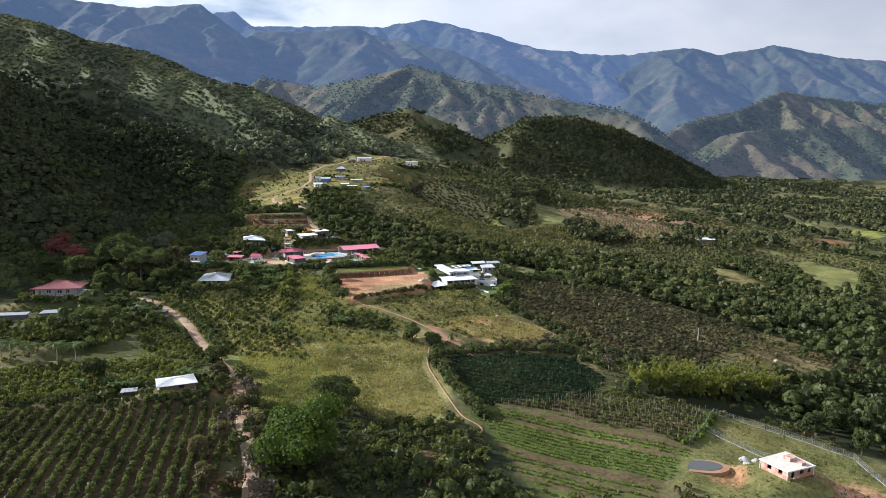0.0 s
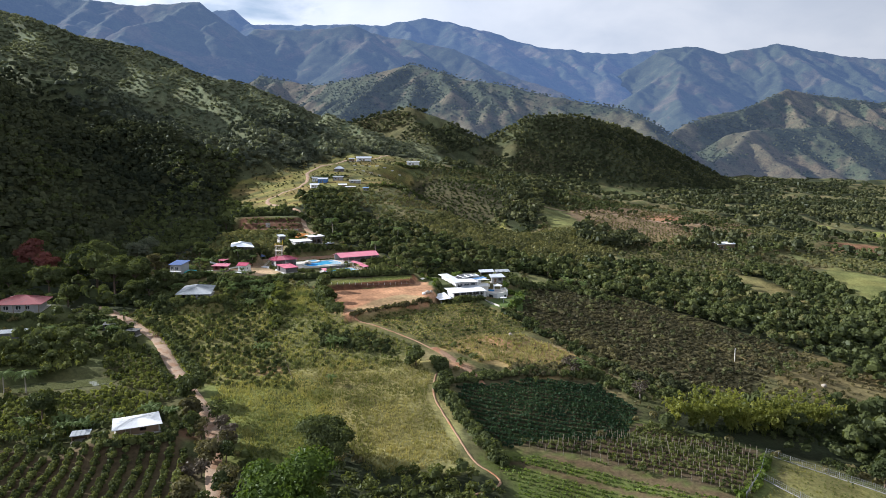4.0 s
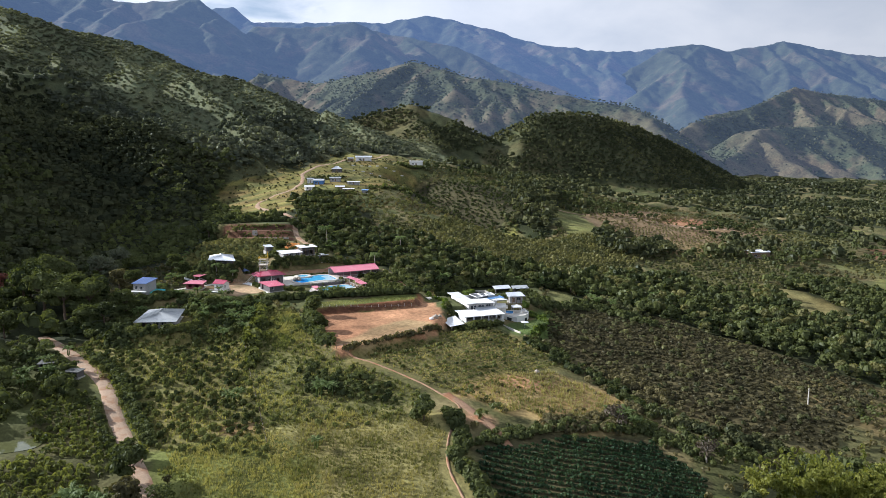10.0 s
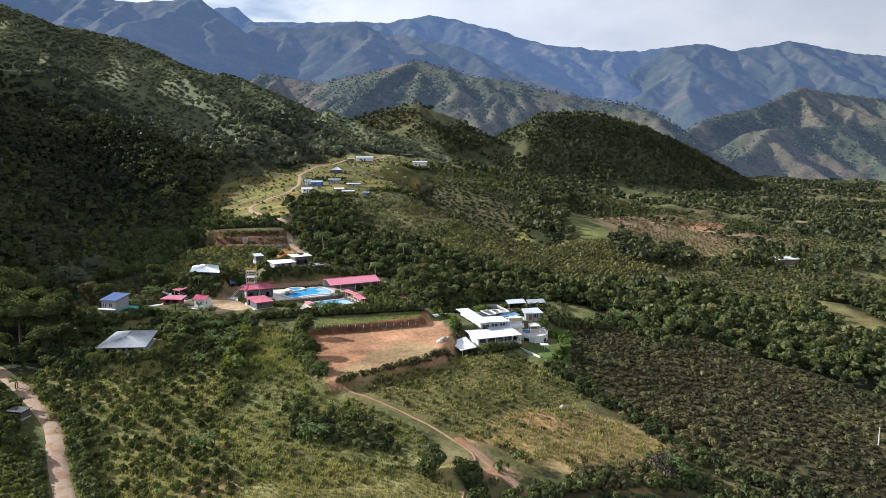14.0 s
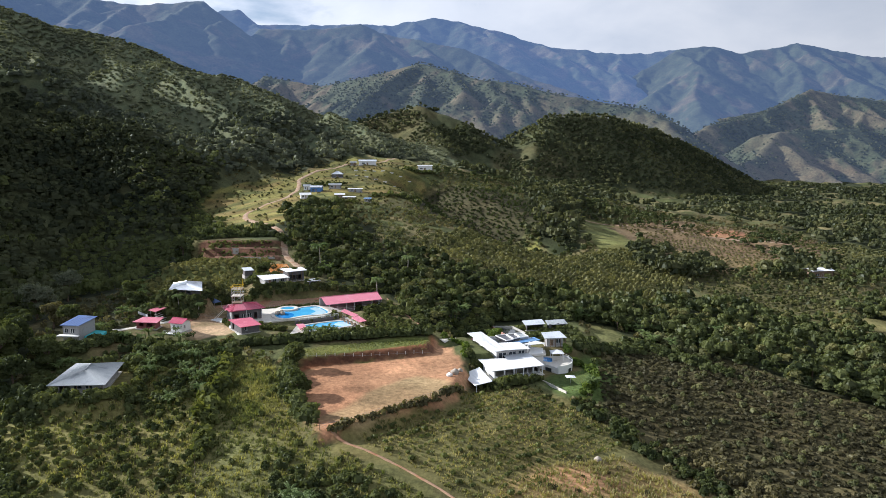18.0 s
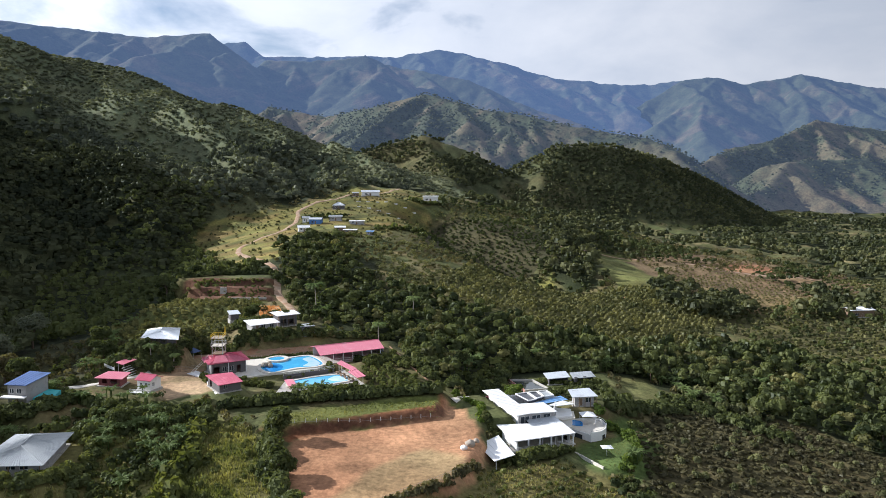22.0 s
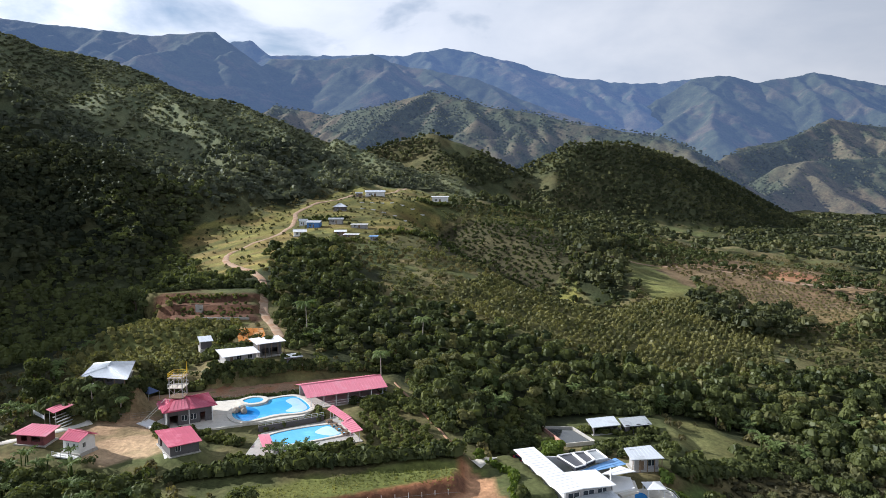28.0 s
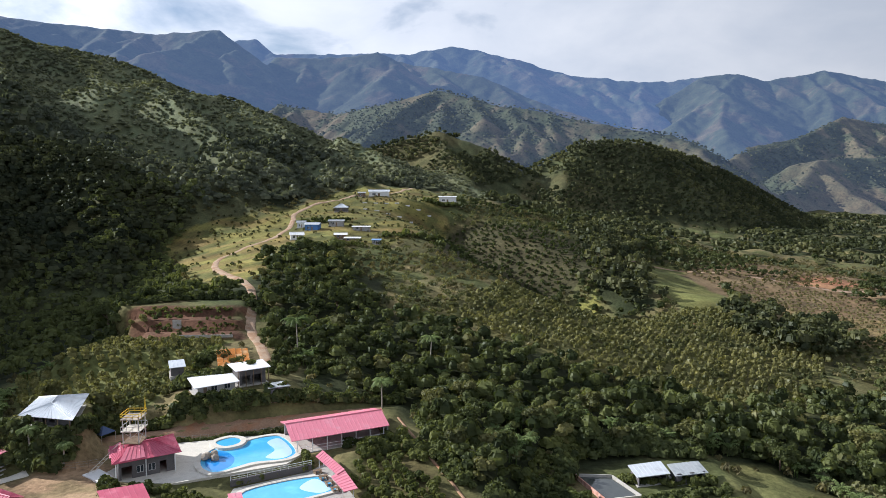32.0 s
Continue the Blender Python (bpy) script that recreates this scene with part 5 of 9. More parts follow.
def parasol_table(x, y):
    z = gz(x, y)
    t = thing("parasol", x, y, z, "square white parasol on the villa lawn", "parasol")
    part("pole", bar(bmesh.new(), (x, y, z), (x, y, z + 2.5), 0.05, 6), STEEL, t)
    bm = bmesh.new()
    solid(bm, [(x - 1.3, y - 1.2, z + 2.25), (x + 1.3, y - 1.2, z + 2.25), (x + 1.3, y + 1.2, z + 2.25), (x - 1.3, y + 1.2, z + 2.25)], [(x - 0.1, y - 0.1, z + 2.6), (x + 0.1, y - 0.1, z + 2.6), (x + 0.1, y + 0.1, z + 2.6), (x - 0.1, y + 0.1, z + 2.6)])
    part("canopy", bm, WHITE_CLOTH, t)


parasol_table(47.8, 325.2)

# retaining wall of the lawn
rw = thing("garden_wall", 42, 322, 1, "pale concrete retaining wall of the villa lawn", "wall")
for k in range(7):
    a, b = lerp((39.4, 327.6), (44.8, 317.6), k / 7), lerp((39.4, 327.6), (44.8, 317.6), (k + 0.97) / 7)
    part("panel", prism(bmesh.new(), [a, b, (b[0] + 0.25, b[1] + 0.12), (a[0] + 0.25, a[1] + 0.12)], -1.5, 3.7 - 0.08 * k), PALE_CONCRETE, rw)

box_house("cottage", "small white cottage with a pale lean-to roof", "house", [(45.7, 350.6), (52.9, 351.2), (51.9, 357.0), (45.6, 355.6)], 9.2, 6.5, "flat", 0.7, PALE_ROOF, GREY_AND_SHADED_WALL, 0.9, front=[(1, 2.2, 0, 2.1, "door"), (3, 4.6, 0.9, 2.2, "window")], posts=True)
# Both sheds have dark walls for the shade below their low roofs.
box_house("shed", "open shed with a curved pale zinc roof behind the villa", "shed", [(44.2, 375.8), (51.6, 377.6), (51.4, 383.0), (43.8, 381.0)], 7.4, 5.3, "flat", 0.5, PALE_ROOF, DARK_AND_SHADED_WALL, 0.5, front=None, right=(), back=(), left=())
box_house("shed", "grey shed with a dull zinc roof behind the villa", "shed", [(52.2, 376.4), (59.6, 378.0), (59.4, 383.0), (52.2, 381.4)], 7.3, 5.3, "flat", 0.5, GREY_ROOF, DARK_AND_SHADED_WALL, 0.5, front=[(1, 3, 0.8, 2.2, "gap"), (4, 6, 0.8, 2.2, "gap")])

# an unfinished concrete tank behind the villa
tank = thing("tank", 40, 383, 2.6, "unfinished concrete water tank with brick sides", "tank")
tz = gz(38, 375)
for a, b, mat in (((33.1, 381.1), (36.2, 369.3), BRICK), ((36.2, 369.3), (43.3, 370.7), PALE_CONCRETE), ((43.3, 370.7), (40.3, 380.3), CONCRETE), ((40.3, 380.3), (33.1, 381.1), CONCRETE)):
    d = Vector((b[1] - a[1], a[0] - b[0])).normalized() * 0.25
    part("wall", prism(bmesh.new(), [a, b, (b[0] + d.x, b[1] + d.y), (a[0] + d.x, a[1] + d.y)], tz - 1, tz + 0.9), mat, tank)
part("water", prism(bmesh.new(), [(33.5, 380.7), (36.4, 369.7), (42.9, 371.0), (40.0, 379.9)], tz - 0.5, tz + 0.45), GREY_WATER, tank)


def car(x, y, turn, paint, label):
    z = gz(x, y)
    c = thing("car", x, y, z, label, "car")
    bm = bmesh.new()
    solid(bm, [(x - 0.88, y - 2.1, z + 0.35), (x + 0.88, y - 2.1, z + 0.35), (x + 0.88, y + 2.1, z + 0.35), (x - 0.88, y + 2.1, z + 0.35)], [(x - 0.84, y - 2.05, z + 0.9), (x + 0.84, y - 2.05, z + 0.9), (x + 0.84, y + 2.05, z + 0.95), (x - 0.84, y + 2.05, z + 0.95)])
    body = part("body", bm, paint, c)
    bm = bmesh.new()
    solid(bm, [(x - 0.8, y - 1.1, z + 0.9), (x + 0.8, y - 1.1, z + 0.9), (x + 0.8, y + 1.7, z + 0.92), (x - 0.8, y + 1.7, z + 0.92)], [(x - 0.65, y - 0.5, z + 1.45), (x + 0.65, y - 0.5, z + 1.45), (x + 0.65, y + 1.2, z + 1.45), (x - 0.65, y + 1.2, z + 1.45)])
    part("cabin_glass", bm, GLASS, c)
    part("roof", prism(bmesh.new(), [(x - 0.66, y - 0.5), (x + 0.66, y - 0.5), (x + 0.66, y + 1.2), (x - 0.66, y + 1.2)], z + 1.45, z + 1.5), paint, c)
    for dx in (-0.85, 0.85):
        for dy in (-1.3, 1.35):
            w = part("wheel", bar(bmesh.new(), (x + dx - 0.1, y + dy, z + 0.33), (x + dx + 0.1, y + dy, z + 0.33), 0.33, 14), RUBBER, c)
            part("rim", bar(bmesh.new(), (x + dx - 0.11, y + dy, z + 0.33), (x + dx + 0.11, y + dy, z + 0.33), 0.19, 10), STEEL, w)
    for dx in (-0.6, 0.6):
        part("headlight", prism(bmesh.new(), [(x + dx - 0.18, y - 2.14), (x + dx + 0.18, y - 2.14), (x + dx + 0.18, y - 2.0), (x + dx - 0.18, y - 2.0)], z + 0.62, z + 0.8), WHITE_PAINT, c)
    c.rotation_euler.z = radians(turn)


car(24.4, 360.6, 25, CAR_RED, "red hatchback parked beside the villa drive")

# ---- the pool complex ----
COMPLEX = "pool complex"


def pool(name, outline, z, inner, label):
    p = thing(name, sum(q[0] for q in outline) / len(outline), sum(q[1] for q in outline) / len(outline), z, label, "swimming pool")
    shape = smooth_outline(outline)
    big = smooth_outline(inset(outline, -0.9))
    bm = bmesh.new()
    a, b = [bm.verts.new((*q, z + 0.12)) for q in big], [bm.verts.new((*q, z + 0.12)) for q in shape]
    c, d = [bm.verts.new((*q, z - 0.6)) for q in big], [bm.verts.new((*q, z - 0.6)) for q in shape]
    n = len(a)
    for i in range(n):
        j = (i + 1) % n
        for f in ((a[i], a[j], b[j], b[i]), (c[i], c[j], a[j], a[i]), (b[i], b[j], d[j], d[i])):
            bm.faces.new(f)
    part("coping", bm, PALE_CONCRETE, p)
    part("water", prism(bmesh.new(), shape, z - 0.5, z - 0.05), POOL, p)
    for k, (o, mat, text) in enumerate(inner):
        part("pool_floor", prism(bmesh.new(), smooth_outline(o), z - 0.05, z - 0.045 + 0.004 * k), mat, p, text)
    return p


deck = new("pool_terrace", None)
tagged(deck, "pale concrete paving round the pools", "paving", kind="structure")
for o, z in (([(-58, 367), (-44, 365), (-36, 368.6), (-25, 373.4), (-22, 379), (-27, 390.6), (-36, 389), (-48, 386), (-57, 384)], 12.24), ([(-33.4, 351.6), (-28.6, 349.8), (-13.6, 357.2), (-10.0, 358.4), (-17.6, 376), (-20.6, 371.6), (-32.8, 364.6)], 11.32)):
    part("paving", prism(bmesh.new(), o, z - 2, z), PALE_CONCRETE if z > 12 else CONCRETE, deck)

p1 = pool("swimming_pool", [(-41.9, 376.2), (-40.4, 371.6), (-37.4, 369.2), (-34.4, 371.4), (-31.2, 374.0), (-25.8, 375.4), (-24.2, 379.6), (-29.0, 388.4), (-34.6, 386.6), (-35.4, 383.0), (-38.0, 382.4), (-41.0, 381.4)], 12.4,
          [([(-29.6, 376.6), (-26.2, 376.2), (-24.9, 379.6), (-28.8, 387.2), (-31.0, 385.0), (-28.6, 380.6)], SHALLOW, "pale shallow end"), ([(-41.2, 376.4), (-39.9, 372.4), (-37.3, 370.2), (-35.4, 372.4), (-35.6, 376.4), (-38.2, 380.0), (-40.6, 379.8)], DEEP, "dark blue deep end")], "free-form blue swimming pool with a pale shallow end")
ring = pool("paddling_pool", [(-41.4, 384.2), (-39.0, 381.8), (-36.6, 383.2), (-36.8, 386.0), (-39.4, 386.8)], 12.75, [], "round paddling pool with a raised rim")
p2 = pool("swimming_pool", [(-30.4, 363.0), (-27.6, 356.2), (-15.6, 362.0), (-15.0, 364.6), (-18.8, 369.0)], 11.45, [([(-21.0, 364.2), (-17.6, 362.0), (-15.8, 362.8), (-15.6, 364.4), (-18.8, 368.2)], SHALLOW, "pale shallow end")], "long blue swimming pool below the upper one")

# low wall and railing between the two pools
pw = thing("pool_wall", -26, 369, 11.3, "dark retaining wall with a rail between two pools", "wall")
a, b = (-33.5, 365.4), (-20.0, 372.4)
part("wall", prism(bmesh.new(), [a, b, (b[0] - 0.2, b[1] + 0.35), (a[0] - 0.2, a[1] + 0.35)], 10.6, 12.5), DARK_AND_SHADED_WALL, pw)
for k in range(11):
    p = lerp(a, b, k / 10)
    part("rail_post", bar(bmesh.new(), (*p, 12.4), (*p, 13.3), 0.04), WHITE_PAINT, pw)
bm = bmesh.new()
bar(bm, (*a, 13.3), (*b, 13.3), 0.04)
bar(bm, (*a, 12.9), (*b, 12.9), 0.03)
part("rail", bm, WHITE_PAINT, pw)

# rock island and slide tower foot in the upper pool
rk = thing("rock_fountain", -39.8, 378, 12.4, "small rock fountain with a dark slide in the pool", "fountain")
rng = random.Random(5)
for k in range(7):
    bm = bmesh.new()
    bmesh.ops.create_icosphere(bm, subdivisions=2, radius=rng.uniform(0.5, 0.9))
    for v in bm.verts:
        v.co *= 1 + 0.25 * noise.noise(v.co * 2 + Vector((k, 0, 0)))
    bmesh.ops.translate(bm, verts=bm.verts, vec=(-40.2 + rng.uniform(-1.2, 1.2), 376.6 + rng.uniform(-1.0, 1.0), 12.6 + rng.uniform(-0.1, 0.5)))
    part("rock", bm, STONE, rk, smooth=False)

# long open hall with a pink roof
hall = thing("pool_hall", -17, 388, 12.2, "long open hall with a pink metal gable roof", "hall", COMPLEX)
ev = [(-24.6, 377.4), (-5.6, 386.3), (-9.6, 398.4), (-29.2, 389.6)]
roof(hall, "gable", ev, 15.2, 1.5, PINK_ROOF, ribs=0.85)
for i in range(7):
    for e0, e1 in ((ev[0], ev[1]), (ev[3], ev[2])):
        p = lerp(lerp(e0, e1, 0.03 + 0.94 * i / 6), (-17, 388), 0.06)
        part("post", bar(bmesh.new(), (*p, 11.2), (*p, 15.2), 0.09, 6), WHITE_PAINT, hall)
part("floor_slab", prism(bmesh.new(), inset(ev, 0.5), 10.8, 12.3), CONCRETE, hall)
wall(hall, lerp(ev[3], (-17, 388), 0.08), lerp(ev[2], (-17, 388), 0.08), 12.2, 15.0, GREY_AND_SHADED_WALL)
wall(hall, lerp(ev[1], ev[2], 0.08), lerp(ev[2], ev[1], 0.08), 12.2, 15.0, GREY_AND_SHADED_WALL)
for h in (12.9, 13.5):
    part("rail", bar(bmesh.new(), (*lerp(ev[0], (-17, 388), 0.06), h), (*lerp(ev[1], (-17, 388), 0.06), h), 0.05), WHITE_PAINT, hall)

# shelters beside the lower pool
sh = thing("shelter", -14.5, 366, 11.3, "narrow pink shelter roof over tables by the pool", "shelter", COMPLEX)
roof(sh, "flat", [(-19.2, 372.6), (-14.2, 363.8), (-13.0, 365.6), (-18.2, 375.2)], 14.0, 0.2, PINK_ROOF)
roof(sh, "flat", [(-15.2, 363.4), (-12.2, 356.9), (-10.0, 357.8), (-13.1, 365.9)], 13.8, 0.2, PINK_ROOF)
for p in ((-18.6, 373), (-15, 365.4), (-12.6, 358.2), (-10.8, 358.6), (-13.6, 364.6), (-18, 374.4)):
    part("post", bar(bmesh.new(), (*p, 11.2), (*p, 13.9), 0.07, 6), WHITE_PAINT, sh)
sh2 = thing("shelter", -30, 355, 11.3, "small pink lean-to roof beside the lower pool", "shelter", COMPLEX)
roof(sh2, "flat", [(-29.6, 350.9), (-27.7, 352.4), (-30.0, 359.0), (-32.2, 358.4)], 13.0, 0.1, PINK_ROOF)
for p in ((-29.3, 351.6), (-28.1, 352.6), (-30.2, 358.2), (-31.7, 357.8)):
    part("post", bar(bmesh.new(), (*p, 11.2), (*p, 12.9), 0.06, 6), WHITE_PAINT, sh2)


def picnic_table(x, y, z, turn):
    t = thing("picnic_table", x, y, z, "brown wooden picnic table under the pink shelter", "table", "picnic tables by the pool")
    part("tabletop", box(bmesh.new(), x - 0.8, y - 0.4, z + 0.70, x + 0.8, y + 0.4, z + 0.76), WOOD, t)
    for s in (-1, 1):
        part("bench", box(bmesh.new(), x - 0.8, y + s * 0.75 - 0.14, z + 0.42, x + 0.8, y + s * 0.75 + 0.14, z + 0.47), WOOD, t)
        part("leg", box(bmesh.new(), x + s * 0.55 - 0.05, y - 0.8, z, x + s * 0.55 + 0.05, y + 0.8, z + 0.7), WOOD, t)
    t.rotation_euler.z = radians(turn)


for k in range(4):
    picnic_table(-18.6 + 1.4 * k, 370.6 - 2.6 * k, 11.32, 25)

# reception with crossing crimson and pink roofs, and its look-out tower
rc = thing("reception", -51, 373, 12.2, "reception building with a crimson and pink hip roof", "building", COMPLEX)
re = [(-54.4, 365.2), (-44.0, 371.2), (-48.8, 381.0), (-58.6, 374.2)]
roof(rc, "hip", re, 15.8, 1.5, RED_ROOF, ribs=0.8)
part("roof", roof_plane(bmesh.new(), (-53.4, 366.0, 16.0), (-49.6, 368.3, 16.0), (-51.2, 371.4, 17.2), (-53.6, 370.2, 17.2), 0.1, 0.8), PINK_ROOF, rc, "pale pink patch of roofing")
part("roof", roof_plane(bmesh.new(), (-58.8, 374.0, 15.4), (-56.6, 369.4, 15.4), (-55.0, 370.6, 16.4), (-57.0, 375.4, 16.4), 0.1, 0.8), PINK_ROOF, rc)
rf = inset(re, 1.0)
# Dark front wall in place of the open veranda's shade.
wall(rc, rf[0], rf[1], 12.2, 15.6, DARK_AND_SHADED_WALL, [(0.6, 2.4, 0, 2.4, "gap"), (3.2, 4.4, 0.9, 2.2, "window"), (5.2, 6.4, 0.9, 2.2, "window"), (7.2, 8.4, 0, 2.3, "gap")])
wall(rc, rf[1], rf[2], 12.2, 15.6, WHITE_WALL, [(2, 4, 0.9, 2.2, "window")])
wall(rc, rf[2], rf[3], 12.2, 15.6, GREY_AND_SHADED_WALL)
wall(rc, rf[3], rf[0], 12.2, 15.6, GREY_AND_SHADED_WALL, [(1, 3, 0.9, 2.2, "window")])
part("porch_step", prism(bmesh.new(), [(-61.5, 369.0), (-57.0, 365.6), (-55.6, 368.2), (-59.6, 371.8)], 11.6, 12.5), WHITE_WALL, rc)
for k in range(3):
    p = lerp((-54.0, 365.9), (-45.2, 371.0), k / 2)
    part("post", bar(bmesh.new(), (*p, 11.8), (*p, 15.7), 0.1, 6), WHITE_PAINT, rc)

tw = thing("lookout_tower", -53.4, 373.5, 16, "steel look-out tower with yellow railings on the roof", "tower", COMPLEX)
legs = [(-54.9, 371.6), (-52.0, 371.6), (-52.0, 375.0), (-54.9, 375.0)]
for p in legs:
    part("leg", bar(bmesh.new(), (*p, 15.6), (*p, 22.4), 0.11), STEEL, tw)
for z in (17.3, 19.6, 21.9):
    part("platform", prism(bmesh.new(), inset(legs, -0.35), z, z + 0.14), WOOD if z < 18 else (PALE_CONCRETE if z < 20 else POST_WOOD), tw)
for z, mat in ((20.6, STEEL), (22.5, YELLOW_PAINT), (23.0, YELLOW_PAINT)):
    bm = bmesh.new()
    o = inset(legs, -0.3)
    for i in range(4):
        bar(bm, (*o[i], z), (*o[(i + 1) % 4], z), 0.06)
        for k in (0, 0.33, 0.66):
            q = lerp(o[i], o[(i + 1) % 4], k)
            bar(bm, (*q, z - 0.9), (*q, z), 0.045)
    part("railing", bm, mat, tw)
for i in range(4):
    part("brace", bar(bmesh.new(), (*legs[i], 17.4), (*legs[(i + 1) % 4], 19.5), 0.05), STEEL, tw)
bm = bmesh.new()
solid(bm, [(-52.2, 375.2, 22.9), (-51.8, 375.2, 22.9), (-51.8, 375.3, 22.9), (-52.2, 375.3, 22.9)], [(-52.02, 375.2, 25.0), (-51.98, 375.2, 25.0), (-51.98, 375.3, 25.0), (-52.02, 375.3, 25.0)])
part("pennant", bm, YELLOW_PAINT, tw)
bm = bmesh.new()
for s in (-0.35, 0.35):
    bar(bm, (-60.4 + s, 369.4 + s, 12.4), (-56.2 + s, 373.4 + s, 16.6), 0.07)
for k in range(9):
    q = lerp((-60.4, 369.4, 12.4), (-56.2, 373.4, 16.6), k / 8)
    bar(bm, (q[0] - 0.35, q[1] - 0.35, q[2]), (q[0] + 0.35, q[1] + 0.35, q[2]), 0.05)
part("ladder_stair", bm, PALE_CONCRETE, tw)

gz_t = gz(-63.6, 384)
tent = thing("tent", -63.8, 383.8, gz_t, "small navy and white canopy tent", "tent")
q = [(-65.8, 383.2), (-63.2, 381.4), (-61.7, 384.4), (-64.6, 386.4)]
apex = (-63.9, 383.9, gz_t + 3.3)
for i in range(4):
    bm = bmesh.new()
    solid(bm, [(*q[i], gz_t + 2.0), (*q[(i + 1) % 4], gz_t + 2.0), (apex[0], apex[1], apex[2] - 0.08)], [(*q[i], gz_t + 2.08), (*q[(i + 1) % 4], gz_t + 2.08), apex])
    part("canopy_panel", bm, WHITE_CLOTH if i == 3 else NAVY_CLOTH, tent)
    part("pole", bar(bmesh.new(), (*q[i], gz_t), (*q[i], gz_t + 2.05), 0.04), STEEL, tent)

box_house("snack_bar", "low hall with a crimson metal roof and white front wall", "building", [(-46.6, 345.7), (-41.2, 349.3), (-45.8, 357.0), (-52.2, 354.2)], 15.3, 13.0, "flat", 0.5, RED_ROOF, DARK_AND_SHADED_WALL, 0.6, front=[(1.0, 2.0, 0.9, 2.1, "window")], left=[(1.5, 3, 0, 2.2, "gap")], group=COMPLEX, ribs=0.8)
pl = thing("planter_wall", -50, 350, 12.3, "low white planter wall beside the snack bar", "wall")
part("wall", prism(bmesh.new(), [(-47.6, 346.2), (-47.1, 346.5), (-53.4, 360.8), (-53.9, 360.5)], 11.8, 12.9), WHITE_WALL, pl)
chalet = box_house("chalet", "little white two-storey chalet with crimson roof", "house", [(-63.8, 346.4), (-62.0, 351.0), (-67.4, 354.2), (-68.4, 348.2)], 16.4, 13.7, "cross gable", 1.0, RED_ROOF, WHITE_WALL, 0.5, front=[(0.9, 1.7, 1.0, 2.0, "window")], left=[(0.8, 1.5, 1.0, 2.0, "window"), (2.4, 3.1, 1.0, 2.0, "window")], group=COMPLEX, ribs=0.6, plinth=1.2)
part("balcony", prism(bmesh.new(), [(-69.4, 347.2), (-64.2, 345.2), (-63.8, 346.6), (-68.8, 348.6)], 13.3, 13.5), WHITE_WALL, chalet)
bm = bmesh.new()
for z in (13.9, 14.3):
    bar(bm, (-69.4, 347.2, z), (-64.2, 345.2, z), 0.05)
for k in range(6):
    p = lerp((-69.4, 347.2), (-64.2, 345.2), k / 5)
    bar(bm, (*p, 13.4), (*p, 14.3), 0.04)
part("balcony_rail", bm, WHITE_PAINT, chalet)
box_house("pavilion", "low pavilion with a pale pink roof and maroon walls", "building", [(-81.2, 354.6), (-73.3, 352.8), (-73.0, 358.4), (-79.6, 360.0)], 15.4, 13.1, "flat", 0.4, PINK_ROOF, MAROON_WALL, 0.8, front=[(1, 2.4, 0.8, 2.2, "gap"), (3.4, 5.4, 0.8, 2.2, "gap")], group=COMPLEX)
rackh = thing("bleachers", -78, 371, 12.3, "steel bleachers under a narrow pink roof", "bleachers", COMPLEX)
roof(rackh, "flat", [(-81.2, 369.0), (-78.2, 366.3), (-75.4, 375.2), (-78.4, 377.8)], 16.0, 0.2, PINK_ROOF)
for k in range(5):
    z = 12.5 + 0.55 * k
    part("step", prism(bmesh.new(), [(-77.2 - 0.42 * k, 366.8 + 0.05 * k), (-76.9 - 0.42 * k, 366.6 + 0.05 * k), (-74.6 - 0.42 * k, 374.4), (-75.0 - 0.42 * k, 374.6)], z, z + 0.12), STEEL, rackh)
for p in ((-80.6, 369.2), (-78.2, 367.0), (-75.8, 375.0), (-78.3, 377.0)):
    part("post", bar(bmesh.new(), (*p, 12), (*p, 16), 0.08), STEEL, rackh)
part("end_wall", prism(bmesh.new(), [(-75.8, 374.6), (-75.2, 375.0), (-77.8, 377.8), (-78.4, 377.4)], 12, 15.8), WHITE_WALL, rackh)
bn = thing("banner", -83, 371, 14, "white cloth banner strung beside the bleachers", "banner")
bm = bmesh.new()
solid(bm, [(-86.0, 372.6, 14.0), (-81.6, 369.0, 13.6), (-81.6, 369.1, 13.6), (-86.0, 372.7, 14.0)], [(-86.0, 372.6, 14.9), (-81.6, 369.0, 14.4), (-81.6, 369.1, 14.4), (-86.0, 372.7, 14.9)])
part("cloth", bm, WHITE_CLOTH, bn)
for p in ((-86.0, 372.6), (-81.6, 369.0)):
    part("post", bar(bmesh.new(), (*p, gz(*p)), (*p, 15.0), 0.06), POST_WOOD, bn)

# ---- houses on the slope behind ----
# The three farmhouses' walls are greyed or darkened for shade under the eaves.
box_house("farmhouse", "farmhouse with a pale zinc hip roof on a terrace", "house", [(-77.0, 377.0), (-65.0, 373.6), (-69.8, 391.2), (-79.4, 389.4)], 21.3, 19.1, "hip", 1.4, PALE_ROOF, DARK_AND_SHADED_WALL, 1.6, front=[(1, 2.4, 0.8, 2.2, "gap"), (3.2, 4.4, 0, 2.2, "gap"), (5, 6.4, 0.8, 2.2, "gap")], posts=True)
box_house("farmhouse", "low white-walled farmhouse with a white metal roof", "house", [(-48.9, 395.4), (-40.4, 401.2), (-43.4, 406.4), (-52.9, 402.8)], 21.0, 18.7, "flat", 0.5, WHITE_ROOF, GREY_AND_SHADED_WALL, 0.8, front=[(1.2, 2.2, 0, 2.1, "door"), (3, 4.4, 0.9, 2.1, "window"), (6, 7.4, 0.9, 2.1, "window")])
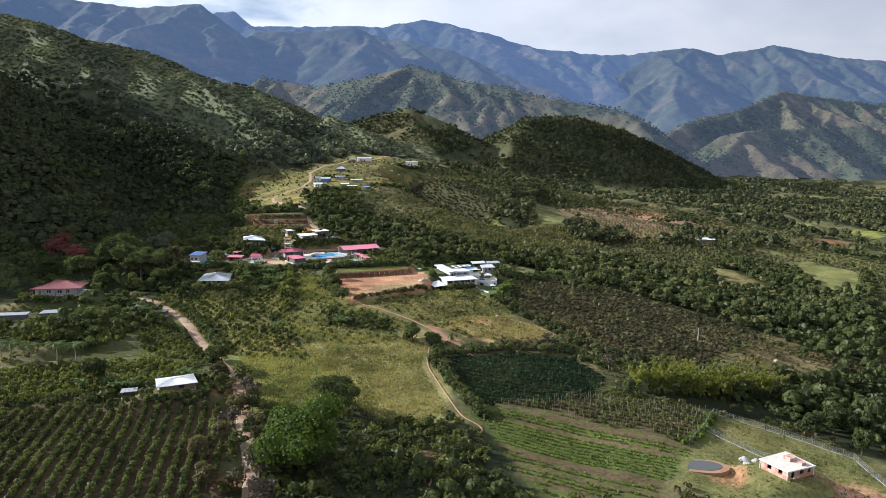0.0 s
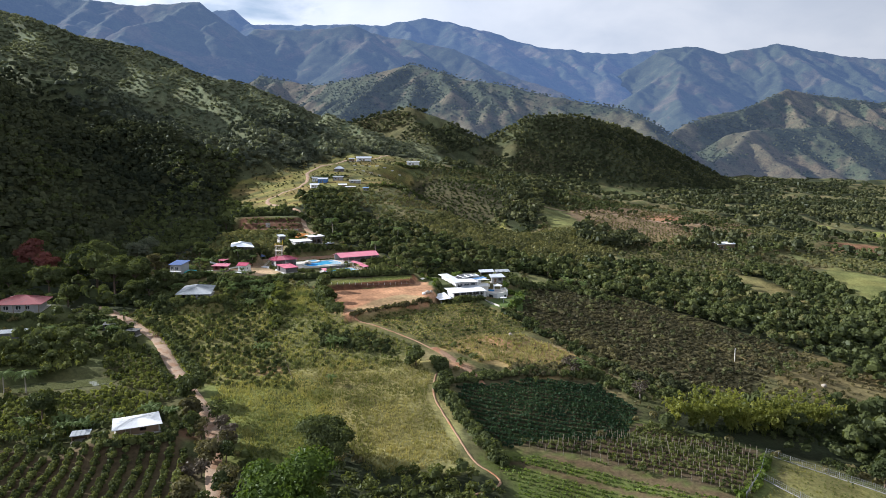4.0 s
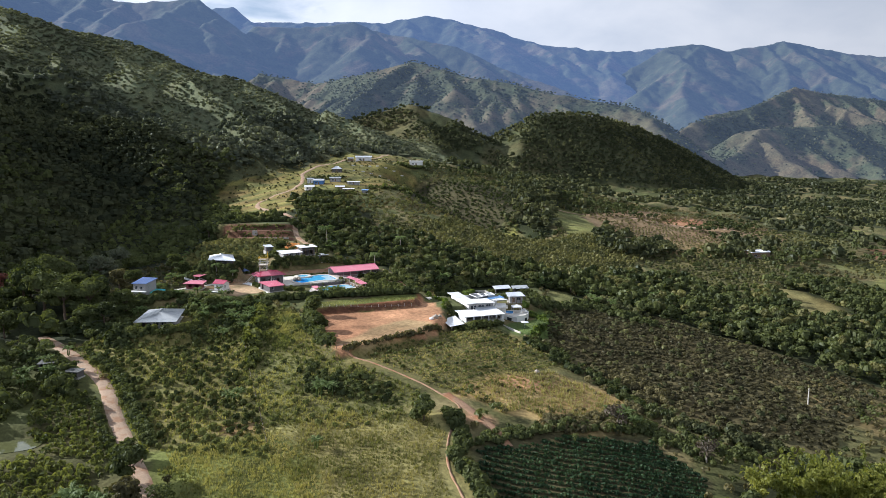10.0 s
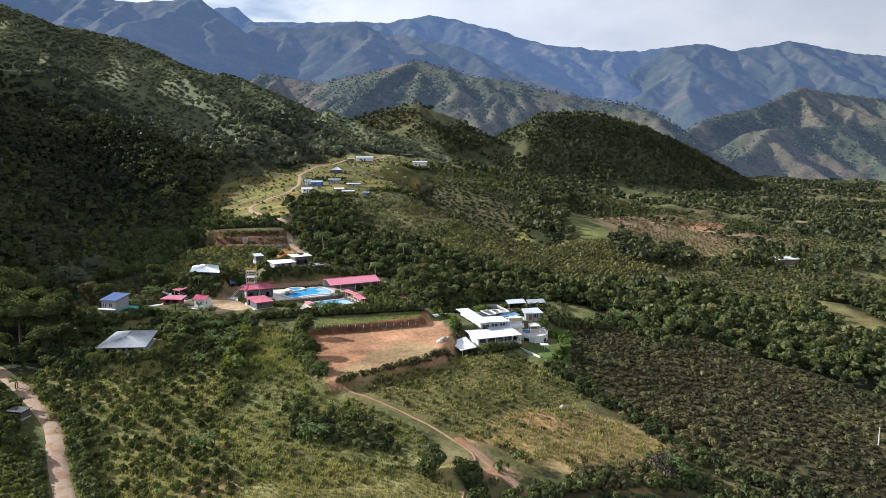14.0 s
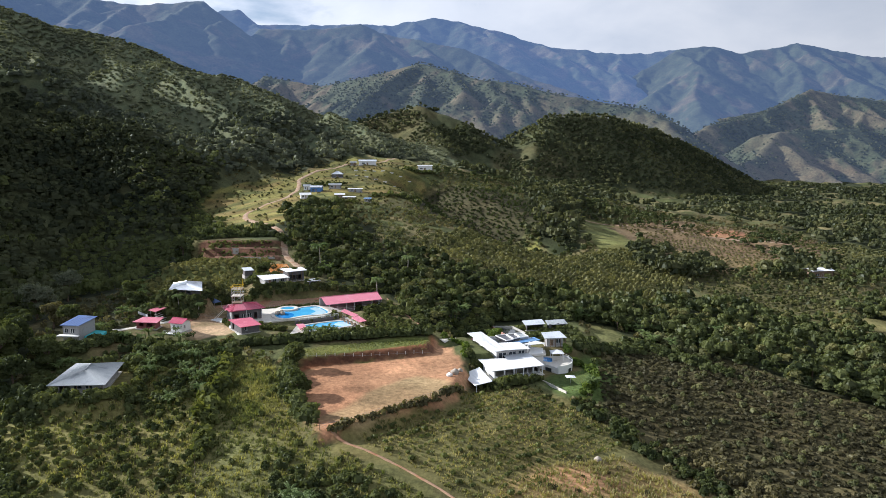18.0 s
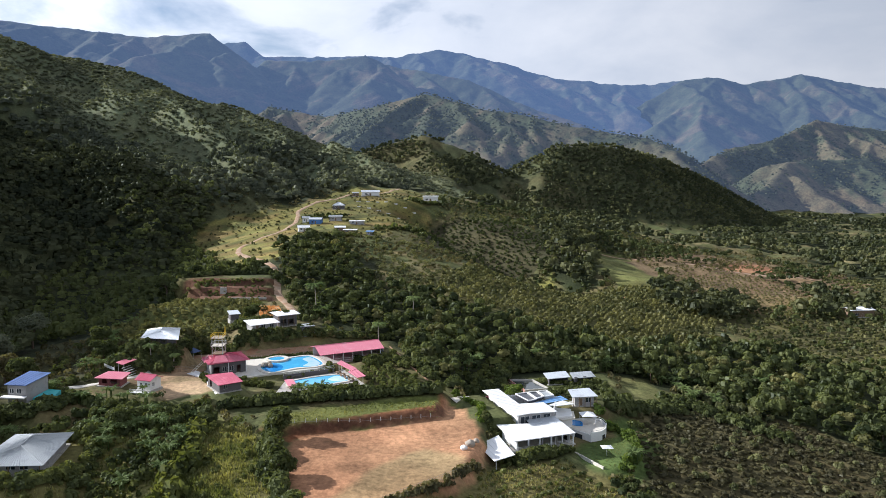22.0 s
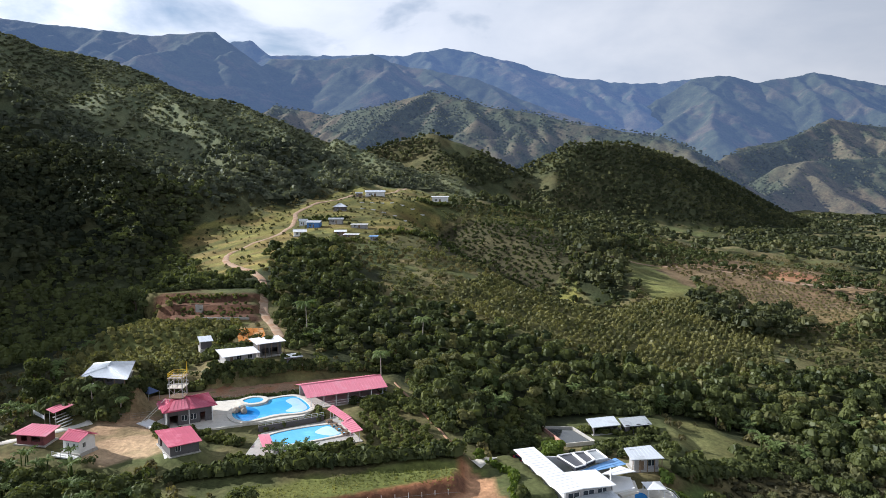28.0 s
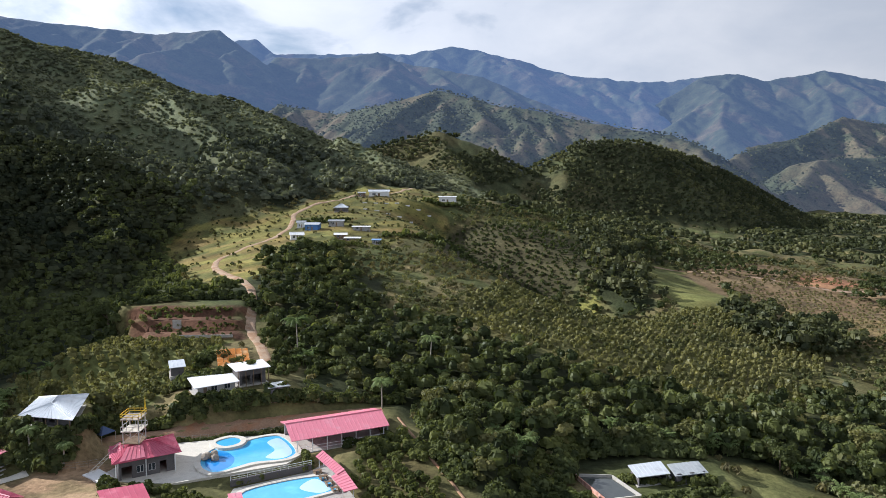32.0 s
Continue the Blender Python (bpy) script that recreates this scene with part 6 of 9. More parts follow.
box_house("farmhouse", "two-storey farmhouse with a white lean-to roof", "house", [(-41.8, 403.6), (-34.7, 408.2), (-37.8, 413.8), (-45.4, 409.4)], 22.6, 18.7, "flat", 0.4, WHITE_ROOF, DARK_AND_SHADED_WALL, 1.0, front=[(0.6, 2.6, 0, 2.3, "gap"), (3, 5.4, 0, 2.3, "gap")], posts=True)
box_house("hut", "small hut with a pale zinc roof among the orchard", "hut", [(-58.4, 407.4), (-55.0, 409.0), (-57.4, 415.0), (-60.8, 413.6)], 22.6, 20.3, "flat", 0.3, PALE_ROOF, DARK_AND_SHADED_WALL, 0.6, front=(), plinth=2.0)
box_house("shed", "grey metal shed beside the hedge", "shed", [(-33.6, 399.8), (-29.0, 402.0), (-31.0, 405.4), (-35.2, 403.2)], 19.6, 17.6, "flat", 0.2, GREY_ROOF, DARK_AND_SHADED_WALL, 0.3)
tarps = thing("drying_cloths", -46, 424, 18.5, "rows of orange drying cloths spread on a slope", "cloth")
for r in range(5):
    for c in range(5):
        o = lerp(lerp((-51.0, 421.6), (-43.6, 426.0), c / 5), lerp((-54.0, 431.2), (-46.6, 435.6), c / 5), r / 5)
        zc = gz(o[0] + 0.6, o[1] + 0.8)
        bm = bmesh.new()
        solid(bm, [(o[0], o[1], zc + 0.15), (o[0] + 1.3, o[1] + 0.85, zc + 0.15), (o[0] + 0.9, o[1] + 2.4, zc + 0.75), (o[0] - 0.45, o[1] + 1.5, zc + 0.75)], [(o[0], o[1], zc + 0.22), (o[0] + 1.3, o[1] + 0.85, zc + 0.22), (o[0] + 0.9, o[1] + 2.4, zc + 0.82), (o[0] - 0.45, o[1] + 1.5, zc + 0.82)])
        part("cloth", bm, ORANGE_TARP, tarps)
# low walls and the block hut on the red terraces
tr = thing("retaining_wall", -66, 452, 23, "concrete retaining walls on the red earth terraces", "wall")
for a, b, z0, z1 in (((-71, 446.2), (-53.4, 446.4), 20.2, 22.5), ((-73.4, 454.8), (-70.8, 454.6), 22.0, 25.4), ((-86, 464.6), (-78, 464.4), 24.6, 25.8)):
    d = Vector((b[1] - a[1], a[0] - b[0])).normalized() * 0.3
    part("wall", prism(bmesh.new(), [a, b, (b[0] + d.x, b[1] + d.y), (a[0] + d.x, a[1] + d.y)], z0, z1), CONCRETE, tr)

# ---- hill farm ----
HILL = "hill farm"


def hill_house(name, label, px, py, w, d, h, kind, rise, rmat, wmat, turn=0, category="house"):
    c, s = math.cos(radians(turn)), math.sin(radians(turn))
    ev = [(px + u * c - v * s, py + u * s + v * c) for u, v in ((-w / 2, -d / 2), (w / 2, -d / 2), (w / 2, d / 2), (-w / 2, d / 2))]
    z = min(gz(*p) for p in ev) + 0.4
    z = max(z, gz(px, py) - 0.4)
    return box_house(name, label, category, ev, z + h, z, kind, rise, rmat, wmat, 0.5, front=[(w * 0.15, w * 0.3, 0.9, 2.1, "window"), (w * 0.4, w * 0.5, 0, 2.1, "door")], group=HILL, plinth=1.5)


hill_house("greenhouse", "white arched tunnel hut beside the hill road", -59.2, 596, 7.4, 6, 2.4, "gable", 1.2, WHITE_ROOF, WHITE_WALL, 12, "hut")
hill_house("farmhouse", "blue-walled house with a pale roof on the hill", -54.7, 621, 8.4, 6, 3.2, "gable", 1.0, PALE_ROOF, BLUE_WALL, -8)
hill_house("farmhouse", "small white house with a zinc roof on the hill", -62.5, 632, 5.4, 5, 3.0, "gable", 0.9, GREY_ROOF, WHITE_WALL, 5)
hill_house("barn", "long low barn with a grey roof on the hill", -43.0, 629, 9, 5, 2.7, "gable", 0.8, GREY_ROOF, GREY_AND_SHADED_WALL, 0, "barn")
hill_house("shed", "low shed with a white roof on the hill", -28.6, 617, 10, 4.5, 2.2, "flat", 0.3, WHITE_ROOF, GREY_AND_SHADED_WALL, -4, "shed")
hill_house("shed", "small shed with a cream arched roof below the barn", -37.0, 592, 6.8, 5, 2.2, "gable", 0.8, WHITE_ROOF, WOOD, 6, "shed")
hill_house("shed", "open shed with a white roof below the barn", -30.6, 585, 8.4, 4.5, 2.0, "flat", 0.4, WHITE_ROOF, WOOD, -6, "shed")
hill_house("hut", "tiny hut with a blue roof on the hillside", -18.8, 583, 4.8, 3.6, 2.3, "flat", 0.4, SKYBLUE_ROOF, GREY_AND_SHADED_WALL, -10, "hut")
hill_house("farmhouse", "house with a pale pyramid roof on the hilltop", -46.0, 685, 9, 8.4, 2.6, "hip", 2.2, PALE_ROOF, DARK_AND_SHADED_WALL, 0)
hill_house("farmhouse", "long white farmhouse with verandah on the hilltop", -26.0, 752, 15.5, 8, 3.2, "gable", 1.3, PALE_ROOF, WHITE_WALL, 4)
hill_house("farmhouse", "white box-shaped house with a flat roof on the hilltop", 23.5, 754, 13.4, 8, 4.0, "flat", 0.4, WHITE_ROOF, WHITE_WALL, -4)
hill_house("shed", "dark shed beside the hilltop farmhouse", -37.8, 746, 6, 5, 2.6, "gable", 0.8, GREY_ROOF, WOOD, 4, "shed")
mark = thing("bee_hives", -12, 710, gz(-12, 710), "rows of white hive boxes on the hill pasture", "hives")
for r in range(2):
    for k in range(7 - 2 * r):
        x, y = -34 + 7.2 * k + 2 * r, 721 - 23 * r + (k % 2)
        z = gz(x, y)
        part("hive", box(bmesh.new(), x - 1.5, y - 0.5, z - 0.3, x + 1.5, y + 0.5, z + 0.5), WHITE_PAINT, mark)
hill_house("farmhouse", "distant white-roofed farmhouse among trees", 240, 524, 15, 9, 3.6, "gable", 1.2, WHITE_ROOF, WOOD, 8)

# ---- houses west of the road ----
box_house("bungalow", "bungalow with a grey corrugated hip roof", "house", [(-81.3, 300.8), (-68.0, 300.8), (-70.6, 319.4), (-82.6, 318.8)], 12.8, 10.5, "hip", 1.7, GREY_ROOF, GREY_AND_SHADED_WALL, 1.5, front=[(1, 3.4, 0, 2.3, "gap"), (4.4, 6.2, 0.9, 2.2, "window"), (7, 8.6, 0.9, 2.2, "window")], right=[(2, 3.6, 0.9, 2.2, "window"), (7, 8.6, 0.9, 2.2, "window")], posts=True, ribs=0.55)
bh = box_house("house", "two-storey blue house with a bright blue roof", "house", [(-94.2, 336.4), (-88.6, 335.2), (-87.4, 345.0), (-93.6, 347.2)], 18.9, 13.6, "flat", 0.5, BLUE_ROOF, GREY_AND_SHADED_WALL, 0.6, front=[(0.5, 1.6, 3.0, 4.2, "window"), (2.4, 3.6, 3.0, 4.2, "window"), (1.8, 2.8, 0, 2.1, "door")])
part("balcony", prism(bmesh.new(), [(-94.6, 335.0), (-88.4, 333.8), (-88.6, 335.6), (-94.4, 336.8)], 16.0, 16.25), WHITE_WALL, bh)
part("side_wall", prism(bmesh.new(), [(-88.0, 337.0), (-83.6, 338.4), (-84.4, 343.4), (-88.0, 344.6)], 12.8, 15.4), TEAL_WALL, bh)
box_house("house", "old house with a maroon hip roof and verandah", "house", [(-137.4, 276.6), (-118.8, 277.6), (-120.8, 290.6), (-136.0, 291.4)], 14.6, 11.7, "hip", 2.0, MAROON_ROOF, GREY_AND_SHADED_WALL, 1.6, front=[(1, 2.2, 0, 2.2, "door"), (4, 5.6, 0.9, 2.2, "window"), (8, 9.6, 0.9, 2.2, "window"), (11, 12.4, 0.9, 2.2, "window")], posts=True)
box_house("outhouse", "low outhouse with rusty grey sheeting", "shed", [(-126.0, 259.6), (-116.6, 261.4), (-117.4, 265.6), (-126.4, 264.0)], gz(-121, 262) + 2.4, gz(-121, 262) + 0.1, "flat", 0.3, GREY_ROOF, DARK_AND_SHADED_WALL, 0.4)
box_house("outhouse", "long low shed with grey sheeting by the crops", "shed", [(-139.0, 256.4), (-129.4, 257.8), (-130.0, 261.4), (-139.4, 260.0)], gz(-134, 258) + 2.2, gz(-134, 258) + 0.1, "flat", 0.3, GREY_ROOF, DARK_AND_SHADED_WALL, 0.4)
box_house("lean_to", "tarpaulin-roofed lean-to beside the dirt road", "shed", [(-88.8, 268.4), (-84.4, 267.4), (-83.4, 270.2), (-87.6, 271.4)], gz(-86, 269) + 1.9, gz(-86, 269) + 0.1, "flat", 0.2, OLD_TARP, DARK_AND_SHADED_WALL, 0.4, front=None)
box_house("lean_to", "sagging grey lean-to among the trees", "shed", [(-97.0, 271.6), (-92.6, 272.4), (-93.0, 275.6), (-97.2, 275.0)], gz(-95, 273) + 2.0, gz(-95, 273) + 0.1, "flat", 0.3, OLD_TARP, DARK_AND_SHADED_WALL, 0.4, front=None)
hz = gz(-60, 195) + 0.1
box_house("farm_hut", "farm hut with a shining white corrugated hip roof", "hut", [(-63.2, 189.6), (-53.2, 193.6), (-56.6, 201.6), (-65.8, 197.2)], 3.1, hz, "hip", 0.8, WHITE_ROOF, WOOD, 0.8, front=[(2, 3, 0, 2, "door"), (5, 6.4, 0.8, 1.9, "gap")], ribs=0.5)
box_house("lean_to", "little rusty lean-to beside the farm hut", "shed", [(-73.6, 192.0), (-69.6, 193.2), (-70.2, 196.0), (-74.2, 195.0)], gz(-72, 194) + 1.9, gz(-72, 194) + 0.1, "flat", 0.2, GREY_ROOF, WOOD, 0.3, front=None)

# ---- the brick house under construction, its pond and its fence ----
bz = -12.5
bk = thing("brick_house", 97, 161, bz, "unfinished red brick house with a concrete roof slab", "house")
bc = [(94.4, 154.6), (103.2, 157.6), (100.6, 166.4), (91.4, 162.6)]
bf = inset(bc, 0.35)
for i, ops in enumerate(([(1.2, 2.2, 0, 2.2, "gap"), (4, 5.4, 0.9, 2.1, "gap"), (6.6, 7.6, 0.9, 2.1, "gap")], [(2, 3.2, 0.9, 2.1, "gap"), (5, 6, 0.9, 2.1, "gap")], (), [(2, 3.2, 0.9, 2.1, "gap"), (5.2, 6.4, 0.9, 2.1, "gap")])):
    wall(bk, bf[i], bf[(i + 1) % 4], bz - 1.5, -10.4, BRICK if i in (0, 3) else BRICK, [(a, b, c + 1.5, d + 1.5, e) for a, b, c, d, e in ops], 0.18)
    for p in (bf[i],):
        part("column", bar(bmesh.new(), (*p, bz - 1.5), (*p, -10.3), 0.2), PALE_CONCRETE, bk)
part("roof_slab", prism(bmesh.new(), bc, -10.4, -10.1), PALE_CONCRETE, bk, "pale raw concrete slab")
part("stair_block", prism(bmesh.new(), [(98.0, 160.0), (100.2, 160.8), (99.6, 162.8), (97.4, 162.0)], -10.1, -9.2), BRICK, bk)
part("stair_block", prism(bmesh.new(), [(99.6, 157.6), (101.0, 158.1), (100.6, 159.4), (99.2, 158.9)], -10.1, -9.4), BRICK, bk)
part("ramp", prism(bmesh.new(), [(88.6, 164.2), (91.0, 163.0), (92.4, 166.0), (90.0, 167.4)], -15.2, -13.0), PALE_CONCRETE, bk)
pond = new("pond", None)
tagged(pond, "small round pond with a grey surface in bare earth", "pond", kind="structure")
part("bank", prism(bmesh.new(), blob_outline(79, 165.6, 5.4, 4.4, seed=3), -16, gz(79, 166) + 0.35), DIRT, pond)
part("water", prism(bmesh.new(), blob_outline(78.8, 166.0, 4.2, 3.3, seed=3), -15, gz(79, 166) + 0.4), GREY_WATER, pond)
pond2 = new("fish_pond", None)
tagged(pond2, "murky green fish pond bordered by grass", "pond", kind="structure")
part("water", prism(bmesh.new(), smooth_outline([(-104, 226.0), (-92, 228.6), (-80, 232.6), (-81, 238.4), (-92, 236.0), (-106, 233.0)]), -3, 0.5), POND, pond2)
for k in range(2):
    x, y = 92.5 + 2.4 * k, 171.5 - 1.6 * k
    heap = thing("sand_heap", x, y, gz(x, y), "grey heap of sand and gravel by the building site", "heap", "building material heaps")
    bm = bmesh.new()
    bmesh.ops.create_cone(bm, segments=14, radius1=1.9, radius2=0.15, depth=1.3)
    for v in bm.verts:
        v.co.x *= 1 + 0.2 * noise.noise(v.co + Vector((k, 3, 0)))
    bmesh.ops.translate(bm, verts=bm.verts, vec=(x, y, gz(x, y) + 0.5))
    part("mound", bm, GREY_AND_SHADED_WALL, heap, smooth=True)


def mesh_fence(name, line, label, every=2.6, tall=1.7, mat=None, wires=3, sheet=True):
    f = thing(name, *line[0], gz(*line[0]), label, "fence")
    for a, b in zip(line, line[1:]):
        n = max(1, int(math.dist(a, b) / every))
        for k in range(n):
            p, q = lerp(a, b, k / n), lerp(a, b, (k + 1) / n)
            zp, zq = gz(*p), gz(*q)
            part("post", bar(bmesh.new(), (*p, zp - 0.3), (*p, zp + tall), 0.07), mat or POST_WOOD, f)
            bm = bmesh.new()
            for w in range(wires):
                h = tall * (0.3 + 0.65 * w / max(1, wires - 1))
                bar(bm, (*p, zp + h), (*q, zq + h), 0.025, 3)
            if sheet:
                m = max(2, int(math.dist(p, q) / 0.4))
                for i in range(m):
                    r = lerp((*p, zp), (*q, zq), i / m)
                    bar(bm, (r[0], r[1], r[2] + 0.05), (r[0], r[1], r[2] + tall * 0.95), 0.02, 3)
                part("base_kerb", solid(bmesh.new(), [(p[0], p[1], zp - 0.3), (q[0], q[1], zq - 0.3), (q[0] + 0.15, q[1] + 0.15, zq - 0.3), (p[0] + 0.15, p[1] + 0.15, zp - 0.3)], [(p[0], p[1], zp + 0.15), (q[0], q[1], zq + 0.15), (q[0] + 0.15, q[1] + 0.15, zq + 0.15), (p[0] + 0.15, p[1] + 0.15, zp + 0.15)]), GREY_AND_SHADED_WALL, f)
            part("wire", bm, OLD_STEEL, f)
    return f


mesh_fence("mesh_fence", [(80, 177.6), (89, 188.4), (99.6, 204.8), (112, 197), (129.2, 180.6), (126, 162), (124, 150)], "grey wire mesh fence on a concrete kerb", 2.6, 1.8, OLD_STEEL)
mesh_fence("mesh_fence", [(89, 188.4), (94.8, 180.8), (104.6, 164.2), (112, 150)], "grey wire mesh fence past the brick house", 2.6, 1.6, OLD_STEEL)
mesh_fence("post_fence", [(-16.5, 281), (-12.6, 282.4), (-1.0, 292.4), (10.2, 301.6), (17.6, 312.4)], "weathered post and wire fence along the pitch", 1.6, 1.3, WOOD, 3, False)
mesh_fence("post_fence", [(-30, 327.4), (-10, 331.4), (9.4, 336.6)], "low white post fence on the grass strip", 2.4, 0.9, WHITE_PAINT, 1, False)
mesh_fence("post_fence", [(-80, 373.2), (-66.0, 370.6), (-60, 374)], "dark fence below the farmhouse terrace", 1.8, 1.4, WOOD, 3, False)
mesh_fence("post_fence", [(-52, 387.0), (-38, 390.4), (-27, 394.4)], "low rail of pale posts along the upper track", 1.6, 0.8, POST_WOOD, 2, False)
mesh_fence("post_fence", [(-55, 333), (-47, 300), (-41, 276), (-33, 248), (-28, 230)], "old post and wire fence beside the coffee", 2.5, 1.2, WOOD, 1, False)

# stakes of the pole-bean plot
stakes = thing("bean_poles", 70, 198, gz(70, 198), "rows of pale wooden poles in the bean plot", "poles")
rng = random.Random(11)
for r in range(9):
    for k in range(26):
        u, v = k / 25, r / 8
        p = lerp(lerp((32, 198), (82, 179.5), u), lerp((56, 206), (97, 205), u), v)
        p = (p[0] + rng.uniform(-0.3, 0.3), p[1] + rng.uniform(-0.3, 0.3))
        z = gz(*p)
        part("pole", bar(bmesh.new(), (*p, z - 0.2), (p[0] + rng.uniform(-0.1, 0.1), p[1], z + rng.uniform(1.6, 2.2)), 0.05), STAKE, stakes)

for x, y, h in ((126, 276, 5.0),):
    z = gz(x, y)
    pole = thing("utility_pole", x, y, z, "pale concrete utility pole on the dry slope", "pole")
    part("shaft", bar(bmesh.new(), (x, y, z - 0.5), (x, y, z + h), 0.2, 8, 0.13), PALE_CONCRETE, pole)
    part("crossarm", bar(bmesh.new(), (x - 0.8, y, z + h - 0.5), (x + 0.8, y, z + h - 0.5), 0.07), WOOD, pole)


def boulder(x, y, r, mat, label):
    z = gz(x, y)
    ob = new("boulder")
    ob.location = (x, y, z)
    tagged(ob, label, "boulder", "boulders")
    bm = bmesh.new()
    bmesh.ops.create_icosphere(bm, subdivisions=3, radius=r)
    for v in bm.verts:
        v.co *= 1 + 0.3 * noise.noise(v.co * (1.2 / r) + Vector((x, y, 0)))
        v.co.z *= 0.8
    bmesh.ops.translate(bm, verts=bm.verts, vec=(x, y, z + r * 0.4))
    part("rock", bm, mat, ob, smooth=True)


boulder(15.0, 318.0, 1.1, STONE, "large brown boulder beside the carport")
boulder(13.4, 316.0, 0.8, WHITE_WALL, "smaller whitish boulder beside the carport")
boulder(16.6, 320.2, 0.7, STONE, "brown boulder at the edge of the pitch")
boulder(43.5, 282.0, 0.8, STONE, "dark boulder at the edge of the pit")
boulder(160.0, 246.0, 1.2, STONE, "dark boulder on the dry shoulder")
boulder(152.0, 262.0, 0.9, STONE, "brown boulder on the dry shoulder")


# ---- plants ----
PR = np.random.RandomState(7)


def sprays(n, lumps, size, droop=0.0, flat=0.55, rs=PR):
    """Sprays of leaves over the skin of several round lumps (x, y, z, radius, height): n small leaf-shaped faces, as corners."""
    lumps = np.array(lumps, float)
    area = lumps[:, 3] ** 2
    pick = rs.choice(len(lumps), n, p=area / area.sum())
    d = rs.normal(size=(n, 3))
    d[:, 2] = np.abs(d[:, 2]) * 1.0 - 0.35 * rs.rand(n)
    d /= np.linalg.norm(d, axis=1)[:, None]
    r = lumps[pick, 3:4] * (0.72 + 0.36 * rs.rand(n, 1))
    c = lumps[pick, :3] + d * r * np.stack([np.ones(n), np.ones(n), lumps[pick, 4] / lumps[pick, 3]], 1)
    nor = d + flat * rs.normal(size=(n, 3))
    nor[:, 2] += 0.35
    nor /= np.linalg.norm(nor, axis=1)[:, None]
    t = np.cross(nor, rs.normal(size=(n, 3)))
    t /= np.linalg.norm(t, axis=1)[:, None]
    b = np.cross(nor, t)
    s = size * (0.6 + 0.8 * rs.rand(n, 1))
    fall = np.array([0, 0, -1.0]) * droop * s
    return np.stack([c - t * s * 0.62, c - b * s * 0.42 + nor * s * 0.1, c + t * s * 0.62 + fall, c + b * s * 0.42 + nor * s * 0.1], 1)


def leaf_mesh(name, quads, tone=None):
    """One mesh of leaf sprays; tone: how light each plant is, a value for each spray."""
    n = len(quads)
    me = mesh_of(name, quads.reshape(-1, 3), np.arange(n * 4).reshape(n, 4), False)
    if tone is not None:
        at = me.attributes.new("tone", "FLOAT", "POINT")
        at.data.foreach_set("value", np.repeat(tone, 4).astype(np.float32))
    return me


def crown_lumps(rs, r, h, n, low=0.35):
    """A crown of overlapping lumps, broader in the middle."""
    out = [(0, 0, h * 0.62, r * 0.62, h * 0.30)]
    for k in range(n):
        a, up = rs.uniform(0, 6.28), rs.uniform(low, 0.86)
        reach = r * (0.62 - 0.5 * abs(up - 0.55)) * rs.uniform(0.7, 1.15)
        rad = r * rs.uniform(0.28, 0.46)
        out.append((math.cos(a) * reach, math.sin(a) * reach, h * up, rad, rad * rs.uniform(0.6, 0.9)))
    return out


def plant_mass(name, protos, x, y, size, mat, label, category="plants", sink=0.0, tall=None, tones=(0.0, 0.35), seed=0, patch=0.0, broad=9, z=None):
    """Many plants as one object: each one a turned and scaled copy of one of the shapes."""
    rs = np.random.RandomState(seed + 50)
    z = (ground_z(x, y) if z is None else z) - sink
    which = rs.randint(len(protos), size=len(x))
    turn = rs.uniform(0, 6.283, len(x))
    tall = np.ones(len(x)) if tall is None else tall
    tone = rs.uniform(*tones, len(x)) + patch * (fbm(x / broad, y / broad, 3, 77) - 0.5)
    quads, shades = [], []
    for k, p in enumerate(protos):
        m = which == k
        if not m.any():
            continue
        c, s = np.cos(turn[m])[:, None, None], np.sin(turn[m])[:, None, None]
        sc = size[m][:, None, None]
        px, py, pz = p[None, ..., 0], p[None, ..., 1], p[None, ..., 2]
        v = np.stack([(px * c - py * s) * sc + x[m][:, None, None], (px * s + py * c) * sc + y[m][:, None, None], pz * sc * tall[m][:, None, None] + z[m][:, None, None]], -1)
        quads.append(v.reshape(-1, 4, 3))
        shades.append(np.repeat(tone[m], len(p)))
    ob = new(name, leaf_mesh(name, np.concatenate(quads), np.concatenate(shades)))
    ob.data.materials.append(mat)
    return tagged(ob, label, category, kind="stuff")


def sown(area, gap, wobble=0.35, row=None, turn=0.0, keep=1.0, seed=0, bounds=None):
    """Places over an area of the plan: in rows, or loosely strewn."""
    rs = np.random.RandomState(seed + 900)
    pts = AREA[area] if area else [(bounds[0], bounds[1]), (bounds[2], bounds[1]), (bounds[2], bounds[3]), (bounds[0], bounds[3])]
    px, py = [p[0] for p in pts], [p[1] for p in pts]
    cx, cy, reach = (min(px) + max(px)) / 2, (min(py) + max(py)) / 2, math.hypot(max(px) - min(px), max(py) - min(py)) / 2
    u, v = np.meshgrid(np.arange(-reach, reach, gap), np.arange(-reach, reach, row or gap))
    u, v = u.ravel(), v.ravel()
    u = u + rs.uniform(-wobble, wobble, u.shape) * gap
    v = v + rs.uniform(-wobble, wobble, v.shape) * (row or gap) * (0.5 if row else 1)
    c, s = math.cos(radians(turn)), math.sin(radians(turn))
    x, y = cx + u * c - v * s, cy + u * s + v * c
    wx, wy = 9 * (fbm(x / 12, y / 12, 3, 301) - 0.5), 9 * (fbm(x / 12, y / 12, 3, 302) - 0.5)
    ok = outline_distance(x + wx, y + wy, pts) <= 0
    if keep < 1:
        ok &= rs.rand(len(x)) < keep
    return x[ok], y[ok]


